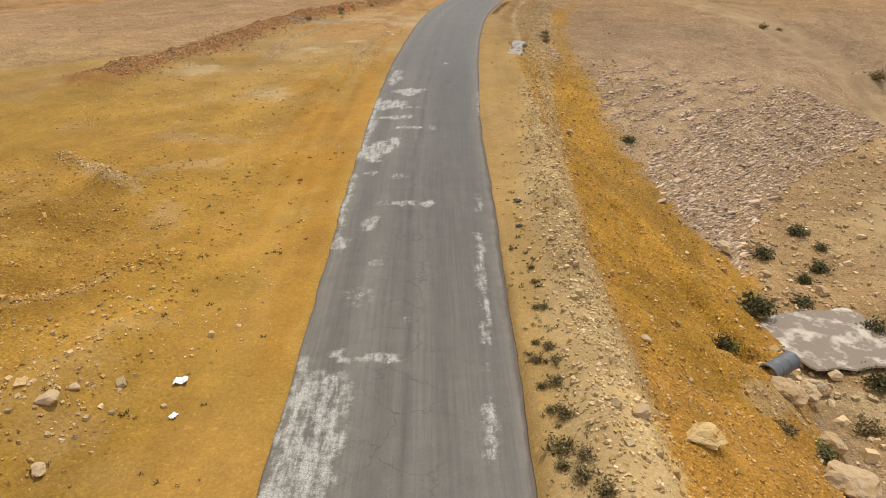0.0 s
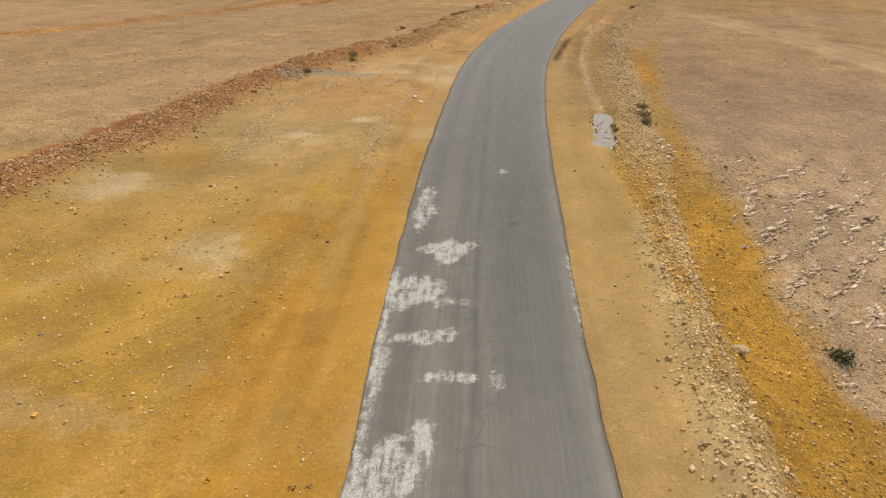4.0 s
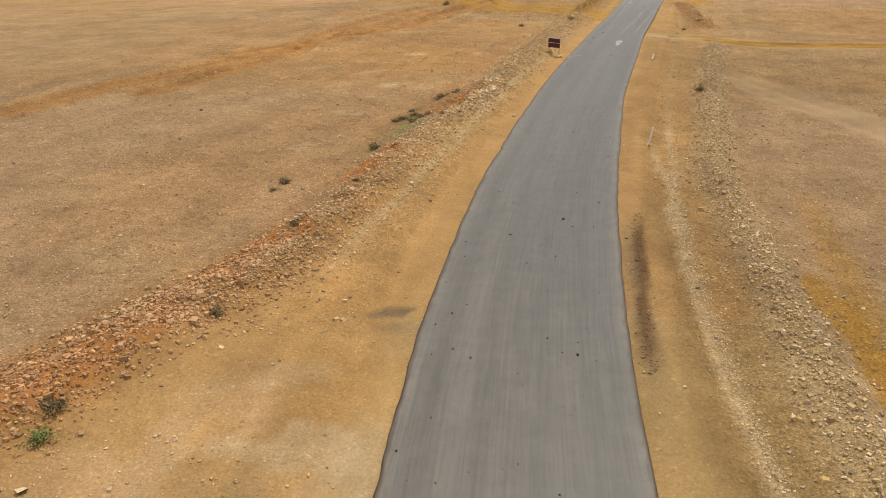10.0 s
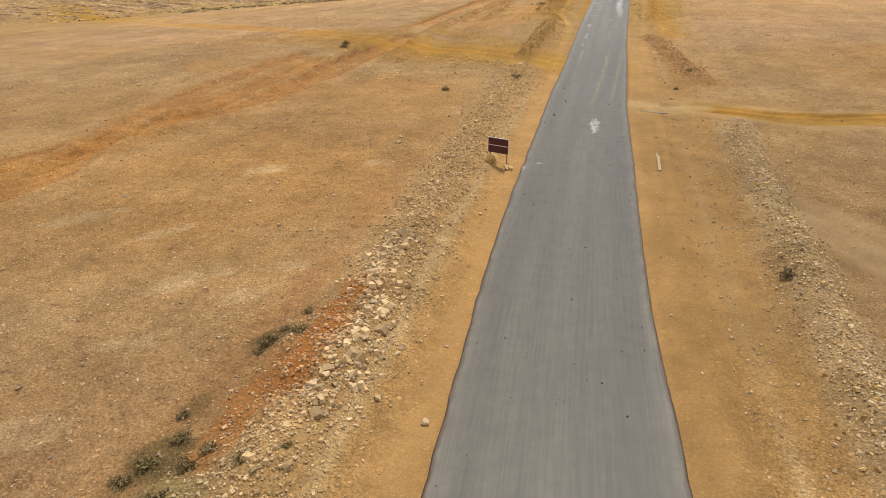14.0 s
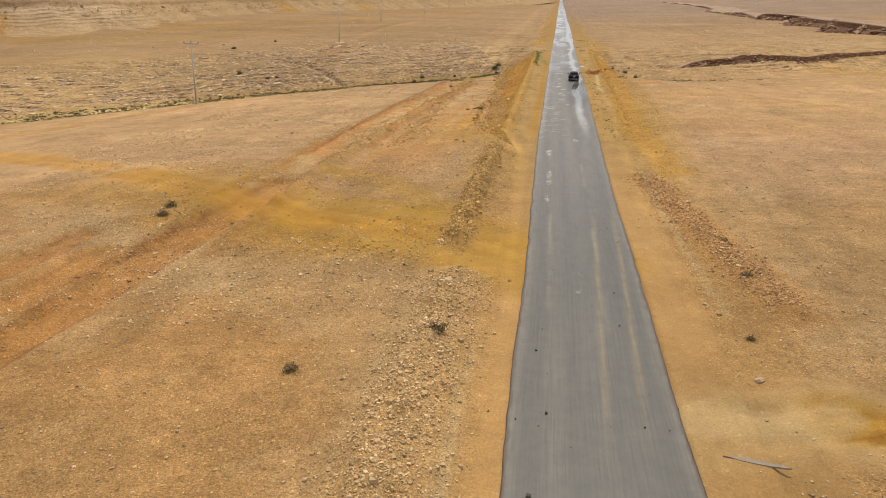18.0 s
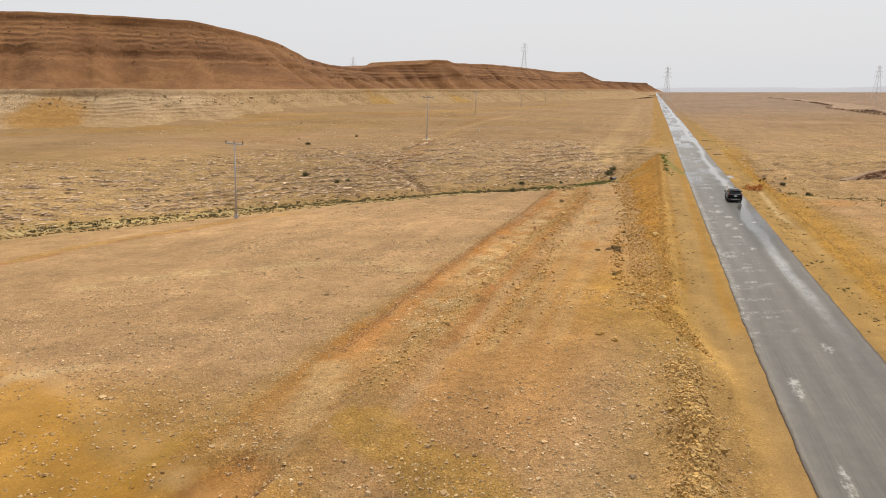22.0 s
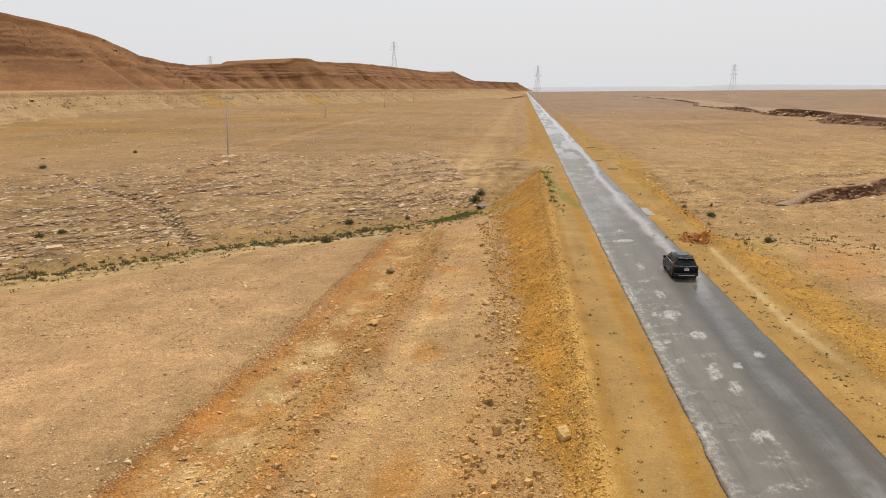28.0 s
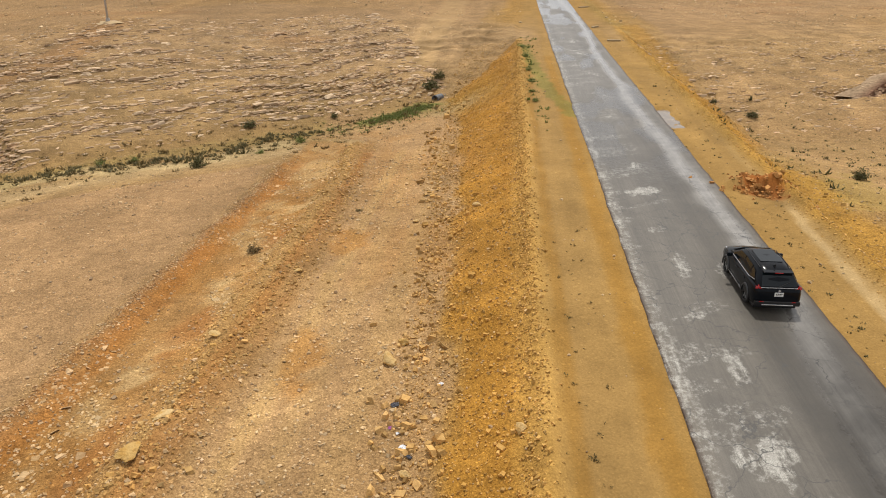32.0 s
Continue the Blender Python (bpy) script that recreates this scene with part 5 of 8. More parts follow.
def road_colour(x, y, d, rim):
    """asphalt tint, lime crust, wetness, painted sheen and cracking over the road"""
    ASPH = np.array((0.117, 0.107, 0.092))
    n, f, l = fbm(x, y, 2.5, 4, 120), fbm(x, y, 0.5, 3, 125), fbm(d * 9, y, 14, 3, 130)
    l2 = fbm(d * 26, y, 22, 3, 133)
    l3 = fbm(d * 5, y, 40, 3, 136)
    c = ASPH * ((0.41 + 0.24 * n + 0.38 * l + 0.3 * l2 + 0.52 * l3) * (1 - 0.20 * sstep(20, 66, y) * sstep(215, 180, y) - 0.08 * sstep(0.2, 1.2, d) + 0.20 * sstep(0.3, -0.5, d + 0.6 * (n - 0.5)) * sstep(62, 46, y)))[..., None]

    def lay(c, colour, m):
        return c + (np.array(colour) - c) * np.clip(m, 0, 1)[..., None]

    wheel = np.exp(-((np.abs(np.abs(d) - 1.55) - 0.75) / 0.35) ** 2)
    c = lay(c, ASPH * 0.70, wheel * 0.6 * (0.4 + n))
    c = lay(c, (0.27, 0.23, 0.17), sstep(-0.6, -0.1, np.abs(d) - rim) * (0.15 + 0.6 * f) * 0.5)
    lime = np.zeros_like(d)
    fray = fbm(d * 1.6, y * 0.8, 0.9, 5, 141) - 0.5

    def patch(spots):
        for sd, sy, rx_, ry_, w in spots:
            m = np.abs(y - sy) < 1.8 * ry_ + 0.5
            r = np.hypot((d[m] - sd) / rx_, (y[m] - sy) / ry_)
            lime[m] = np.maximum(lime[m], w * sstep(1.25, 0.7, r + 1.7 * fray[m]))

    patch(((-2.55, 51.3, 0.40, 2.2, 0.8), (-1.6, 47.0, 0.9, 0.45, 0.85), (-1.25, 46.6, 0.5, 1.0, 0.95), (-0.35, 47.4, 0.3, 0.25, 0.8), (-2.4, 43.7, 1.0, 1.2, 1.0), (-1.85, 40.8, 1.1, 0.28, 0.85), (-1.1, 38.9, 0.75, 0.25, 0.8), (-2.45, 34.6, 0.7, 1.8, 1.0), (-1.55, 36.2, 0.3, 0.8, 0.9), (-2.3, 31.6, 0.4, 0.3, 0.5), (-0.9, 31.1, 0.6, 0.4, 0.5), (-0.75, 27.9, 0.95, 0.25, 0.65)))
    patch(((0.42, 27.9, 0.25, 0.35, 0.9), (-2.05, 25.7, 0.35, 0.9, 0.8), (-3.0, 24.0, 0.3, 0.5, 0.7), (-1.0, 16.4, 0.65, 0.25, 0.8), (-2.15, 16.6, 0.2, 0.25, 0.8), (-1.5, 22.4, 0.3, 0.3, 0.5), (-0.3, 18.4, 0.12, 0.5, 0.5), (-2.45, 13.0, 0.8, 2.4, 0.8), (-2.2, 8.0, 0.8, 2.6, 0.7), (0.43, 38.7, 0.2, 0.5, 0.5), (0.86, 55.7, 0.2, 0.35, 0.7), (-0.8, 43.1, 0.5, 0.15, 0.5), (-1.2, 41.2, 0.8, 0.22, 0.6), (-2.9, 39.0, 0.25, 2.0, 0.5), (-1.9, 20.0, 0.5, 0.6, 0.35)))
    patch(((-0.71, 276.2, 0.35, 0.6, 0.8), (-1.12, 271.7, 0.95, 0.6, 0.9), (-1.05, 262.2, 0.3, 1.4, 0.65), (0.67, 261.7, 0.25, 0.8, 0.6), (-1.57, 258.4, 0.5, 0.25, 0.75), (-0.9, 254.8, 0.3, 0.9, 0.55), (-1.37, 250.8, 0.8, 1.0, 0.8), (-0.4, 246.9, 0.35, 0.55, 0.9), (-2.46, 246.3, 0.5, 0.2, 0.65), (2.08, 243.5, 0.4, 0.5, 0.9), (0.56, 242.2, 0.22, 0.45, 0.9), (-0.85, 241.9, 0.4, 0.9, 0.8), (-2.28, 243.6, 0.35, 0.3, 0.6), (-0.4, 239.9, 0.45, 0.8, 0.85), (-1.2, 266.5, 0.6, 0.35, 0.5)))
    patch(((-0.7, 235.6, 0.4, 0.5, 0.7), (0.16, 230.0, 0.3, 0.5, 0.7), (-2.18, 227.0, 0.45, 0.4, 0.65), (-1.3, 222.9, 0.6, 0.3, 0.65), (-1.6, 218.4, 0.5, 0.35, 0.65), (-1.5, 213.9, 0.7, 0.25, 0.65), (-1.3, 209.9, 0.8, 0.25, 0.6), (-2.1, 198.6, 0.25, 1.6, 0.75), (-1.96, 190.4, 0.2, 1.2, 0.7), (-2.0, 187.6, 0.2, 0.8, 0.6), (-2.1, 182.7, 0.2, 1.0, 0.6), (0.71, 204.3, 0.25, 0.8, 0.6), (0.69, 146.7, 0.30, 1.6, 1.0), (-0.4, 165.0, 0.2, 0.3, 0.4)))
    lime = lime + sstep(3, 6, y) * sstep(58, 50, y) * np.exp(-((d + rim - 0.16) / 0.13) ** 2) * sstep(0.40, 0.56, fbm(y, y * 0, 3, 4, 143)) * 0.8
    lime = lime + sstep(3, 8, y) * sstep(30, 27, y) * np.exp(-((d - np.interp(y, [8, 12.4, 17.6, 23.5, 28.5], [1.7, 1.82, 2.07, 2.35, 2.43]) - 0.35 * (fbm(y, y * 0, 1.2, 3, 147) - 0.5)) / 0.13) ** 2) * sstep(0.34, 0.5, fbm(y, y * 0, 2.0, 3, 148)) * 0.85
    lime = lime + sstep(40, 43, y) * sstep(50, 46, y) * np.exp(-((d - rim + 0.08) / 0.09) ** 2) * 0.7
    lime = lime
    lime = lime + np.exp(-((d + 3.15) / 0.12) ** 2 - ((y - 138.2) / 0.35) ** 4) * 0.9 + np.exp(-((d + 2.35) / 0.35) ** 2 - ((y - 138.9) / 0.16) ** 4) * 0.7
    for k in (-1.9, 0.9):
        c = lay(c, (0.30, 0.27, 0.19), np.exp(-((d - k) / 0.14) ** 2) * sstep(155, 172, y) * sstep(260, 220, y) * sstep(0.42, 0.66, fbm(x, y, 3, 4, 150)) * 0.32)
    bars = sstep(0.52, 0.66, fbm(d * 0.5, y * 2.2, 2.2, 3, 155))
    lime = lime + sstep(196, 212, y) * sstep(0.6, -0.4, d) * bars * 0.28
    lime = lime + sstep(276, 290, y) * np.exp(-((d + 0.3) / 1.3) ** 2) * sstep(0.54, 0.66, fbm(x * 1.4, y * 0.8, 2.6, 4, 157)) * 0.55
    lime = lime + sstep(200, 215, y) * np.exp(-((d + 3.0) / 0.35) ** 2) * 0.35
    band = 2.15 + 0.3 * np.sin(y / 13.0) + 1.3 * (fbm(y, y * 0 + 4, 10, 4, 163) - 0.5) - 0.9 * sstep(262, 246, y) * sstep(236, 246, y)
    wet = sstep(196, 226, y) * np.exp(-((d - band) / 0.5) ** 2) * 0.8
    wet = wet + sstep(226, 244, y) * sstep(262, 246, y) * sstep(0.3, 1.6, d) * 0.55
    wet = wet + sstep(262, 285, y) * sstep(0.48, 0.62, fbm(d * 1.5, y * 0.5, 4, 3, 166)) * 0.6
    wet = wet + sstep(330, 420, y) * 0.55
    wet = np.clip(wet, 0, 1)
    c = c * (1 - 0.45 * wet)[..., None]
    c = c * (1 - 0.26 * sstep(222, 236, y) * sstep(266, 252, y) * sstep(-0.5, 0.6, d + 1.2 * (n - 0.5)))[..., None]
    # pale streak on the wet band: lime dust plus sky sheen put into the colour
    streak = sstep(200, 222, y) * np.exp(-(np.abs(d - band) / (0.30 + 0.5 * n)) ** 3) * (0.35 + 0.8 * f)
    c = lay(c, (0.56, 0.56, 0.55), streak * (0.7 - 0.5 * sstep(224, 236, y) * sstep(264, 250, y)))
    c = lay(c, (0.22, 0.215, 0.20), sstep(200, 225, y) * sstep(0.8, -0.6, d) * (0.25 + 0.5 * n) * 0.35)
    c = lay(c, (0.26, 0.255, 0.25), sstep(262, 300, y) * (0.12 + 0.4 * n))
    for k in (0.78, 2.19):
        c = lay(c, (0.36, 0.26, 0.11), np.exp(-((d - k - 0.03 * (y - 168)) / 0.13) ** 2) * sstep(150, 158, y) * sstep(182, 172, y) * (0.1 + 0.4 * f))
    seam = -0.25 + 0.5 * (fbm(y, y * 0 + 9, 7, 4, 181) - 0.5)
    c = lay(c, ASPH * 0.45, np.exp(-((d - seam) / 0.10) ** 2) * sstep(78, 60, y) * sstep(0.25, 0.45, fbm(x, y, 2.0, 3, 182)) * 0.75)
    c = lay(c, ASPH * 0.7, np.exp(-((d - seam) / 0.35) ** 2) * sstep(78, 60, y) * n * 0.6)
    c = c * (1 + sstep(195, 215, y)[..., None] * np.array((-0.03, -0.06, -0.09)))
    # black tar spill and the dark broken edge
    c = lay(c, (0.012, 0.012, 0.012), np.exp(-((d - 1.25) / 0.12) ** 2 - ((y - 49.9) / 0.75) ** 4) * sstep(0.3, 0.5, f) * 0.95)
    c = lay(c, (0.07, 0.042, 0.024), sstep(-0.17, -0.07, np.abs(d) - rim - 0.14 * (f - 0.5)) * np.where(d < 0, 0.25 + 0.75 * sstep(44, 60, y), 1) * (0.55 + 0.8 * f))
    crack = sstep(80, 55, y) * sstep(0.42, 0.6, fbm(x, y, 7, 3, 171)) * (0.12 + 0.88 * np.exp(-((d + 0.2) / 0.9) ** 2)) + sstep(205, 225, y) * sstep(0.5, 0.65, fbm(x, y, 7, 3, 172)) + 0.3 * sstep(2.2, 3.0, d)
    return np.clip(c * (0.785, 0.763, 0.73) * (1 + 0.10 * sstep(50, 64, y) * sstep(215, 195, y))[..., None], 0.01, 0.9), wet, np.clip(lime, 0, 1), np.clip(crack, 0, 1)


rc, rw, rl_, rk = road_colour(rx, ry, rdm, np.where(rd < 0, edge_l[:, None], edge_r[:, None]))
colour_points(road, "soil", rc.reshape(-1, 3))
value_points(road, "wet", rw.ravel())
lane = road.data.attributes.new("lane", "FLOAT_VECTOR", "POINT")
lane.data.foreach_set("vector", np.stack([rdm, ry, ry * 0], -1).astype(np.float32).ravel())
value_points(road, "lime", rl_.ravel())
value_points(road, "crack", rk.ravel())
tagged(road, "worn grey asphalt road with pale lime crusts and cracks", "road", kind="structure")


# ---- hills ----
def smooth_line(pts, step):
    """points along a rounded polyline, evenly spaced"""
    p = np.array(pts, float)
    s = np.concatenate([[0], np.cumsum(np.hypot(*np.diff(p[:, :2], axis=0).T))])
    t = np.arange(0, s[-1], step)
    q = np.stack([np.interp(t, s, p[:, k]) for k in range(p.shape[1])], 1)
    for k in range(q.shape[1]):
        w = 9 if k < 2 else 3
        q[:, k] = np.convolve(np.pad(q[:, k], w // 2, mode="reflect", reflect_type="odd"), np.ones(w) / w, mode="valid")
    return q, t


def hill(name, rim, step, profile, back, colours, seed, gully, ragged=1.2, fade=(0.6, 0.95), rough=1.0, top=None, sink=0.0, stain=(), far=(9e3, 1e4)):
    """a scarp: from its rim outwards (to the right of the line's way) and back over its flat top"""
    q, t = smooth_line(rim, step)
    tx, ty = np.gradient(q[:, 0]), np.gradient(q[:, 1])
    L = np.hypot(tx, ty)
    for _ in range(8):
        tx, ty = np.convolve(np.pad(tx, 4, mode="edge"), np.ones(9) / 9, mode="valid"), np.convolve(np.pad(ty, 4, mode="edge"), np.ones(9) / 9, mode="valid")
    L = np.hypot(tx, ty)
    nx, ny = ty / L, -tx / L
    fall = np.array([p[0] for p in profile])
    drop = np.array([p[1] for p in profile])
    a = np.concatenate([-np.array(back, float), np.linspace(0, 1, 120)])
    S, A = np.meshgrid(np.arange(len(t)), a, indexing="ij")
    q[:, 2] += ragged * (fbm(t, t * 0, 46, 4, seed + 11) - 0.5)
    foot = np.array(profile[-1][2] if len(profile[-1]) > 2 else 8.0)
    z0 = q[S, 2]
    height = z0 - foot
    out = np.where(A > 0, A * height * fall[-1], A)
    d01 = np.interp(np.clip(A, 0, 1), fall / fall[-1], drop)
    g = fbm(t, t * 0 + seed, gully, 4, seed)[:, None] - 0.5
    spur = np.abs(fbm(t, t * 0 + seed, gully * 0.8, 3, seed + 1) * 2 - 1)[:, None]
    out = out + np.where(A > 0, (g * 1.1 + (0.3 - spur) * 0.9) * gully * np.sin(np.clip(A, 0, 1) * 2.6), 0)
    x, y = q[S, 0] + nx[S] * out, q[S, 1] + ny[S] * out
    z = z0 - height * d01 - np.where(A > 0, 5.0 * np.abs(fbm(t, t * 0 + 7, gully * 0.5, 3, seed + 2) * 2 - 1)[:, None] * np.sin(np.clip(A, 0, 1) * 3.0) * height / 40, 0)
    strata = 0.085 * np.median(q[:, 2] - foot)
    f = (z + 0.07 * (q[:, 2] - foot).mean() * fbm(x, y, 70, 4, seed + 3)) / strata
    led = (np.floor(f) + sstep(0.75, 0.95, f - np.floor(f)) - f) * strata
    patch = sstep(0.42, 0.60, fbm(x, y, 40, 3, seed + 5))
    amount = np.where((A > 0) & (A < 0.62), 0.01 + 0.32 * patch * sstep(0.42, 0.2, A), 0)
    # short dark lines at the strata risers: overhang shade put into the colour
    riser_shade = np.where((A > 0.01) & (A < 0.40), patch * sstep(0.40, 0.2, A) * sstep(0.80, 0.88, f - np.floor(f)) * sstep(0.99, 0.93, f - np.floor(f)), 0)
    z = z + led * amount + ((fbm(x, y, 9, 4, seed + 6) - 0.5) * np.where(A > 0, 1.7, 0.8) * rough - np.abs(fbm(x + y * 0.4, y * 0.5, 16, 4, seed + 7) * 2 - 1) * np.where(A > 0.05, 2.6, 0) * height / 45) * sstep(1.0, 0.8, A)
    if sink:
        z = z - sstep(0, sink, -A) * (z0 - foot)
    z = z - np.where(A <= -back[0] * 0.99, 40, 0)
    ob = put_mesh(name, np.stack([x, y, z], -1).reshape(-1, 3), grid_faces(len(t), len(a)), M_HILL, smooth=True)
    n = fbm(x, y, 22, 4, seed + 8)
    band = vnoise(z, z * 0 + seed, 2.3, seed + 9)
    base, dark, pale = (np.array(c) for c in colours)
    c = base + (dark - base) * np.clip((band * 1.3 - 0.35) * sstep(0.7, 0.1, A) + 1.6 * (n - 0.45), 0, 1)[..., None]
    c = c + (pale - c) * (sstep(fade[0], fade[1], A) * (0.55 + 0.6 * n))[..., None].clip(0, 1)
    c = c + (dark * 0.6 - c) * (riser_shade * 0.75)[..., None]
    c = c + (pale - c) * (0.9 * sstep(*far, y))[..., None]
    for sx_, sy_, sr, col in stain:
        k = sstep(1.2, 0.6, np.hypot((x - sx_) / sr, (y - sy_) / sr / 1.4) + 1.2 * (fbm(x, y, 8, 4, seed + 12) - 0.5))
        c = c + (np.array(col) - c) * (0.85 * k)[..., None]
    if top is not None:
        c = c + (np.array(top) - c) * (sstep(0.03, -0.5, A) * (0.8 + 0.3 * n).clip(0, 1))[..., None]
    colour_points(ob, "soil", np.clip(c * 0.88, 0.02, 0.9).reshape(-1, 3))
    value_points(ob, "grit", np.ones(x.size))
    return ob, x, y, z, A


M_HILL = soil_material("hill_soil", 0.3)
RIM = [(-560, 480, 55), (-300, 590, 58), (-196, 626, 60.5), (-120, 655, 58.5), (-95, 672, 52.5), (-77, 688, 48.3), (-68, 720, 43), (-63, 759, 38.8), (-50, 830, 36.5), (-32, 930, 36), (-5, 960, 41), (22, 982, 42), (42, 995, 43.5), (48, 999, 48.5), (66, 1012, 48.5), (74, 1022, 45.5), (150, 1150, 47), (268, 1450, 48), (340, 1560, 44), (378, 1631, 50), (458, 1765, 33), (638, 1985, 31), (650, 2000, 12)]
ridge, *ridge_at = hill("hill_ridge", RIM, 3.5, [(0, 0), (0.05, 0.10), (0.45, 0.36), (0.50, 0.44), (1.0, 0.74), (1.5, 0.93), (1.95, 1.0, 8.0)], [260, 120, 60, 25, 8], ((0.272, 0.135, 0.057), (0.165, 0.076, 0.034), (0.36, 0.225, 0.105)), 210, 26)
tagged(ridge, "long brown layered mesa ridge with a flat top", "hill", kind="structure")
BENCH = [(-420, 285, 15), (-200, 365, 15.2), (-110, 398, 15), (-78, 413, 14.8), (-66, 432, 14.4), (-58, 462, 14.0), (-48, 510, 14.2), (-30, 565, 14.6), (2, 628, 14.8), (62, 725, 14.8), (150, 900, 14.6), (320, 1230, 14.5), (480, 1600, 14)]
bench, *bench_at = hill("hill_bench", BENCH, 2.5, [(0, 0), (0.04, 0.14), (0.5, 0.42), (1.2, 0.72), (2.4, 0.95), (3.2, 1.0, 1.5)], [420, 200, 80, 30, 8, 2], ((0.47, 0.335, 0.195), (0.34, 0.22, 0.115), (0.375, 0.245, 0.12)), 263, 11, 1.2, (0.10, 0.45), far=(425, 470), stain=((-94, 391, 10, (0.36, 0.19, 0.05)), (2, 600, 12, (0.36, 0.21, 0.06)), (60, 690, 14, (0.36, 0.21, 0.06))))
tagged(bench, "pale eroded limestone terrace below the ridge", "hill", kind="structure")

def thing(name, x, y, z, label, category, group="", rz=0.0, kind=""):
    ob = new(name)
    ob.matrix_world = pose(x, y, z, 0, 0, rz)
    return tagged(ob, label, category, group, kind)


def part(name, bm, material, parent, label="", smooth=False, m=None):
    """links a bmesh as one mesh under a thing or a part"""
    me = bpy.data.meshes.new(name)
    bmesh.ops.recalc_face_normals(bm, faces=bm.faces)
    bm.to_mesh(me)
    bm.free()
    for p in me.polygons:
        p.use_smooth = smooth
    me.materials.append(material)
    ob = new(name, me)
    ob.parent = parent
    if m is not None:
        ob.matrix_local = m
    if label:
        tagged(ob, label)
    return ob


def box(sx, sy, sz, x=0, y=0, z=0, bevel=0.0, m=None):
    bm = bmesh.new()
    bmesh.ops.create_cube(bm, size=1.0, matrix=Matrix.Translation((x, y, z)) @ Matrix.Diagonal((sx, sy, sz, 1)))
    if bevel:
        bmesh.ops.bevel(bm, geom=bm.edges[:], offset=bevel, segments=2, affect="EDGES", profile=0.6)
    if m is not None:
        bm.transform(m)
    return bm


def tube(r0, r1, a, b, n=10):
    """a tapered rod from a to b"""
    a, b = Vector(a), Vector(b)
    bm = bmesh.new()
    m = Matrix.Translation((a + b) / 2) @ (b - a).to_track_quat("Z", "Y").to_matrix().to_4x4()
    bmesh.ops.create_cone(bm, cap_ends=True, segments=n, radius1=r0, radius2=r1, depth=(b - a).length, matrix=m)
    return bm


def joined(*bms):
    out = bmesh.new()
    for b in bms:
        me = bpy.data.meshes.new("tmp")
        b.to_mesh(me)
        b.free()
        out.from_mesh(me)
        bpy.data.meshes.remove(me)
    return out


# ---- loose stones ----
T_PALE = ((0.55, 0.395, 0.215), (0.75, 0.585, 0.37))
T_OCHRE = ((0.46, 0.27, 0.075), (0.58, 0.40, 0.17))
T_RED = ((0.40, 0.215, 0.098), (0.62, 0.42, 0.24))
T_CLOD = ((0.50, 0.285, 0.075), (0.64, 0.40, 0.15))
T_GREY = ((0.39, 0.28, 0.175), (0.58, 0.45, 0.31))
T_LEDGE = ((0.40, 0.26, 0.155), (0.74, 0.56, 0.38))
T_SLOPE = ((0.34, 0.235, 0.165), (0.60, 0.46, 0.345))
rng = np.random.default_rng(7)
CUBE = np.array([(-1, -1, -1), (1, -1, -1), (1, 1, -1), (-1, 1, -1), (-1, -1, 1), (1, -1, 1), (1, 1, 1), (-1, 1, 1)], float) * 0.5
CUBE_F = np.array([(4, 5, 6, 7), (0, 1, 5, 4), (1, 2, 6, 5), (2, 3, 7, 6), (3, 0, 4, 7)])


def stones(name, x, y, size, material, label, flat=0.62, sink=0.2, turn=None, stretch=1.0, jitter=0.42, tilt=0.35, blend=0.55, z=None):
    """many broken stones lying on the ground, as one mesh"""
    n = len(x)
    v = np.repeat(CUBE[None], n, 0)
    v[:, 4:, :2] *= rng.uniform(0.45, 0.95, (n, 1, 1))
    v = v + rng.normal(0, jitter * 0.3, v.shape)
    s = size * np.exp(rng.normal(0, 0.38, n))
    dim = np.stack([s * stretch * rng.uniform(0.8, 1.4, n), s * rng.uniform(0.7, 1.1, n), s * flat * rng.uniform(0.7, 1.3, n)], 1)
    v = v * dim[:, None, :]
    a = rng.uniform(0, 2 * np.pi, n) if turn is None else turn + rng.normal(0, 0.25, n)
    b = rng.normal(0, tilt, n)
    cb, sb = np.cos(b)[:, None], np.sin(b)[:, None]
    v = np.stack([v[..., 0], v[..., 1] * cb - v[..., 2] * sb, v[..., 1] * sb + v[..., 2] * cb], -1)
    ca, sa = np.cos(a)[:, None], np.sin(a)[:, None]
    v = np.stack([v[..., 0] * ca - v[..., 1] * sa, v[..., 0] * sa + v[..., 1] * ca, v[..., 2]], -1)
    z = (land(x, y) if z is None else z) + dim[:, 2] * (0.5 - sink)
    v = v + np.stack([x, y, z], 1)[:, None, :]
    f = (CUBE_F[None] + (np.arange(n) * 8)[:, None, None]).reshape(-1, 4)
    ob = put_mesh(name, v.reshape(-1, 3), f, M_PEBBLE)
    tint = np.array(material[0]) + (np.array(material[1]) - np.array(material[0])) * rng.uniform(0, 1, (n, 1))
    col = on_grid(EARTH, x, y) * (1 - blend) + tint * 0.88 * blend
    col = col * rng.uniform(0.72, 1.46, (n, 1))
    colour_points(ob, "soil", np.repeat(np.clip(col, 0.02, 0.85), 8, 0))
    return tagged(ob, label, "stones", kind="stuff")


def along(line, n, spread):
    """points scattered along a polyline"""
    p = np.array(line, float)
    s = np.concatenate([[0], np.cumsum(np.hypot(*np.diff(p, axis=0).T))])
    t = rng.uniform(0, s[-1], n)
    return np.interp(t, s, p[:, 0]) + rng.normal(0, spread, n), np.interp(t, s, p[:, 1]) + rng.normal(0, spread * 0.5, n)


def road_d(x, y):
    return (x - XC(y)) * COS(y)


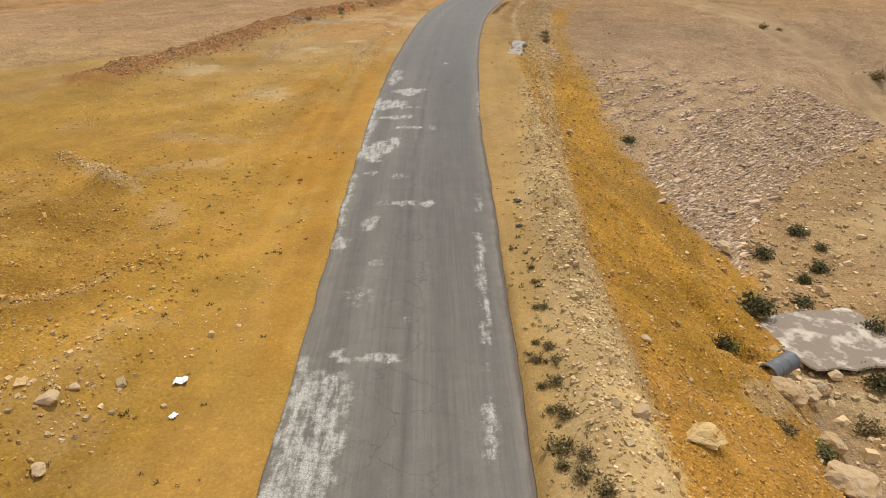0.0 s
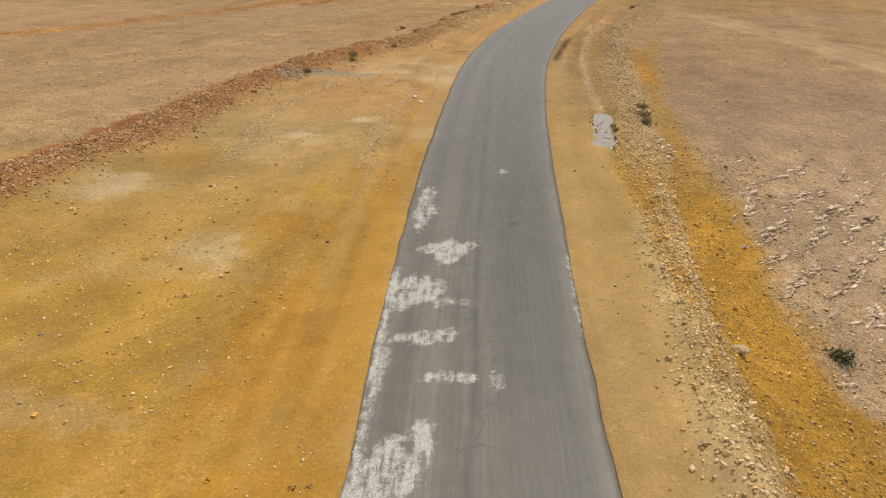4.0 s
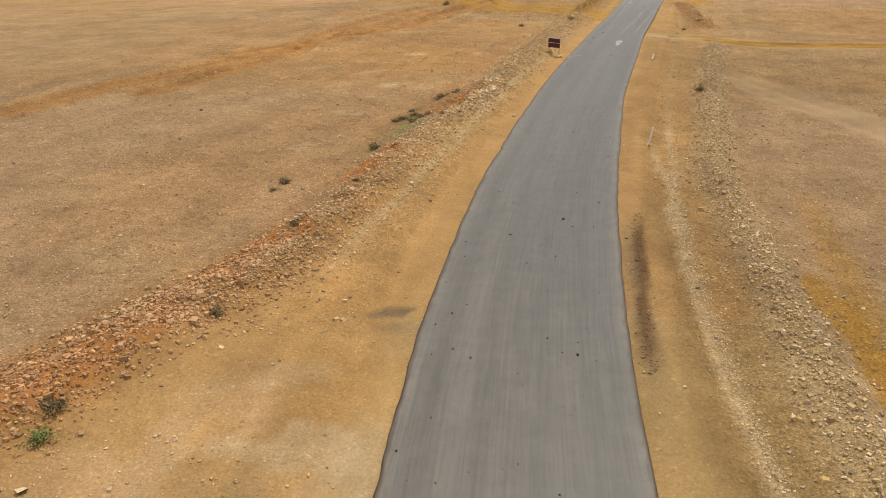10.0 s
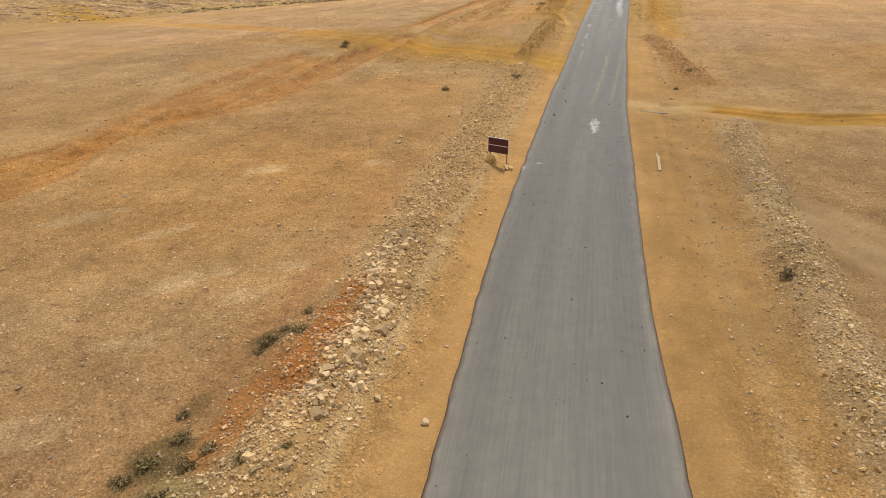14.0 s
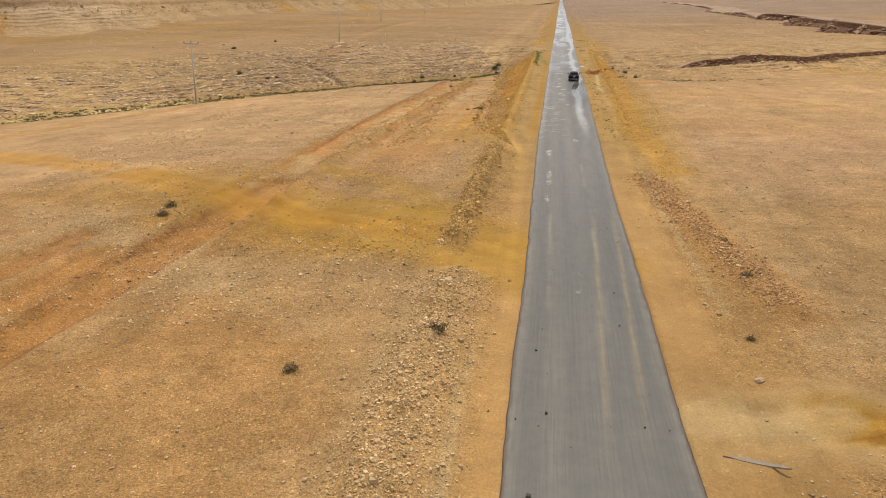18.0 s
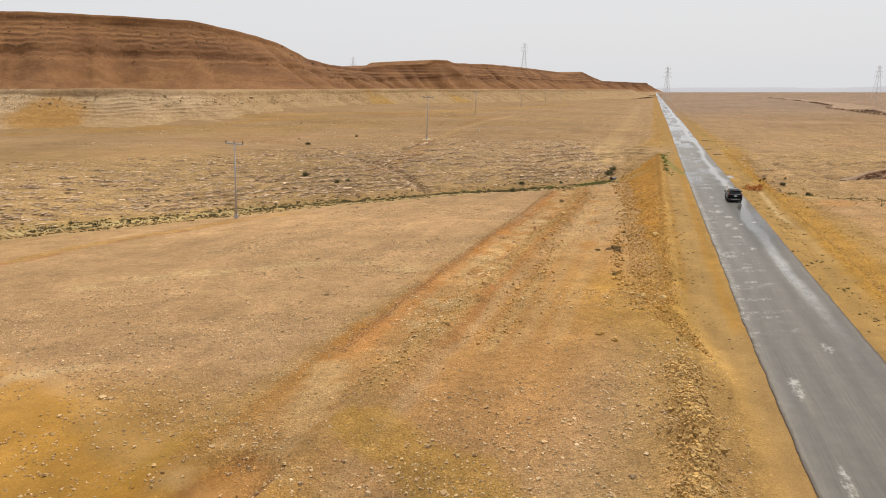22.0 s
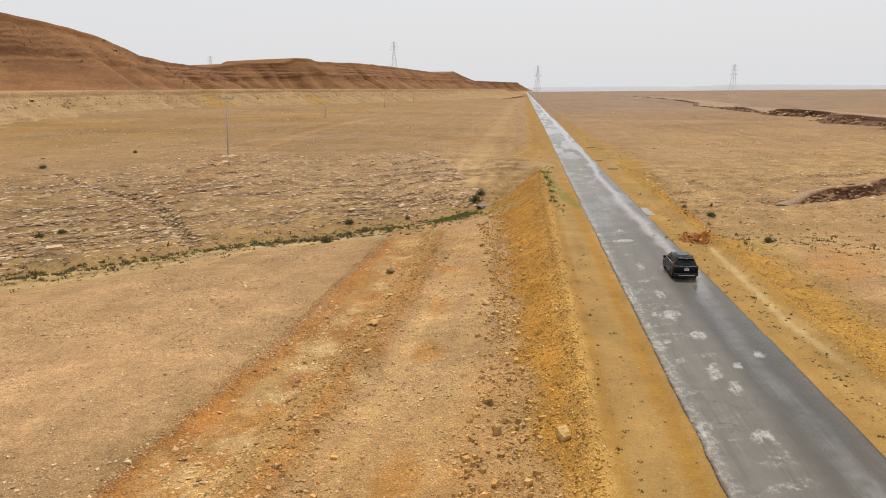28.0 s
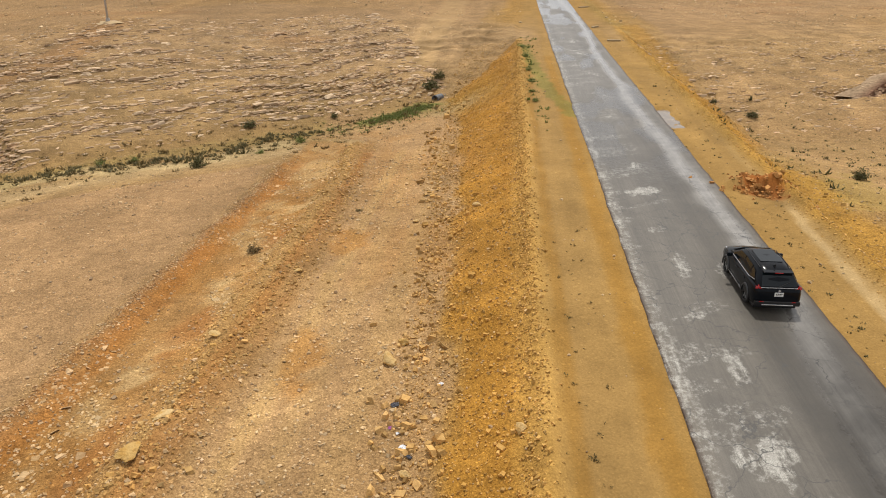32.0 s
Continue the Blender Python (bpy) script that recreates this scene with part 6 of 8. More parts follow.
def keep(x, y, p):
    m = (rng.uniform(0, 1, len(x)) < p) & (np.abs(road_d(x, y)) > 3.7)
    return x[m], y[m]


# gravel over the plain
n = 150000
y = rng.uniform(0, 330, n)
d = rng.choice([-1, 1], n) * (3.8 + 44 * rng.uniform(0, 1, n) ** 1.35)
x = XC(y) + d / COS(y)
off = np.abs(d) - np.where(d < 0, SL(y), SR(y))
prob = np.where(off < 0.3, 0.06, 0.9) * (0.25 + 1.1 * fbm(x, y, 7, 3, 300))
prob = np.where((d < 0) & (y < 86) & (x > np.interp(y, [0, 40, 52, 60, 72, 80, 95], [-60, -60, -34, -19, -17, -15, -8])), prob * np.where((y < 32) & (d < -8), 0.22, 0.08), prob)
for line, w in ((TRACK_LEFT, 4), (TRACK_RIGHT, 3), (TRACK_WADI, 3)):
    prob = prob * np.where(polydist(x, y, line)[0] < w, 0.15, 1)
gx_, gy_ = keep(x, y, prob)
h = len(gx_) // 2
stones("plain_gravel", gx_[:h], gy_[:h], 0.062, T_GREY, "grey tan gravel strewn over the desert plain", 0.6, 0.25)
stones("pale_gravel", gx_[h:], gy_[h:], 0.055, T_PALE, "pale limestone gravel strewn over the desert plain", 0.6, 0.25)

# windrows
x, y = along(ROW_LEFT[:7], 12000, 1.1)
stones("red_windrow_stones", *keep(x, y, 1.0), 0.075, T_RED, "red brown stones heaped in a long windrow")
x, y = along(ROW_LEFT[5:], 15000, 1.0)
stones("pale_windrow_stones", *keep(x, y, 1.0), 0.072, T_PALE, "pale broken stones heaped in a long windrow", blend=0.4)
x, y = along(ROW_LEFT_FAR, 5500, 0.5)
stones("short_windrow_stones", *keep(x, y, 1.0), 0.085, T_OCHRE, "ochre stones heaped beside the road")
x, y = along(ROW_RIGHT, 11000, 0.6)
stones("verge_windrow_stones", *keep(x, y, 1.0), 0.065, T_PALE, "pale stones in a row along the verge")
x, y = along(ROW_RIGHT, 3500, 0.8)
stones("verge_ochre_stones", *keep(x, y, 1.0), 0.075, T_OCHRE, "ochre stones in a row along the verge")
x, y = along(ROW_RIGHT_FAR, 3600, 0.8)
stones("verge_red_stones", *keep(x, y, 1.0), 0.075, T_RED, "red brown stones in a row along the verge")
x, y = along(STRIP_MID[1:], 5200, 0.95)
stones("strip_stones", *keep(x, y, 1.0), 0.08, T_OCHRE, "ochre flat stones along a scraped strip", 0.45)
x, y = along(STRIP_EDGE[1:], 2600, 0.45)
stones("strip_edge_stones", *keep(x, y, 1.0), 0.06, T_PALE, "small pale stones along the edge of a scraped strip", 0.5)

# clods on the embankments
y = rng.uniform(203, 335, 15000)
d = -(SL(y) + 0.1 + 6.0 * rng.uniform(0, 1, len(y)) ** 0.75 * np.interp(y, [203, 212, 225, 260, 310], [0.05, 0.3, 0.55, 0.8, 1.25]))
x = XC(y) + d / COS(y)
stones("embankment_clods", x, y, 0.062, T_CLOD, "ochre clods and stones on the embankment side", 0.75)
y = rng.uniform(212, 325, 700)
d = -(SL(y) + np.interp(y, [203, 225, 260, 310], [1.8, 2.6, 4.2, 6.8]) + rng.normal(0, 0.9, len(y)))
stones("embankment_foot_stones", XC(y) + d / COS(y), y, 0.15, T_CLOD, "larger ochre stones along the embankment foot", 0.75)
y = rng.uniform(4, 62, 7500)
d = SR(y) + 0.2 + 8.5 * rng.uniform(0, 1, len(y))
stones("slope_stones", XC(y) + d / COS(y), y, 0.055, T_OCHRE, "small ochre stones on the embankment side", 0.7)
y = rng.uniform(212, 332, 6500)
d = -(7.75 + rng.normal(0, 0.33, len(y)))
stones("crest_clods", XC(y) + d / COS(y), y, 0.055, T_CLOD, "small ochre clods along the embankment crest", 0.8, blend=0.6)
y = rng.uniform(205, 330, 3000)
d = SR(y) + 0.2 + 5 * rng.uniform(0, 1, len(y))
stones("far_slope_stones", XC(y) + d / COS(y), y, 0.07, T_OCHRE, "ochre stones on the lower embankment side", 0.7)
y = rng.uniform(5, 34, 2600)
x = rng.uniform(-24, -8, len(y))
stones("rubble", x, y, 0.06, T_CLOD, "ochre rubble on a rough mound", 0.7)


y = rng.uniform(78, 176, 300)
d = rng.uniform(-3.0, 3.2, len(y))
stones("road_pebbles", XC(y) + d / COS(y), y, 0.035, ((0.03, 0.028, 0.025), (0.10, 0.08, 0.06)), "small dark pebbles strewn over the asphalt", blend=1.0, z=ZR(y) + 0.022)


# ledges of layered rock
def ledges(name, x, y, size, turn, label, steep=0.36, loose=0.10, tint=T_LEDGE):
    e = 0.35
    gx2, gy2 = (land(x + e, y) - land(x - e, y)) / (2 * e), (land(x, y + e) - land(x, y - e)) / (2 * e)
    m = ((np.hypot(gx2, gy2) > steep) | (rng.uniform(0, 1, len(x)) < loose)) & (np.abs(road_d(x, y)) > 7.5) & (H(x, y) - NAT(x, y) < 0.1) & ((y > 60) | (x > np.interp(y, SPILL_Y, SPILL_X) + rng.normal(0.3, 0.5, len(x))))
    x, y, t = x[m], y[m], turn[m]
    stones(name, x, y, size, tint, label, 0.34, 0.3, t, 2.3, 0.36, 0.10, 0.75)


x = rng.uniform(-75, 62, 90000)
q = rng.uniform(3, 52, len(x)) ** 1.0
y = np.interp(x, BX, BY) + q
bed_turn = np.arctan2(np.interp(x + 2, BX, BY) - np.interp(x - 2, BX, BY), 4.0)
ledges("wadi_ledges", x, y, 0.20, bed_turn, "layered pale limestone ledges on the wadi side", 0.30, 0.07)
x = rng.uniform(78, 160, 24000)
y = np.interp(x, BX, BY) + rng.uniform(3, 36, len(x))
ledges("wadi_ledges_beyond_road", x, y, 0.15, np.zeros(len(x)), "layered limestone ledges on the wadi side")
x, y = rng.uniform(9, 48, 46000), rng.uniform(24, 72, 46000)
r, s, a = polydist(x, y, W1)
m = (s > 0) & (r > 2.4) & (r < 24) & (y < 62)
ledges("slope_ledges", x[m], y[m], 0.115, np.full(m.sum(), 0.65), "layered grey pink limestone slabs on a natural slope", 0.36, 0.03, T_SLOPE)
x, y = along(W1[1:7], 1500, 3.0)
m = road_d(x, y) > 12
stones("stream_bed_stones", x[m], y[m], 0.17, T_PALE, "pale stones in the stream bed", 0.6)


# blocks broken from the scarps
for name, at_, count, size, lo, hi, label in (("scarp_blocks", ridge_at, 2600, 0.5, 0.0, 0.35, "brown blocks scattered over the ridge side"), ("terrace_blocks", bench_at, 3600, 0.34, 0.0, 0.14, "pale blocks broken from the terrace rim")):
    hx, hy, hz, ha = (v.ravel() for v in at_)
    pick = np.flatnonzero((ha > lo) & (ha < hi) & (hy < 1100))
    pick = rng.choice(pick, count)
    stones(name, hx[pick] + rng.normal(0, 1.0, count), hy[pick] + rng.normal(0, 0.6, count), size, ((0.20, 0.10, 0.05), (0.36, 0.21, 0.11)) if name == "scarp_blocks" else T_PALE, label, 0.7, 0.3, blend=0.75, z=hz[pick] - 0.1)

# clods and slabs pushed into ridges
x, y = along([(20.4, 207), (25.2, 220.6), (29.2, 233.7), (33.2, 249.3), (36.2, 256.6), (39.0, 263), (44.0, 276.5), (47.5, 291)], 1900, 0.8)
stones("strip_ridge_clods", x - 0.9, y, 0.095, T_CLOD, "ochre clods pushed into a ridge along the strip", 0.6, 0.25, blend=0.45)
y = rng.uniform(214, 300, 520)
d = -np.interp(y, [212, 218, 223, 237, 250, 262, 275, 300], [9.6, 10.6, 11.6, 12.4, 12.2, 12.3, 12.9, 15.8]) + rng.normal(0, 0.35, len(y))
stones("toe_rocks", XC(y) + d / COS(y), y, 0.14, T_CLOD, "rounded ochre rocks along the embankment toe", 0.8, 0.2, blend=0.65)
x, y = rng.normal(-9.6, 1.0, 160), rng.normal(15.4, 2.4, 160)
stones("mound_rubble", x, y, 0.085, T_PALE, "pale broken stones on the ochre mound", 0.6, 0.25, blend=0.55)
x, y = along([(-14.5, 17.0), (-12.6, 18.6), (-11.2, 20.6), (-9.6, 22.6)], 420, 0.3)
stones("mound_crest_stones", x, y, 0.065, T_CLOD, "ochre stones along a low earth crest", 0.6, 0.25, blend=0.5)
x, y = along([(-19, 33.6), (-16.4, 31.2), (-14.0, 29.2)], 300, 0.35)
stones("fill_crest_stones", x, y, 0.065, T_PALE, "pale stones along a low earth ridge", 0.6, 0.25, blend=0.45)
y = rng.uniform(84.5, 97.5, 420)
x = XC(y) + (np.interp(y, [84, 91, 97], [4.25, 4.6, 4.75]) + rng.normal(0, 0.20, len(y))) / COS(y)
stones("tar_rubble", x, y, 0.045, ((0.07, 0.042, 0.026), (0.26, 0.17, 0.10)), "dark broken asphalt rubble beside the road", 0.4, 0.3, blend=0.45)
x, y = rng.normal(67.6, 1.0, 130), rng.normal(270.9, 0.9, 130)
stones("pit_clods", x, y, 0.15, ((0.40, 0.17, 0.05), (0.52, 0.27, 0.09)), "orange clods round a small pit", 0.75, 0.2, blend=0.9)
x, y = along([(1.3, 115.7), (2.6, 118.9), (3.2, 123.7), (4.2, 128)], 420, 0.45)
stones("windrow_blocks", x, y, 0.15, T_PALE, "pale broken blocks on the windrow crest", 0.6, 0.25, blend=0.6)

# gravel and clods on the filled ground
LINE_A = [(-6.9, 56), (-6.8, 61.7), (-6.5, 65.5), (-6.1, 68.4), (-5.6, 73)]
LINE_B = [(-14.0, 56), (-13.7, 59.7), (-13.9, 62.8), (-13.4, 65.3), (-12.8, 68.2), (-12.1, 71.5), (-11.0, 76)]
x, y = along(LINE_A, 900, 0.28)
stones("fill_gravel_line", x, y, 0.045, T_PALE, "pale gravel in a line over packed earth", blend=0.8)
x, y = along(LINE_B, 2600, 0.35)
stones("fill_gravel_edge", x, y, 0.04, T_PALE, "pale gravel along the edge of packed earth", blend=0.75)
for name, size, tint, count, seed, cut, label in (("fill_pebbles", 0.04, T_PALE, 9000, 305, 0.56, "small pale pebbles on packed ochre earth"), ("fill_clods", 0.05, T_CLOD, 5000, 306, 0.50, "small ochre clods on packed earth")):
    y = rng.uniform(14, 82, count)
    x = XC(y) - rng.uniform(4.2, 22, count) / COS(y)
    m = fbm(x, y, 5, 3, seed) > cut
    stones(name, x[m], y[m], size, tint, label, blend=0.8)
x, y = rng.normal(-12.5, 3.2, 45), rng.normal(49.5, 2.2, 45)
stones("dark_clods", x, y, 0.05, ((0.07, 0.055, 0.03), (0.14, 0.10, 0.06)), "dark clods on packed ochre earth", blend=0.9)
x, y = rng.normal(6.6, 0.35, 70), rng.uniform(60.5, 68, 70)
stones("puddle_stones", x, y, 0.07, T_GREY, "dusty stones lying in a puddle", 0.9, 0.0)
y = rng.uniform(62, 112, 5200)
x = XC(y) + rng.normal(6.9, 0.22, len(y)) / COS(y)
m = fbm(x, y, 2.5, 3, 307) > 0.48
stones("verge_gravel_line", x[m], y[m], 0.03, T_PALE, "pale gravel in a thin line on the verge", blend=0.7)

# broken stone patches on the plain before the wadi
n = 60000
y = rng.uniform(165, 292, n)
x = XC(y) - (7 + 46 * rng.uniform(0, 1, n) ** 1.2) / COS(y)
m = (fbm(x, y, 6, 4, 308) > 0.5) & (y < np.interp(x, BX, BY) - 5) & (H(x, y) - NAT(x, y) < 0.1)
stones("plain_broken_stones", x[m], y[m], 0.075, T_PALE, "pale broken stones in patches over the plain", 0.5, 0.25, blend=0.45)

y = rng.uniform(206, 292, 5200)
x = XC(y) + (np.interp(y, [200, 236, 262, 292], [-26.4, -26.1, -25.6, -26.2]) + rng.normal(-0.15, 0.22, len(y))) / COS(y)
stones("strip_rim_crumbs", x, y, 0.05, T_RED, "red brown crumbs along the rim of the scraped strip", 0.6, 0.25, blend=0.5)
y = rng.uniform(206, 292, 4200)
x = XC(y) + rng.uniform(-25.4, -21.2, len(y)) / COS(y)
m = fbm(x, y, 2.2, 3, 312) > 0.50
stones("strip_crust", x[m], y[m], 0.11, T_PALE, "flat pale crust flakes on scraped clay", 0.22, 0.35, blend=0.45)
y = rng.uniform(203, 335, 7000)
x = XC(y) + (SR(y) + rng.normal(0.2, 0.5, len(y))) / COS(y)
stones("far_verge_clods", x, y, 0.05, T_CLOD, "ochre clods along the verge berm", blend=0.8)

# sparse stones over the country beyond the wadi
n = 9000
y = 335 + 330 * rng.uniform(0, 1, n) ** 1.5
x = XC(y) + rng.uniform(-150, 130, n) / COS(y)
m = (fbm(x, y * 1.6, 18, 4, 309) > 0.5) & (np.abs(road_d(x, y)) > 7) & (land(x, y) > NAT(x, y) - 0.8)
stones("far_plain_stones", x[m], y[m], 0.2, T_PALE, "broken stones in patches over the far plain", 0.5, 0.3, blend=0.7)

# ---- the black car ----
def panel(pts, thick, bevel=0.0):
    """a flat or bent plate from corner points, given thickness along its normal"""
    bm = bmesh.new()
    vs = [bm.verts.new(p) for p in pts]
    f = bm.faces.new(vs)
    f.normal_update()
    n = f.normal.copy()
    out = bmesh.ops.extrude_face_region(bm, geom=[f])
    for v in out["geom"]:
        if isinstance(v, bmesh.types.BMVert):
            v.co -= n * thick
    if bevel:
        bmesh.ops.bevel(bm, geom=bm.edges[:], offset=bevel, segments=2, affect="EDGES", profile=0.6)
    return bm


def loft(rings, close_ends=True):
    bm = bmesh.new()
    rows = [[bm.verts.new(p) for p in r] for r in rings]
    k = len(rings[0])
    for a, b in zip(rows[:-1], rows[1:]):
        for i in range(k):
            bm.faces.new((a[i], a[(i + 1) % k], b[(i + 1) % k], b[i]))
    if close_ends:
        bm.faces.new(rows[0])
        bm.faces.new(rows[-1])
    return bm


def mirror_ring(half, y):
    """a closed ring from half a cross-section (x, z), bottom middle to top middle"""
    right = [(x, y, z) for x, z in half]
    left = [(-x, y, z) for x, z in half[-2:0:-1]]
    return right + left


def car_body():
    def sec(y, w, lo, hi, wt, crown):
        return mirror_ring([(0, lo), (w * 0.86, lo), (w * 0.965, lo + 0.08), (w, lo + 0.28), (w * 0.995, (lo + hi) / 2 + 0.08), (w * 0.97, hi - 0.10), (wt, hi), (wt * 0.6, hi + crown * 0.7), (0, hi + crown)], y)
    rows = [sec(-2.30, 0.72, 0.40, 0.93, 0.66, 0.0), sec(-2.27, 0.80, 0.34, 1.00, 0.73, 0.0), sec(-2.15, 0.88, 0.29, 1.06, 0.80, 0.01), sec(-1.75, 0.915, 0.25, 1.08, 0.84, 0.01), sec(-1.0, 0.925, 0.23, 1.06, 0.86, 0.01), sec(0.0, 0.925, 0.23, 1.03, 0.86, 0.01), sec(0.9, 0.92, 0.23, 1.02, 0.85, 0.02), sec(1.35, 0.915, 0.24, 1.00, 0.82, 0.04), sec(1.8, 0.895, 0.27, 0.95, 0.77, 0.05), sec(2.12, 0.84, 0.32, 0.87, 0.68, 0.05), sec(2.27, 0.72, 0.38, 0.76, 0.56, 0.03)]
    return loft(rows)


def car_cabin():
    def sec(y, wb, zb, wr, zr):
        return mirror_ring([(0, zb), (wb, zb), (wb - (wb - wr) * 0.3, zb + (zr - zb) * 0.45), (wr + 0.03, zr - 0.10), (wr - 0.05, zr - 0.015), (wr * 0.55, zr + 0.012), (0, zr + 0.02)], y)
    return loft([sec(-2.20, 0.78, 1.02, 0.72, 1.10), sec(-2.00, 0.80, 1.02, 0.65, 1.33), sec(-1.72, 0.82, 1.02, 0.59, 1.55), sec(-1.2, 0.845, 1.02, 0.60, 1.61), sec(-0.4, 0.855, 1.01, 0.605, 1.63), sec(0.25, 0.855, 1.0, 0.59, 1.59), sec(0.55, 0.85, 1.0, 0.60, 1.50), sec(1.05, 0.82, 1.0, 0.66, 1.24), sec(1.40, 0.78, 0.99, 0.70, 1.05)])


def wheel(car, x, y):
    side = 1 if x > 0 else -1
    bm = bmesh.new()
    rings = []
    for r, dx in ((0.23, 0.10), (0.31, 0.11), (0.345, 0.085), (0.35, 0.0), (0.345, -0.085), (0.31, -0.11), (0.23, -0.10)):
        rings.append([(dx, r * math.cos(a), r * math.sin(a)) for a in np.linspace(0, 2 * np.pi, 28, endpoint=False)])
    bm.free()
    tyre = part("wheel", loft(rings, False), M_RUBBER, car, smooth=True, m=pose(x, y, 0.35))
    part("rim", tube(0.232, 0.232, (-0.03, 0, 0), (0.03, 0, 0), 24), M_TRIM, tyre, m=pose(0.03 * side, 0, 0))
    for k in range(5):
        a = k * 72
        part("spoke", box(0.03, 0.075, 0.21, 0, 0, 0.12, 0.008), M_RIM, tyre, m=pose(0.075 * side, 0, 0, a))
    part("hub_cap", tube(0.05, 0.045, (-0.02, 0, 0), (0.02, 0, 0), 12), M_RIM, tyre, m=pose(0.085 * side, 0, 0))


def side_x(z, y=0.0):
    """half width of the cabin side at a height"""
    return 0.853 - (z - 1.02) * 0.385


def build_car(x, y, z, rz):
    car = thing("car", x, y, z, "black sport utility car with tinted windows on the road", "car", rz=rz)
    body = part("body", car_body(), M_BLACK_PAINT, car, smooth=True)
    cabin = part("cabin", car_cabin(), M_BLACK_PAINT, car, smooth=True)
    part("underbody", box(1.6, 4.2, 0.16, 0, 0, 0.24, 0.03), M_TRIM, car)
    for wx in (-0.80, 0.80):
        for wy in (-1.33, 1.34):
            wheel(car, wx, wy)
            ring = []
            for r, o in ((0.36, 0.0), (0.36, 0.03), (0.43, 0.035), (0.45, 0.0)):
                ring.append([(o, r * math.cos(a), r * math.sin(a)) for a in np.linspace(-0.25, math.pi + 0.25, 18)])
            bm = bmesh.new()
            rows = [[bm.verts.new(p) for p in r] for r in ring]
            for a, b in zip(rows[:-1], rows[1:]):
                for i in range(17):
                    bm.faces.new((a[i], a[i + 1], b[i + 1], b[i]))
            part("wheel_arch", bm, M_TRIM, car, m=pose(0.915 if wx > 0 else -0.915, wy, 0.35) @ Matrix.Diagonal((1 if wx > 0 else -1, 1, 1, 1)))
    # glass
    part("rear_window", panel([(-0.66, -2.215, 1.13), (0.66, -2.215, 1.13), (0.56, -1.80, 1.53), (-0.56, -1.80, 1.53)], 0.02), M_GLASS, car, "dark tinted rear window")
    part("windscreen", panel([(0.68, 1.40, 1.07), (-0.68, 1.40, 1.07), (-0.57, 0.58, 1.52), (0.57, 0.58, 1.52)], 0.02), M_GLASS, car)
    part("sunroof", panel([(-0.42, -1.05, 1.652), (0.42, -1.05, 1.652), (0.42, 0.12, 1.642), (-0.42, 0.12, 1.642)], 0.02), M_GLASS, car, "glossy glass sunroof panel")
    for s in (-1, 1):
        def sidepane(name, corners):
            pts = [(s * (side_x(pz) + 0.012), py, pz) for py, pz in corners]
            part(name, panel(pts if s > 0 else pts[::-1], 0.012), M_GLASS, car)
        sidepane("side_window", [(-0.22, 1.10), (0.92, 1.09), (0.38, 1.46), (-0.22, 1.50)])
        sidepane("side_window", [(-1.12, 1.12), (-0.30, 1.10), (-0.30, 1.50), (-1.08, 1.49)])
        sidepane("quarter_window", [(-1.72, 1.20), (-1.20, 1.13), (-1.16, 1.48), (-1.45, 1.42)])
        part("window_trim", tube(0.013, 0.013, (s * 0.845, 0.98, 1.075), (s * 0.835, -1.25, 1.105), 6), M_CHROME, car, "bright chrome window line")
        part("window_trim", tube(0.012, 0.012, (s * 0.835, -1.25, 1.105), (s * 0.80, -1.78, 1.21), 6), M_CHROME, car)
        part("roof_rail", tube(0.012, 0.012, (s * 0.57, -1.50, 1.60), (s * 0.565, 0.15, 1.61), 6), M_TRIM, car)
        part("sill_strip", box(0.02, 1.75, 0.035, s * 0.93, 0, 0.36, 0.008), M_CHROME, car)
        for hy in (0.02, -0.95):
            part("door_handle", box(0.03, 0.20, 0.035, s * 0.925, hy, 0.90, 0.01), M_BLACK_PAINT, car)
        mir = part("wing_mirror", box(0.24, 0.13, 0.17, s * 1.01, 0.78, 1.10, 0.04), M_BLACK_PAINT, car, smooth=True)
        part("mirror_glass", box(0.18, 0.01, 0.12, s * 1.01, 0.712, 1.10), M_GLASS, mir)
        part("tail_lamp", panel([(s * 0.62, -2.235, 1.01), (s * 0.86, -2.19, 1.01), (s * 0.85, -2.15, 1.11), (s * 0.70, -2.20, 1.10)][::s], 0.05), M_RED, car, "red tail lamp")
        part("tail_lamp_stem", panel([(s * 0.74, -2.20, 1.11), (s * 0.79, -2.18, 1.11), (s * 0.765, -2.14, 1.16), (s * 0.74, -2.145, 1.16)][::s], 0.03), M_RED, car)
        part("reflector", box(0.16, 0.03, 0.04, s * 0.60, -2.31, 0.52, 0.008), M_RED, car)
        part("head_lamp", box(0.30, 0.18, 0.12, s * 0.62, 2.10, 0.78, 0.03), M_CHROME, car)
    part("spoiler", box(1.10, 0.26, 0.04, 0, -1.80, 1.565, 0.015), M_BLACK_PAINT, car)
    part("brake_lamp", box(0.30, 0.02, 0.03, 0, -1.935, 1.565, 0.005), M_RED, car, "narrow red high brake lamp")
    part("antenna_fin", panel([(0, -1.52, 1.61), (0, -1.28, 1.62), (0, -1.40, 1.66), (0, -1.50, 1.73)], 0.03), M_TRIM, car)
    part("chrome_strip", box(1.36, 0.025, 0.032, 0, -2.225, 1.075, 0.008), M_CHROME, car, "chrome strip below the rear window")
    part("emblem", tube(0.05, 0.05, (0, -2.315, 0.985), (0, -2.27, 0.985), 12), M_CHROME, car)
    part("bumper", box(1.70, 0.10, 0.20, 0, -2.275, 0.45, 0.04), M_TRIM, car)
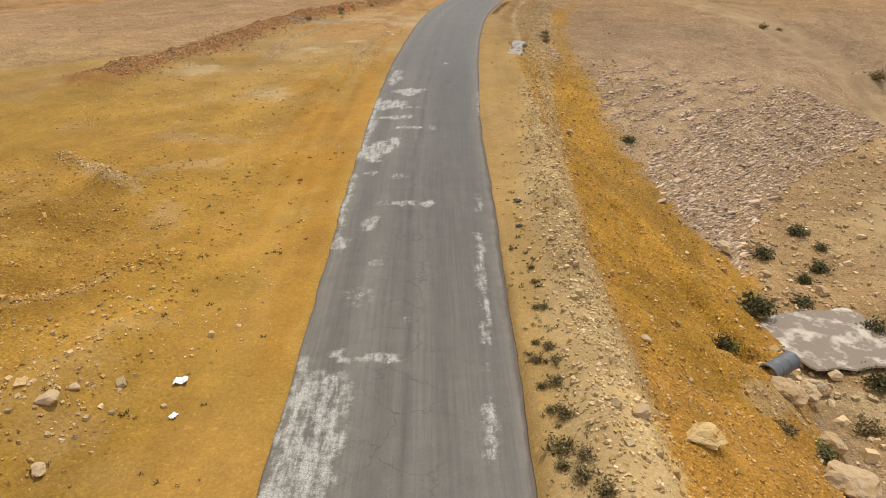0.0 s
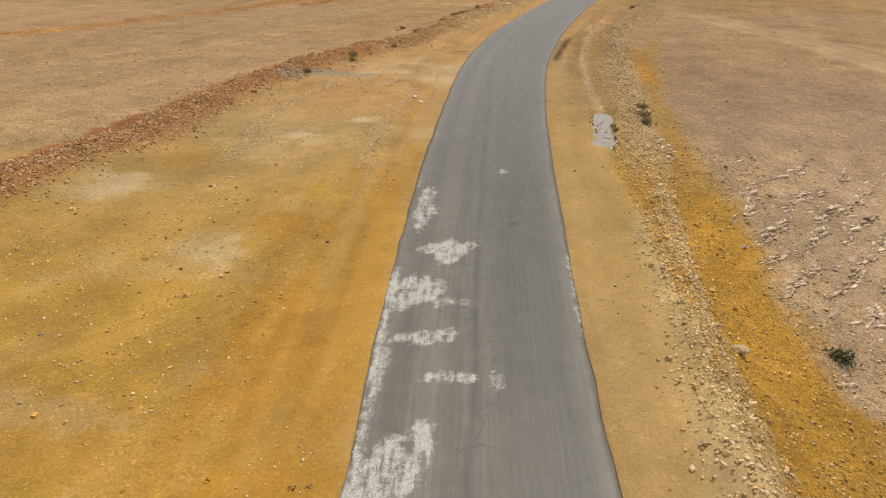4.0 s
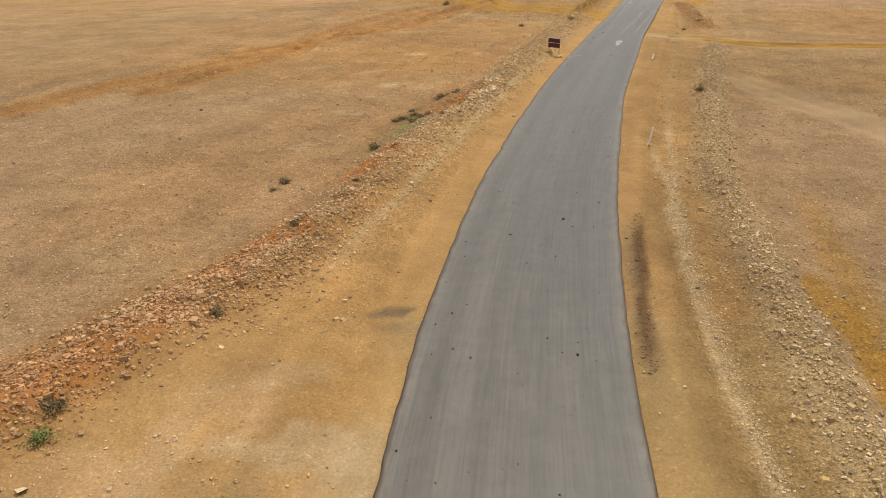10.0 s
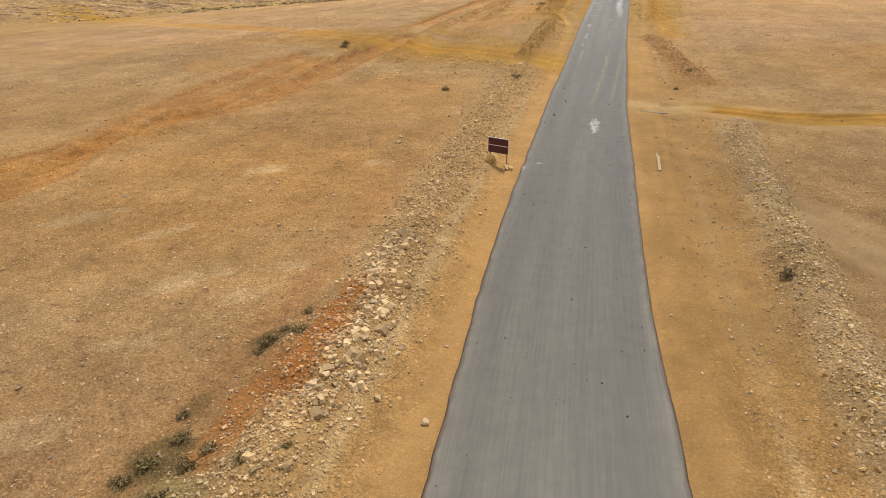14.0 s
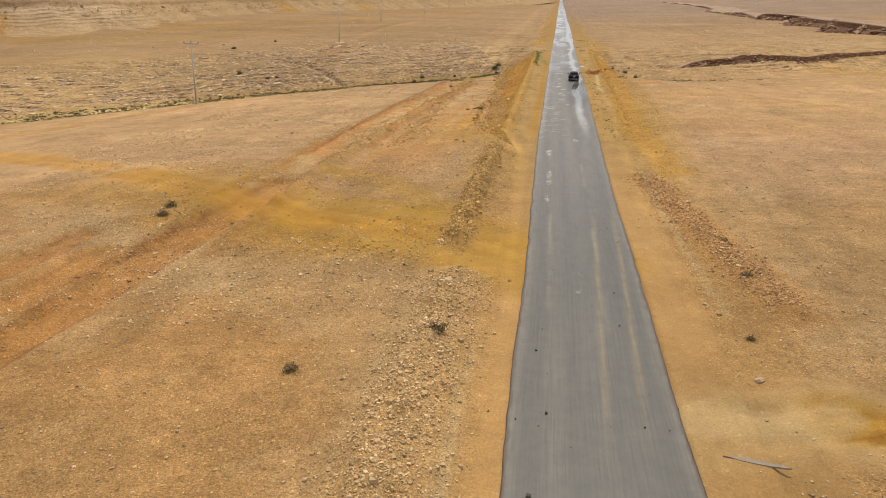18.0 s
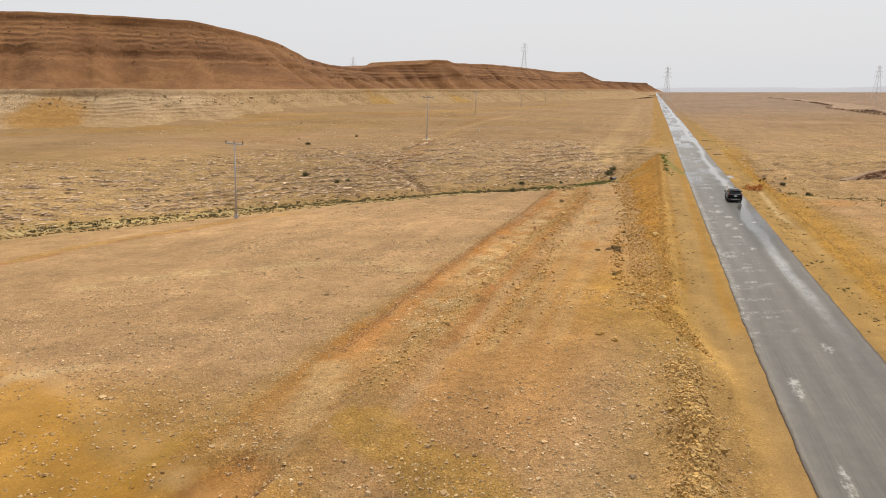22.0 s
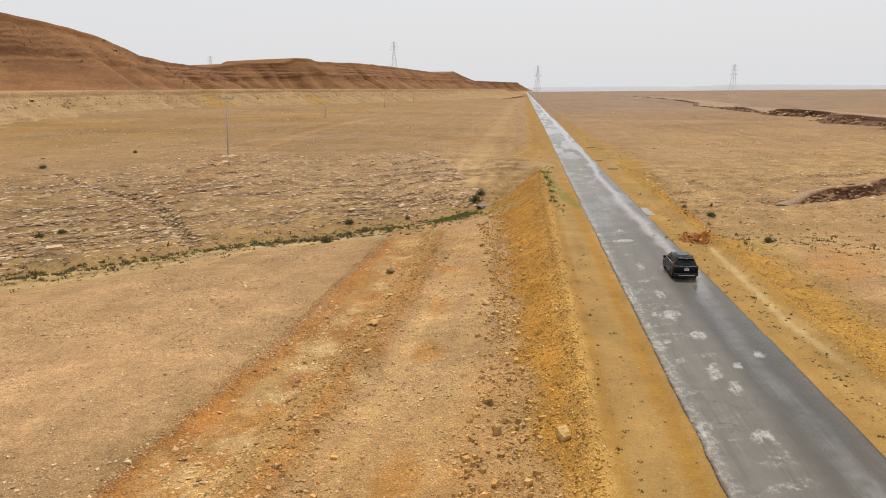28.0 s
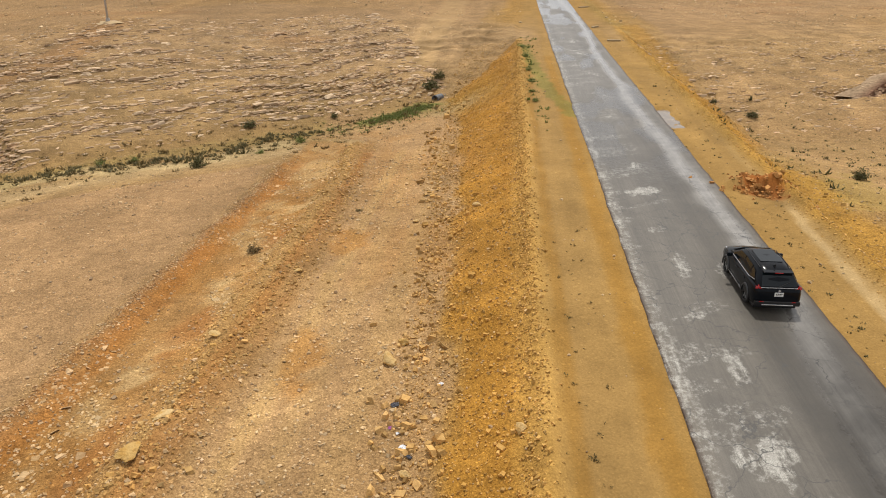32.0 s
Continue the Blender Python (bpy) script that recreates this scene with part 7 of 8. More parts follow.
    part("bumper_strip", box(1.18, 0.03, 0.045, 0, -2.335, 0.40, 0.01), M_CHROME, car, "chrome strip along the bumper")
    plate = part("number_plate", box(0.33, 0.015, 0.17, 0, -2.315, 0.84, 0.006), M_PLATE, car, "white plate with dark bars")
    for k in range(4):
        part("bar", box(0.045, 0.006, 0.045, -0.10 + 0.066 * k, -2.326, 0.865), M_INK, plate)
    part("bar", box(0.20, 0.006, 0.02, 0, -2.326, 0.80), M_INK, plate)
    part("wiper", tube(0.01, 0.008, (0, -2.235, 1.14), (0.38, -2.12, 1.27), 6), M_TRIM, car)
    return car


CAR_Y = 259.9
build_car(float(XC(CAR_Y)) + 1.70, CAR_Y, float(ZR(CAR_Y)) + 0.025, -19.4)


# ---- poles, towers, sign, posts ----
def build_pole(x, y, z, rz):
    p = thing("power_pole", x, y, z, "tall grey steel power pole with a crossarm", "power pole", "poles of the local line", rz)
    p.matrix_world = pose(x, y, z, 0, 2.5, rz)
    part("shaft", tube(0.15, 0.08, (0, 0, -0.4), (0, 0, 10.6), 12), M_POLE, p, smooth=True)
    part("base_collar", tube(0.30, 0.26, (0, 0, -0.1), (0, 0, 0.5), 12), M_POLE, p)
    arm = part("crossarm", box(2.8, 0.16, 0.20, 0, 0, 10.45, 0.02), M_POLE, p)
    for k in (-1.3, 0.0, 1.3):
        ins = [tube(r, r * 0.7, (k, 0, 10.52 + i * 0.12), (k, 0, 10.62 + i * 0.12), 10) for i, r in enumerate((0.09, 0.11, 0.09))]
        part("insulator", joined(*ins), M_PORCELAIN, arm)
    for s in (-1, 1):
        part("brace", tube(0.03, 0.03, (s * 0.75, 0, 10.4), (0, 0, 9.7), 6), M_POLE, p)
    return p


M_MOUND = rock_material("pale_earth", (0.44, 0.32, 0.18), (0.48, 0.36, 0.21), (0.42, 0.28, 0.13))
pole = build_pole(20.2, 349.5, floor_z(20.2, 349.5), -19)
for px, py in ((-9.3, 266.2), (48, 505), (92, 640), (136, 780), (180, 920)):
    copy_thing(pole, pose(px, py, floor_z(px, py), 0, 2.5, -19))



def build_tower(x, y, z, rz, h=46.0):
    t = thing("lattice_tower", x, y, z, "grey steel lattice transmission tower far off", "transmission tower", "towers of the high line", rz)
    w = lambda k: 4.2 * (1 - k) ** 1.35 + 0.55
    for sx in (-1, 1):
        for sy in (-1, 1):
            leg = [tube(0.15, 0.15, (sx * w(a), sy * w(a), a * h), (sx * w(b), sy * w(b), b * h), 5) for a, b in ((0, 0.25), (0.25, 0.5), (0.5, 0.75), (0.75, 1.0))]
            part("leg", joined(*leg), M_STEEL, t)
    lev = [0, 0.16, 0.30, 0.42, 0.53, 0.63, 0.72, 0.80, 0.88, 0.95]
    for side in range(4):
        m = Matrix.Rotation(side * math.pi / 2, 4, "Z")
        for a, b in zip(lev[:-1], lev[1:]):
            bits = [tube(0.06, 0.06, m @ Vector((-w(a), w(a), a * h)), m @ Vector((w(b), w(b), b * h)), 4), tube(0.06, 0.06, m @ Vector((w(a), w(a), a * h)), m @ Vector((-w(b), w(b), b * h)), 4)]
            part("brace", joined(*bits), M_STEEL, t)
    for k, half_arm in ((0.70, 6.5), (0.82, 5.6), (0.94, 4.6)):
        arm = []
        for s in (-1, 1):
            tip = (s * half_arm, 0, k * h)
            for sy in (-1, 1):
                arm += [tube(0.10, 0.08, (s * w(k), sy * w(k), k * h - 0.6), tip, 4), tube(0.10, 0.08, (s * w(k), sy * w(k), k * h + 1.4), tip, 4)]
            arm.append(tube(0.10, 0.10, tip, (tip[0], 0, k * h - 2.2), 5))
        part("crossarm", joined(*arm), M_STEEL, t)
    return t


TOWERS = [(637, 1083, -1.0), (383, 1160, -0.5), (230, 1458, 50.0), (-76, 1473, 26.0)]
tower = build_tower(*TOWERS[0], 100)
for k, (tx_, ty_, tz_) in enumerate(TOWERS[1:]):
    copy_thing(tower, pose(tx_, ty_, tz_, 0, 0, (130, 160, 175)[k]))


def build_sign():
    sx, sy = 10.69, 138.73
    s = thing("road_sign", sx, sy, floor_z(sx, sy), "dark maroon sign board with a white line, wedged by stones", "sign", rz=-37)
    board = part("board", box(1.36, 0.04, 0.92, 0, 0, 1.17, 0.01), M_SIGN, s)
    part("line", box(1.34, 0.006, 0.028, 0, -0.024, 1.17), M_WHITE, board, "thin white line across the board")
    for k in (-0.68, 0.68):
        part("edge_strip", box(0.018, 0.05, 0.92, k, -0.004, 1.17, 0.004), M_WHITE, board)
    part("top_strip", box(1.34, 0.05, 0.016, 0, -0.004, 1.626, 0.004), M_WHITE, board)
    for k in (-0.56, 0.56):
        part("post", box(0.05, 0.05, 1.75, k, 0.05, 0.72, 0.008), M_POST, s)
        part("foot", box(0.06, 0.6, 0.05, k, 0.05, 0.03, 0.01), M_POST, s)


M_POST = plain("rusty_post_steel", (0.20, 0.12, 0.07), 0.7, 0.2, 0.25)
build_sign()


# ---- boulders ----
def boulder_bm(seed, sx, sy, sz):
    bm = bmesh.new()
    bmesh.ops.create_icosphere(bm, subdivisions=4 if sx > 0.9 else 3, radius=0.5)
    o = Vector((seed * 13.7, seed * 7.1, seed * 3.3))
    r = random.Random(seed)
    cuts = [(Vector((r.uniform(-1, 1), r.uniform(-1, 1), r.uniform(-0.6, 1))).normalized(), r.uniform(0.24, 0.38)) for _ in range(10)]
    for v in bm.verts:
        for nrm, dist in cuts:
            over = v.co.dot(nrm) - dist
            if over > 0:
                v.co -= nrm * over * 0.9
        v.co *= 1 + 0.28 * noise.noise(v.co * 2.4 + o) + 0.14 * noise.noise(v.co * 7 + o) + 0.07 * noise.noise(v.co * 15 + o)
        v.co = Vector((v.co.x * sx, v.co.y * sy, v.co.z * sz))
    return bm


def boulder(x, y, size, material, label, seed, flat=0.7, long=1.25, up=0.0):
    ob = part("boulder", boulder_bm(seed, size * long, size, size * flat), material, None)
    ob.matrix_world = pose(x, y, floor_z(x, y) + size * flat * 0.27 + up, 0, 0, seed * 47 % 360)
    return tagged(ob, label, "boulder")


PALE_L, OCHRE_L = "pale angular limestone boulder on the bank", "ochre rounded boulder at the embankment foot"
for k, (x, y, s) in enumerate([(15.6, 35.0, 1.0), (12.7, 16.3, 1.9), (19.4, 31.5, 0.8), (13.0, 21.6, 1.4), (15.2, 23.2, 1.1), (14.2, 22.3, 0.9), (16.4, 24.3, 0.7), (13.8, 19.4, 0.9), (17.3, 33.4, 0.6), (18.6, 36.6, 0.7)]):
    boulder(x, y, s, M_STONE, PALE_L, 11 + k, 0.75)
boulder(6.6, 14.0, 0.9, M_STONE_OCHRE, "dusty ochre boulder half sunk in the embankment side", 31, 0.5)
for k, (x, y, s) in enumerate([(7.8, 42.9, 0.55), (6.4, 18.8, 0.35), (4.9, 13.8, 0.5), (4.5, 115.4, 0.3), (3.1, 116.4, 0.28), (0.4, 109.1, 0.25), (4.9, 144.2, 0.42), (5.1, 145.5, 0.35), (38.6, 179.9, 0.5), (28.4, 155.4, 0.4), (-9.6, 13.8, 0.55), (-8.9, 11.8, 0.4), (-9.3, 14.5, 0.3)]):
    boulder(x, y, s, M_STONE, "pale stone lying alone on the ground", 41 + k, 0.6)
for k, (x, y, s) in enumerate([(26.3, 207.1, 0.75), (26.9, 206.0, 0.7), (43.9, 260.6, 1.0), (44.8, 261.8, 0.7), (39.0, 243.8, 0.7), (40.6, 237.8, 1.2), (46.8, 254.0, 0.7), (52.0, 275.5, 0.8), (48.3, 276.0, 0.5), (31.2, 216.0, 0.7), (31.8, 215.4, 0.8), (33.0, 214.7, 0.8), (38.5, 223.7, 0.35), (42.6, 250.0, 0.6), (43.2, 254.0, 0.55), (41.2, 246.5, 0.55)]):
    boulder(x, y, s * 0.68, M_STONE_OCHRE, OCHRE_L, 61 + k, 0.72)
for k, (x, y, s) in enumerate([(35.9, 259.2, 0.5), (35.2, 257.0, 0.7), (37.4, 264.2, 0.5), (41.1, 270.1, 0.4), (34.2, 252.4, 0.45)]):
    boulder(x, y, s, M_STONE_OCHRE, "flat pale slab on the scraped strip", 81 + k, 0.35, 1.5)
for k, (x, y, s) in enumerate([(10.15, 138.85, 0.85), (10.5, 138.72, 0.35), (10.0, 139.2, 0.4), (11.1, 138.2, 0.45), (11.3, 138.0, 0.42), (11.18, 138.48, 0.36), (10.88, 137.95, 0.32), (11.38, 138.3, 0.34)]):
    boulder(x, y, s, M_STONE_OCHRE, "ochre boulder holding the foot of the sign", 91 + k, 0.8)
for k in range(26):
    a, r = k * 2.4, 0.5 + 0.42 * k ** 0.5
    boulder(57.2 + r * math.cos(a) * 1.7, 322.5 + r * math.sin(a), 0.6 + 0.25 * (k % 4) / 3, M_STONE, "pale limestone block heaped beside the culvert", 120 + k, 0.75)

M_PLANK = plain("weathered_plank", (0.34, 0.25, 0.14), 0.85, 0, 0.2, 5.0)

# ---- earth heap, white marker posts, pipes, pools ----
mound = part("earth_mound", boulder_bm(3, 4.6, 3.6, 0.7), M_MOUND, None)
mound.matrix_world = pose(20.6, 349.2, floor_z(20.6, 349.2) - 0.12)
tagged(mound, "pale heap of earth round the pole foot", "mound", kind="structure")


def marker(x, y, h, lean):
    p = thing("marker_post", x, y, floor_z(x, y), "thin white marker post leaning on the verge", "marker post")
    part("stake", box(0.09, 0.05, h + 0.2, 0, 0, h / 2 - 0.1, 0.008), M_WHITE, p, m=pose(0, 0, 0, 6, lean, 20))
    part("footing", boulder_bm(7, 0.4, 0.3, 0.16), M_STONE_OCHRE, p)


marker(12.2, 108.5, 1.15, 3)
marker(37.5, 385, 1.2, 0)


plank = thing("plank", 20.6, 138.2, floor_z(20.6, 138.2), "long pale plank lying on bare earth", "plank", rz=-19)
part("board", box(0.18, 2.9, 0.06, 0, 0, 0.035, 0.012), M_PLANK, plank)
part("split_end", box(0.10, 0.7, 0.05, 0.03, 1.7, 0.03, 0.01), M_PLANK, plank, m=pose(0, 0, 0, 0, 0, 3))
for bx_, by_, br_, bl_ in ((91.4, 342.3, 30, 1.6), (87.2, 327.7, -20, 1.8), (103.1, 372.0, 12, 2.2)):
    kerb = thing("concrete_block", bx_, by_, floor_z(bx_, by_), "broken pale concrete block beside the road", "block", "broken blocks", br_)
    part("slab", box(bl_, 0.35, 0.22, 0, 0, 0.10, 0.03), M_PLANK, kerb)
    part("chip", boulder_bm(int(by_), 0.4, 0.3, 0.2), M_STONE, kerb, m=pose(bl_ * 0.7, 0.2, 0.06))


def culvert(x, y, z, rz, r, length, label):
    c = thing("culvert_pipe", x, y, z, label, "pipe", rz=rz)
    rings = []
    for rad, l in ((r, -length), (r, 0), (r * 1.06, 0.0), (r * 1.06, 0.12), (r * 0.86, 0.12), (r * 0.86, -length * 0.6)):
        rings.append([(rad * math.cos(a), l, rad * math.sin(a)) for a in np.linspace(0, 2 * np.pi, 32, endpoint=False)])
    part("pipe", loft(rings, False), M_PIPE, c, smooth=True)
    part("inner_silt", box(r * 1.5, length * 0.5, 0.1, 0, -length * 0.3, -r * 0.6, 0.02), M_STONE_OCHRE, c)
    for k in range(3):
        ring = [[(rad * math.cos(a), -0.5 - k * 0.55 + l, rad * math.sin(a)) for a in np.linspace(0, 2 * np.pi, 32, endpoint=False)] for rad, l in ((r, 0), (r * 1.03, 0.02), (r * 1.03, 0.08), (r, 0.10))]
        part("rib", loft(ring, False), M_PIPE, c, smooth=True)


culvert(12.9, 23.0, -6.6, 125, 0.39, 1.5, "grey culvert pipe sticking out of the ochre embankment")
culvert(60.1, 319.2, -4.9, 130, 0.45, 1.2, "dark culvert pipe under the embankment")


def pool(name, x, y, z, rx_, ry_, rz, seed, label, water):
    """a sheet of muddy water with an uneven shore"""
    bm = bmesh.new()
    n = 64
    c = bm.verts.new((0, 0, 0))
    ring = []
    for i in range(n):
        a = 2 * math.pi * i / n
        k = 1 + 0.22 * noise.noise(Vector((math.cos(a) * 1.3 + seed, math.sin(a) * 1.3, seed))) + 0.16 * noise.noise(Vector((math.cos(a) * 3.2 + seed, math.sin(a) * 3.2, seed + 4)))
        ring.append(bm.verts.new((rx_ * k * math.cos(a), ry_ * k * math.sin(a), 0)))
    rim = [bm.verts.new((v.co.x * 1.02, v.co.y * 1.02, -0.06)) for v in ring]
    for i in range(n):
        bm.faces.new((c, ring[i], ring[(i + 1) % n]))
        bm.faces.new((ring[i], rim[i], rim[(i + 1) % n], ring[(i + 1) % n]))
    ob = part(name, bm, water, None)
    ob.matrix_world = pose(x, y, z, 0, 0, rz)
    tagged(ob, label, "water", kind="structure")


pool("water_pool", 17.6, 27.0, -7.36, 3.0, 2.5, 20, 3.1, "brown muddy pool with pale scum", M_WATER)
pool("water_puddle", 6.55, 64.4, -0.70, 1.15, 5.0, -10, 5.2, "shallow milky puddle on the verge", M_WATER_PALE)
pool("water_puddle_far", 71.9, 287.6, -0.60, 1.5, 4.2, -20, 1.4, "shallow milky puddle beside the road", M_WATER_PALE)
pool("water_track_puddle", 25.0, 150.4, floor_z(25.0, 150.4) + 0.03, 1.0, 0.10, -30, 6.4, "thin line of muddy water on a side track", M_WATER_PALE)


# ---- shrubs and grass ----
def leaf_cloud(n, rx_, ry_, rz_, leaf, seed, hollow=0.5):
    """many small leaves in an uneven mound"""
    g = np.random.default_rng(seed)
    a, u = g.uniform(0, 2 * np.pi, n), g.uniform(0.0, 1, n)
    e = np.arccos(u)
    lump = 0.7 + 0.5 * np.sin(a * 3 + seed) * np.sin(e * 4 + seed * 2) + 0.2 * g.normal(0, 1, n)
    r = (hollow + (1 - hollow) * g.uniform(0, 1, n)) * lump
    p = np.stack([rx_ * r * np.sin(e) * np.cos(a), ry_ * r * np.sin(e) * np.sin(a), 0.06 + rz_ * r * np.cos(e)], 1)
    t = g.normal(0, 1, (n, 3))
    t /= np.linalg.norm(t, axis=1)[:, None]
    b = np.cross(t, g.normal(0, 1, (n, 3)))
    b /= np.linalg.norm(b, axis=1)[:, None]
    l = leaf * g.uniform(0.6, 1.5, (n, 1))
    v = np.stack([p - t * l, p + b * l * 0.4, p + t * l, p - b * l * 0.4], 1)
    return v.reshape(-1, 3), np.arange(n * 4).reshape(-1, 4)


def build_bush(name, label, mat, seed, n=520, leaf=0.055, dims=(0.5, 0.5, 0.5), group="desert shrubs"):
    b = thing(name, 0, 0, 0, label, "bush", group)
    v, f = leaf_cloud(n, *dims, leaf, seed)
    put_mesh("foliage", v, f, mat, b)
    r = random.Random(seed)
    for _ in range(7):
        tip = Vector((r.uniform(-0.7, 0.7) * dims[0], r.uniform(-0.7, 0.7) * dims[1], r.uniform(0.4, 0.85) * dims[2]))
        part("stem", tube(0.018, 0.006, (0, 0, -0.08), tip, 5), M_WOOD_DARK, b)
    return b


def plant(master, spots):
    first = True
    for k, (x, y, s) in enumerate(spots):
        m = pose(x, y, floor_z(x, y) - 0.02, 0, 0, k * 77 % 360) @ Matrix.Diagonal((s * (0.9 + 0.25 * (k % 3) / 2), s, s * (0.8 + 0.4 * (k % 4) / 3), 1))
        if first:
            master.matrix_world = m
            first = False
        else:
            c = copy_thing(master, Matrix.Identity(4))
            c.matrix_basis = m


plant(build_bush("olive_bush", "dark olive green shrub in the stream bed", M_LEAF, 5), [(21.3, 38.5, 1.7), (18.1, 35.6, 1.5), (14.8, 28.9, 2.1), (11.6, 24.6, 1.4), (17.9, 30.3, 1.3), (20.5, 34.0, 1.4), (19.9, 27.6, 1.6), (17.7, 23.4, 1.5), (12.6, 17.9, 1.1), (17.0, 20.6, 1.3), (15.6, 29.8, 1.2), (19.0, 32.6, 1.0), (12.0, 43.9, 1.3), (21.8, 36.6, 1.0), (20.4, 24.6, 1.2), (-4.9, 305.4, 1.8), (-9.2, 342.6, 1.7), (38.6, 310.6, 1.7), (47.4, 313.0, 1.1), (78.6, 274.6, 1.3), (85.9, 295.6, 1.5), (1.2, 364.9, 1.3), (60.4, 322.6, 2.6), (62.0, 325, 1.8), (3.4, 304.5, 1.4), (1.4, 302.8, 1.4), (84.5, 300, 0.9), (34.5, 296.2, 1.6)])
plant(build_bush("dry_bush", "dry brown twiggy shrub on the verge", M_LEAF_DRY, 8, 420, 0.06, (0.55, 0.55, 0.45)), [(11.3, 18.3, 1.0), (15.9, 20.8, 1.3), (42.0, 68.3, 1.8), (35.1, 79.9, 1.1), (36.6, 79.2, 0.9), (9.2, 65.3, 1.0), (9.35, 66.6, 0.9), (9.1, 64.2, 0.8), (7.4, 65.0, 0.6), (7.3, 63.9, 0.6), (-11.4, 82.1, 0.9), (-14.0, 76.1, 0.8), (-8.5, 87.5, 0.8), (-2.6, 112.6, 0.8), (-2.1, 113.8, 0.7), (-0.7, 119.8, 0.7), (0.4, 120.2, 0.8), (-0.5, 113.6, 0.6), (20.3, 123.1, 1.0), (-4.7, 107.1, 0.8), (-1.6, 114.4, 0.7), (0.6, 121.8, 0.6), (16.0, 160.5, 1.0), (0.3, 186.6, 1.0), (34.2, 165.4, 0.8), (36.1, 170.9, 0.7), (0.1, 184.2, 1.0), (35.0, 233.6, 0.8), (35.6, 233.9, 0.7), (34.4, 233.4, 0.6), (39.0, 243.0, 0.6), (38.9, 274.4, 0.9), (35.0, 232.1, 1.0), (-9.0, 101.7, 0.8), (9.6, 159.5, 0.8), (30.2, 158.8, 0.5)])
plant(build_bush("green_bush", "fresh green low shrub", M_LEAF_GREEN, 14, 480, 0.05, (0.55, 0.5, 0.4)), [(-11.3, 81.1, 0.9), (12.9, 18.6, 0.9), (12.4, 25.5, 0.9), (63.4, 295.5, 0.8), (64.6, 299.5, 0.9), (66.3, 304.3, 1.0), (68.2, 310.0, 1.0), (71.0, 318.5, 1.1), (73.2, 325.5, 1.2), (28.8, 301.9, 1.1), (26.0, 301.7, 1.0), (43.2, 303.5, 1.2), (39.5, 300.5, 1.0)])


plant(build_bush("verge_bush", "low olive brown weeds at the asphalt edge", M_LEAF_SCRUB, 21, 420, 0.05, (0.5, 0.5, 0.34), "verge weeds"), [(3.1, 11.8, 0.85), (3.4, 11.0, 0.8), (2.8, 12.8, 0.8), (3.0, 13.9, 0.7), (3.25, 12.4, 0.7), (2.75, 14.2, 0.5), (2.7, 12.2, 0.55), (3.0, 15.3, 0.6), (3.15, 16.3, 0.55), (3.05, 17.0, 0.6), (2.62, 15.2, 0.45), (2.62, 16.4, 0.5), (3.2, 19.1, 0.55), (2.95, 19.3, 0.4), (3.1, 21.0, 0.4), (3.1, 22.0, 0.4), (3.05, 23.2, 0.3), (3.1, 25.6, 0.32), (2.7, 17.3, 0.4), (3.5, 10.0, 0.9), (3.2, 8.8, 0.8)])
plant(build_bush("windrow_scrub", "dry olive scrub among windrow stones", M_LEAF_SCRUB, 27, 380, 0.05, (0.55, 0.5, 0.30), "windrow scrub"), [(-3.3, 114.2, 1.0), (-2.6, 115.2, 0.8), (-3.8, 113.6, 0.7), (-0.6, 120.0, 0.7), (-0.1, 120.7, 0.6), (-0.9, 119.4, 0.5), (-2.8, 116.3, 0.6), (-7.0, 94.2, 0.6), (-9.4, 100.6, 0.5), (-5.0, 100.0, 0.5), (0.6, 114.0, 0.4), (33.3, 233.2, 0.6), (31.8, 222.6, 0.7), (38.2, 252.2, 0.3), (45.4, 279.6, 0.5)])


def tufts(name, x, y, size, mat, label, blades=9):
    """low tufts of leaves too many to count, as one mesh"""
    n = len(x)
    z = land(x, y)
    s = size * np.exp(rng.normal(0, 0.4, n))
    a = rng.uniform(0, 2 * np.pi, (n, blades))
    o = rng.uniform(0, 1, (n, blades)) ** 0.6
    bx, by = x[:, None] + np.cos(a) * o * s[:, None] * 0.8, y[:, None] + np.sin(a) * o * s[:, None] * 0.8
    hgt = s[:, None] * rng.uniform(0.45, 1.0, (n, blades)) * (1.1 - 0.6 * o)
    w = s[:, None] * 0.20
    t = rng.uniform(0, np.pi, (n, blades))
    zz = np.repeat(z[:, None], blades, 1)
    v = np.stack([np.stack([bx - np.cos(t) * w, by - np.sin(t) * w, zz], -1), np.stack([bx + np.cos(t) * w, by + np.sin(t) * w, zz], -1), np.stack([bx + np.cos(a) * s[:, None] * 0.35, by + np.sin(a) * s[:, None] * 0.35, zz + hgt], -1)], 2)
    ob = put_mesh(name, v.reshape(-1, 3), np.arange(n * blades * 3).reshape(-1, 3), mat)
    return tagged(ob, label, "scrub", kind="stuff")


x = rng.uniform(-60, 60, 1000)
y = np.interp(x, BX, BY) + rng.normal(-1.5, 3.6, len(x))
tufts("wadi_scrub", x, y, 0.19, M_LEAF_SCRUB, "low olive scrub along the wadi bed", 12)
x = rng.uniform(-60, 60, 900)
y = np.interp(x, BX, BY) + rng.normal(0, 4.0, len(x))
tufts("wadi_dry_scrub", x, y, 0.22, M_LEAF_DRY, "dry brown scrub along the wadi bed", 10)
x, y = rng.normal(53, 3.0, 200), rng.normal(310.5, 1.4, 200)
tufts("wadi_grass", x, y + 0.35 * (x - 53), 0.18, M_LEAF_GREEN, "bright green grass beside the culvert", 8)
x, y = rng.normal(86, 9, 420), rng.normal(280, 12, 420)
m = road_d(x, y) > 9
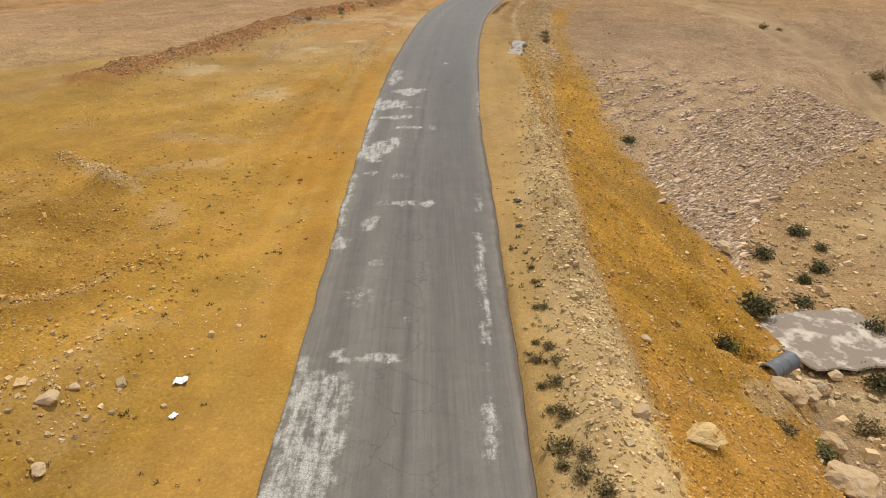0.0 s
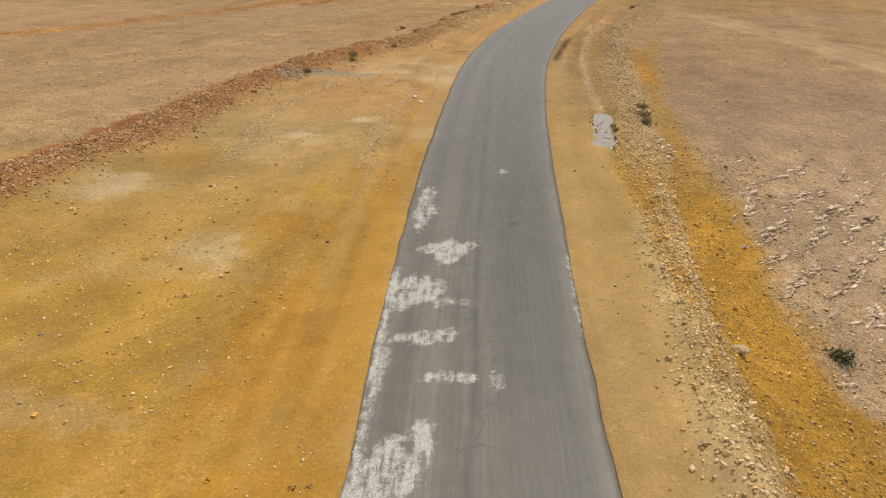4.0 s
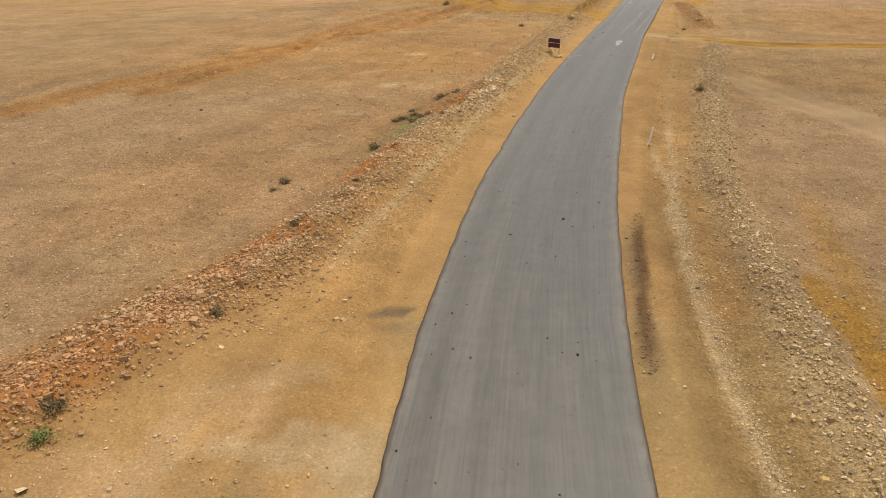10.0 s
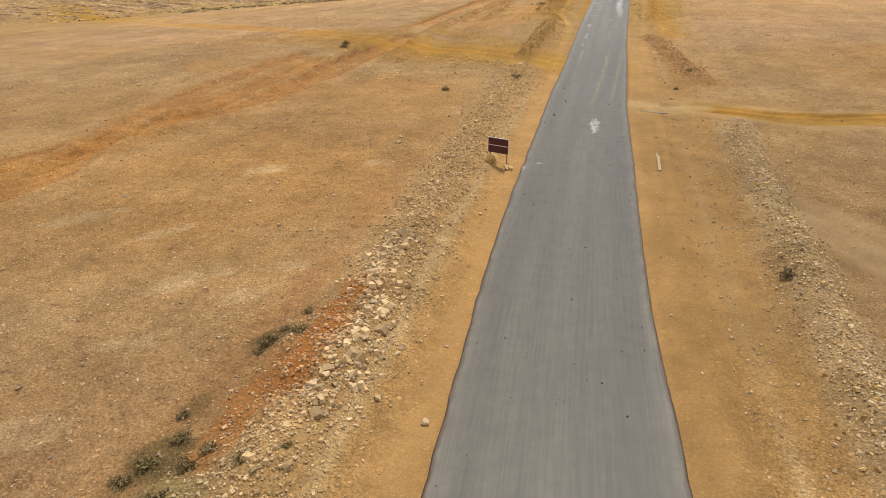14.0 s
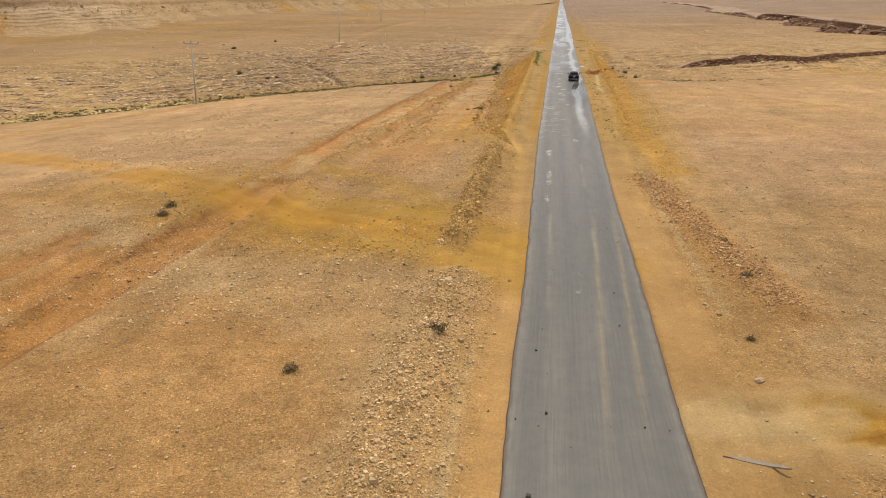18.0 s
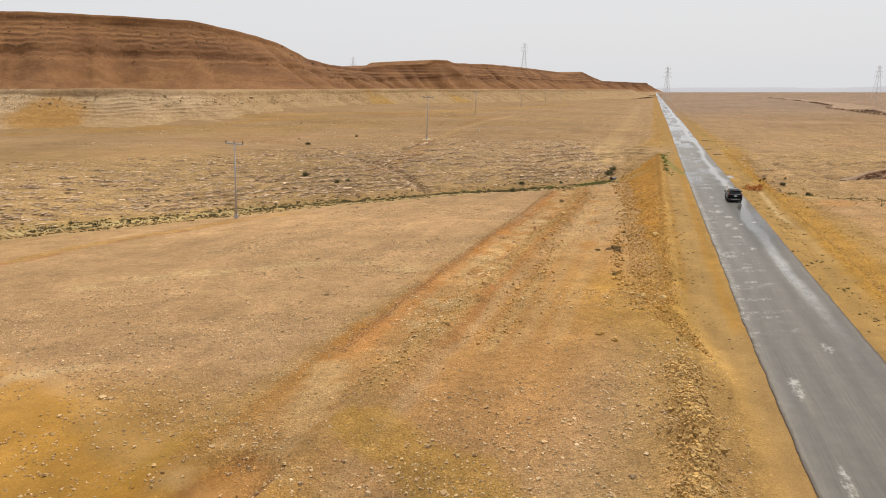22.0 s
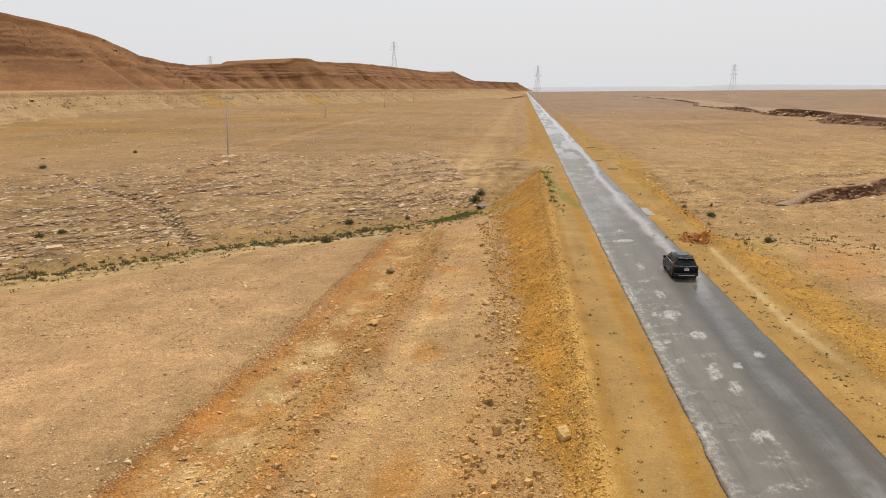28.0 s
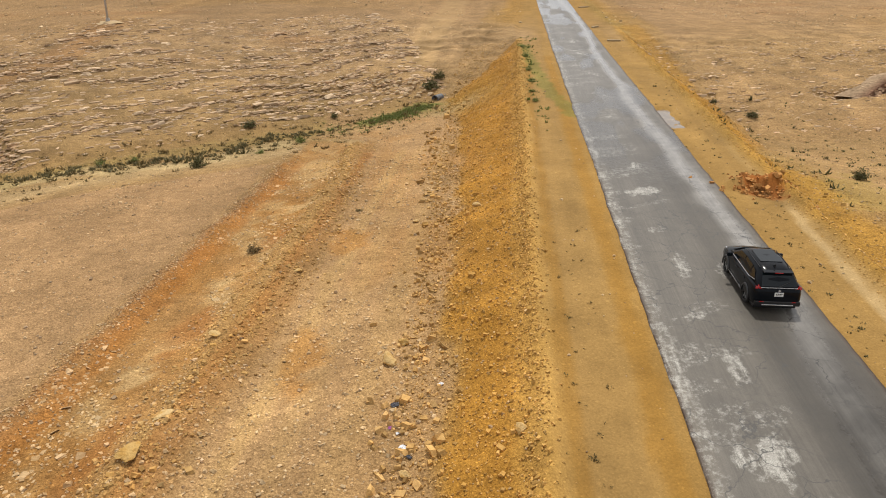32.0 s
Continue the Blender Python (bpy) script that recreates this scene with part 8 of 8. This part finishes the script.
tufts("meadow_scrub", x[m], y[m], 0.20, M_LEAF, "sparse green scrub on the low ground", 7)
y = np.concatenate([rng.uniform(5, 24, 150), rng.uniform(24, 32, 20), rng.uniform(205, 300, 300), rng.uniform(62, 66, 25)])
x = XC(y) + np.concatenate([rng.normal(3.75, 0.3, 150), rng.normal(4.0, 0.3, 20), rng.normal(5.0, 0.9, 300), rng.normal(6.9, 0.4, 25)]) / COS(y)
tufts("verge_tufts", x, y, 0.075, M_LEAF, "small dry tufts along the verge", 14)
y = np.concatenate([rng.uniform(8, 32, 60), rng.uniform(205, 262, 70), rng.uniform(170, 176, 60)])
x = XC(y) - np.concatenate([rng.uniform(5, 11, 60), rng.uniform(5.0, 7.6, 70), rng.uniform(9, 16, 60)]) / COS(y)
tufts("shoulder_tufts", x, y, 0.065, M_LEAF, "small dark tufts on bare ochre earth", 12)
x, y = along([(-40, 267), (-10, 285), (8, 293), (19, 299), (28, 300.5), (34, 301), (40, 305.5), (46, 309)], 900, 1.6)
tufts("wadi_pale_scrub", x, y, 0.22, M_LEAF_PALE, "pale olive scrub on gravel of the wadi bed", 16)
x, y = along([(51.0, 310.2), (54, 312.0), (58.4, 316.6)], 1100, 0.8)
tufts("culvert_grass", x, y, 0.13, M_LEAF_GREEN, "bright green grass carpet before the culvert", 10)
y = rng.uniform(208, 268, 260)
x = XC(y) + rng.choice([-5.6, -6.4, 4.6, 5.2], 260) / COS(y) + rng.normal(0, 0.35, 260)
tufts("fill_weeds", x, y, 0.07, M_LEAF_SCRUB, "scattered brown weeds on the packed shoulder", 12)
y = rng.uniform(9, 36, 70)
x = XC(y) - rng.uniform(3.9, 9.5, 70) / COS(y)
tufts("start_weeds", x, y, 0.075, M_LEAF_SCRUB, "scattered dark weeds on packed ochre earth", 14)
x, y = rng.uniform(-6, 12, 160), rng.uniform(172, 192, 160)
tufts("crossing_weeds", x, y, 0.07, M_LEAF_SCRUB, "scattered dark weeds on ochre earth", 10)
y = rng.uniform(286, 335, 80)
x = XC(y) - rng.normal(6.3, 0.5, 80) / COS(y)
tufts("crest_grass", x, y, 0.17, M_LEAF_GREEN, "green grass on the embankment crest", 10)


# ---- litter ----
def litter(x, y, s, mat, seed, label):
    bm = bmesh.new()
    bmesh.ops.create_grid(bm, x_segments=5, y_segments=4, size=0.5)
    for v in bm.verts:
        v.co = Vector((v.co.x * s, v.co.y * s * 0.7, s * (0.18 + 0.28 * noise.noise(Vector((v.co.x * 3 + seed, v.co.y * 3, seed))))))
    top = bmesh.ops.extrude_face_region(bm, geom=bm.faces[:])
    for v in top["geom"]:
        if isinstance(v, bmesh.types.BMVert):
            v.co.z += 0.02
    ob = part("litter", bm, mat, None)
    ob.matrix_world = pose(x, y, floor_z(x, y), 0, 0, seed * 61 % 360)
    tagged(ob, label, "litter", "litter at the embankment foot")


for k, (x, y, s, mt, lb) in enumerate([(43.6, 257.7, 0.45, M_LITTER_B, "crumpled dark plastic litter"), (43.75, 257.9, 0.28, M_LITTER_W, "crumpled white plastic litter"), (43.4, 255.3, 0.40, M_LITTER_W, "crumpled white plastic litter"), (43.4, 256.1, 0.22, M_LITTER_W, "small white paper litter"), (43.2, 256.5, 0.25, M_LITTER_P, "crumpled purple litter"), (43.5, 254.8, 0.3, M_LITTER_B, "crumpled dark plastic litter"), (45.4, 258.4, 0.35, M_LITTER_W, "torn white sheet of litter"), (-5.3, 70.7, 0.6, M_LITTER_W, "white plastic sheet on bare earth"), (-4.8, 69.4, 0.4, M_LITTER_W, "white plastic litter on bare earth"), (-7.0, 15.4, 0.6, M_LITTER_W, "pale crumpled sheet on bare earth"), (-6.7, 14.0, 0.35, M_LITTER_W, "pale crumpled paper on bare earth"), (3.2, 28.1, 0.55, M_LITTER_B, "dark torn rubber strip on the verge"), (3.0, 25.6, 0.35, M_LITTER_B, "dark torn rubber scrap on the verge")]):
    litter(x, y, s * 0.62, mt, k + 3, lb)

# ---- cut in the far canyon, and the distant range ----
CANYON = [(655, 1400, 0.2), (560, 1150, -0.2), (500, 1010, 0.4), (404, 800, 1.2), (352, 720, 0.0), (312, 612, 1.8), (292, 560, 0.2), (276, 528, 3.0), (280, 492, 2.0), (240, 452, 3.8), (246, 420, 2.0), (214, 392, 3.6), (222, 350, 2.6), (205, 310, 1.5)]
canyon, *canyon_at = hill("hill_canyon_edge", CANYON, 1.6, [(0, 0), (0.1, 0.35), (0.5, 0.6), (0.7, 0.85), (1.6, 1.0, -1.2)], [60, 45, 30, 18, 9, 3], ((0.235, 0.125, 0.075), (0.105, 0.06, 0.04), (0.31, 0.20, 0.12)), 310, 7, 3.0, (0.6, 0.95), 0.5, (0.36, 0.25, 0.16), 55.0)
CUT_BANK = [(101, 298, -3.2), (106, 300.5, -1.9), (110, 302.5, -1.6), (117, 302, -1.2), (123, 305.5, -0.9), (130, 304, -0.7), (138, 301, -0.9), (150, 305, -0.5), (168, 310, -0.6), (205, 318, -0.6)]
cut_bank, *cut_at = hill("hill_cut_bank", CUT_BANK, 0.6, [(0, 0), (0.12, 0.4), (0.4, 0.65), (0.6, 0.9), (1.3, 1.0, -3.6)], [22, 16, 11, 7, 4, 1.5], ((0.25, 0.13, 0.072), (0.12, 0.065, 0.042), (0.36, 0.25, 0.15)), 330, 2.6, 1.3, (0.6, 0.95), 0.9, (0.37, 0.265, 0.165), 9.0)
tagged(cut_bank, "dark red cut bank of the wadi", "bank", kind="structure")
hx, hy, hz, ha = (v.ravel() for v in cut_at)
pick = rng.choice(np.flatnonzero((ha > 0) & (ha < 0.9)), 3200)
stones("cut_bank_blocks", hx[pick], hy[pick] - 0.2, 0.24, ((0.17, 0.085, 0.05), (0.58, 0.40, 0.26)), "dark red and pale blocks on the cut bank", 0.5, 0.3, np.zeros(3200), 1.6, blend=0.9, z=hz[pick])
hx, hy, hz, ha = (v.ravel() for v in canyon_at)
pick = rng.choice(np.flatnonzero((ha > 0) & (ha < 0.7) & (hy < 800)), 1800)
stones("canyon_blocks", hx[pick], hy[pick], 0.8, ((0.16, 0.09, 0.055), (0.46, 0.31, 0.19)), "dark red and pale blocks on the canyon edge", 0.5, 0.3, None, 1.6, blend=0.95, z=hz[pick])
tagged(canyon, "dark layered canyon edge across the plain", "cliff", kind="structure")
a = np.linspace(radians(-35), radians(75), 260)
rr = np.array([4300.0, 4250.0, 4200.0])
top = 6 + 30 * fbm(a * 400, a * 0, 60, 4, 401) * sstep(radians(8), radians(22), a)
v = np.stack([np.stack([rr[k] * np.sin(a), rr[k] * np.cos(a), (top, top * 0.5, top * 0 - 8)[k]], -1) for k in range(3)], 1)
# haze over the range is put into this pale grey-blue colour
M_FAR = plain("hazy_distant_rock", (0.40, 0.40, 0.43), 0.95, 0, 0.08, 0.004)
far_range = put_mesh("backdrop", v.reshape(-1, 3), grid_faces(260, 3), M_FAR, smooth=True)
tagged(far_range, "pale hazy range on the horizon", "hills", kind="structure")
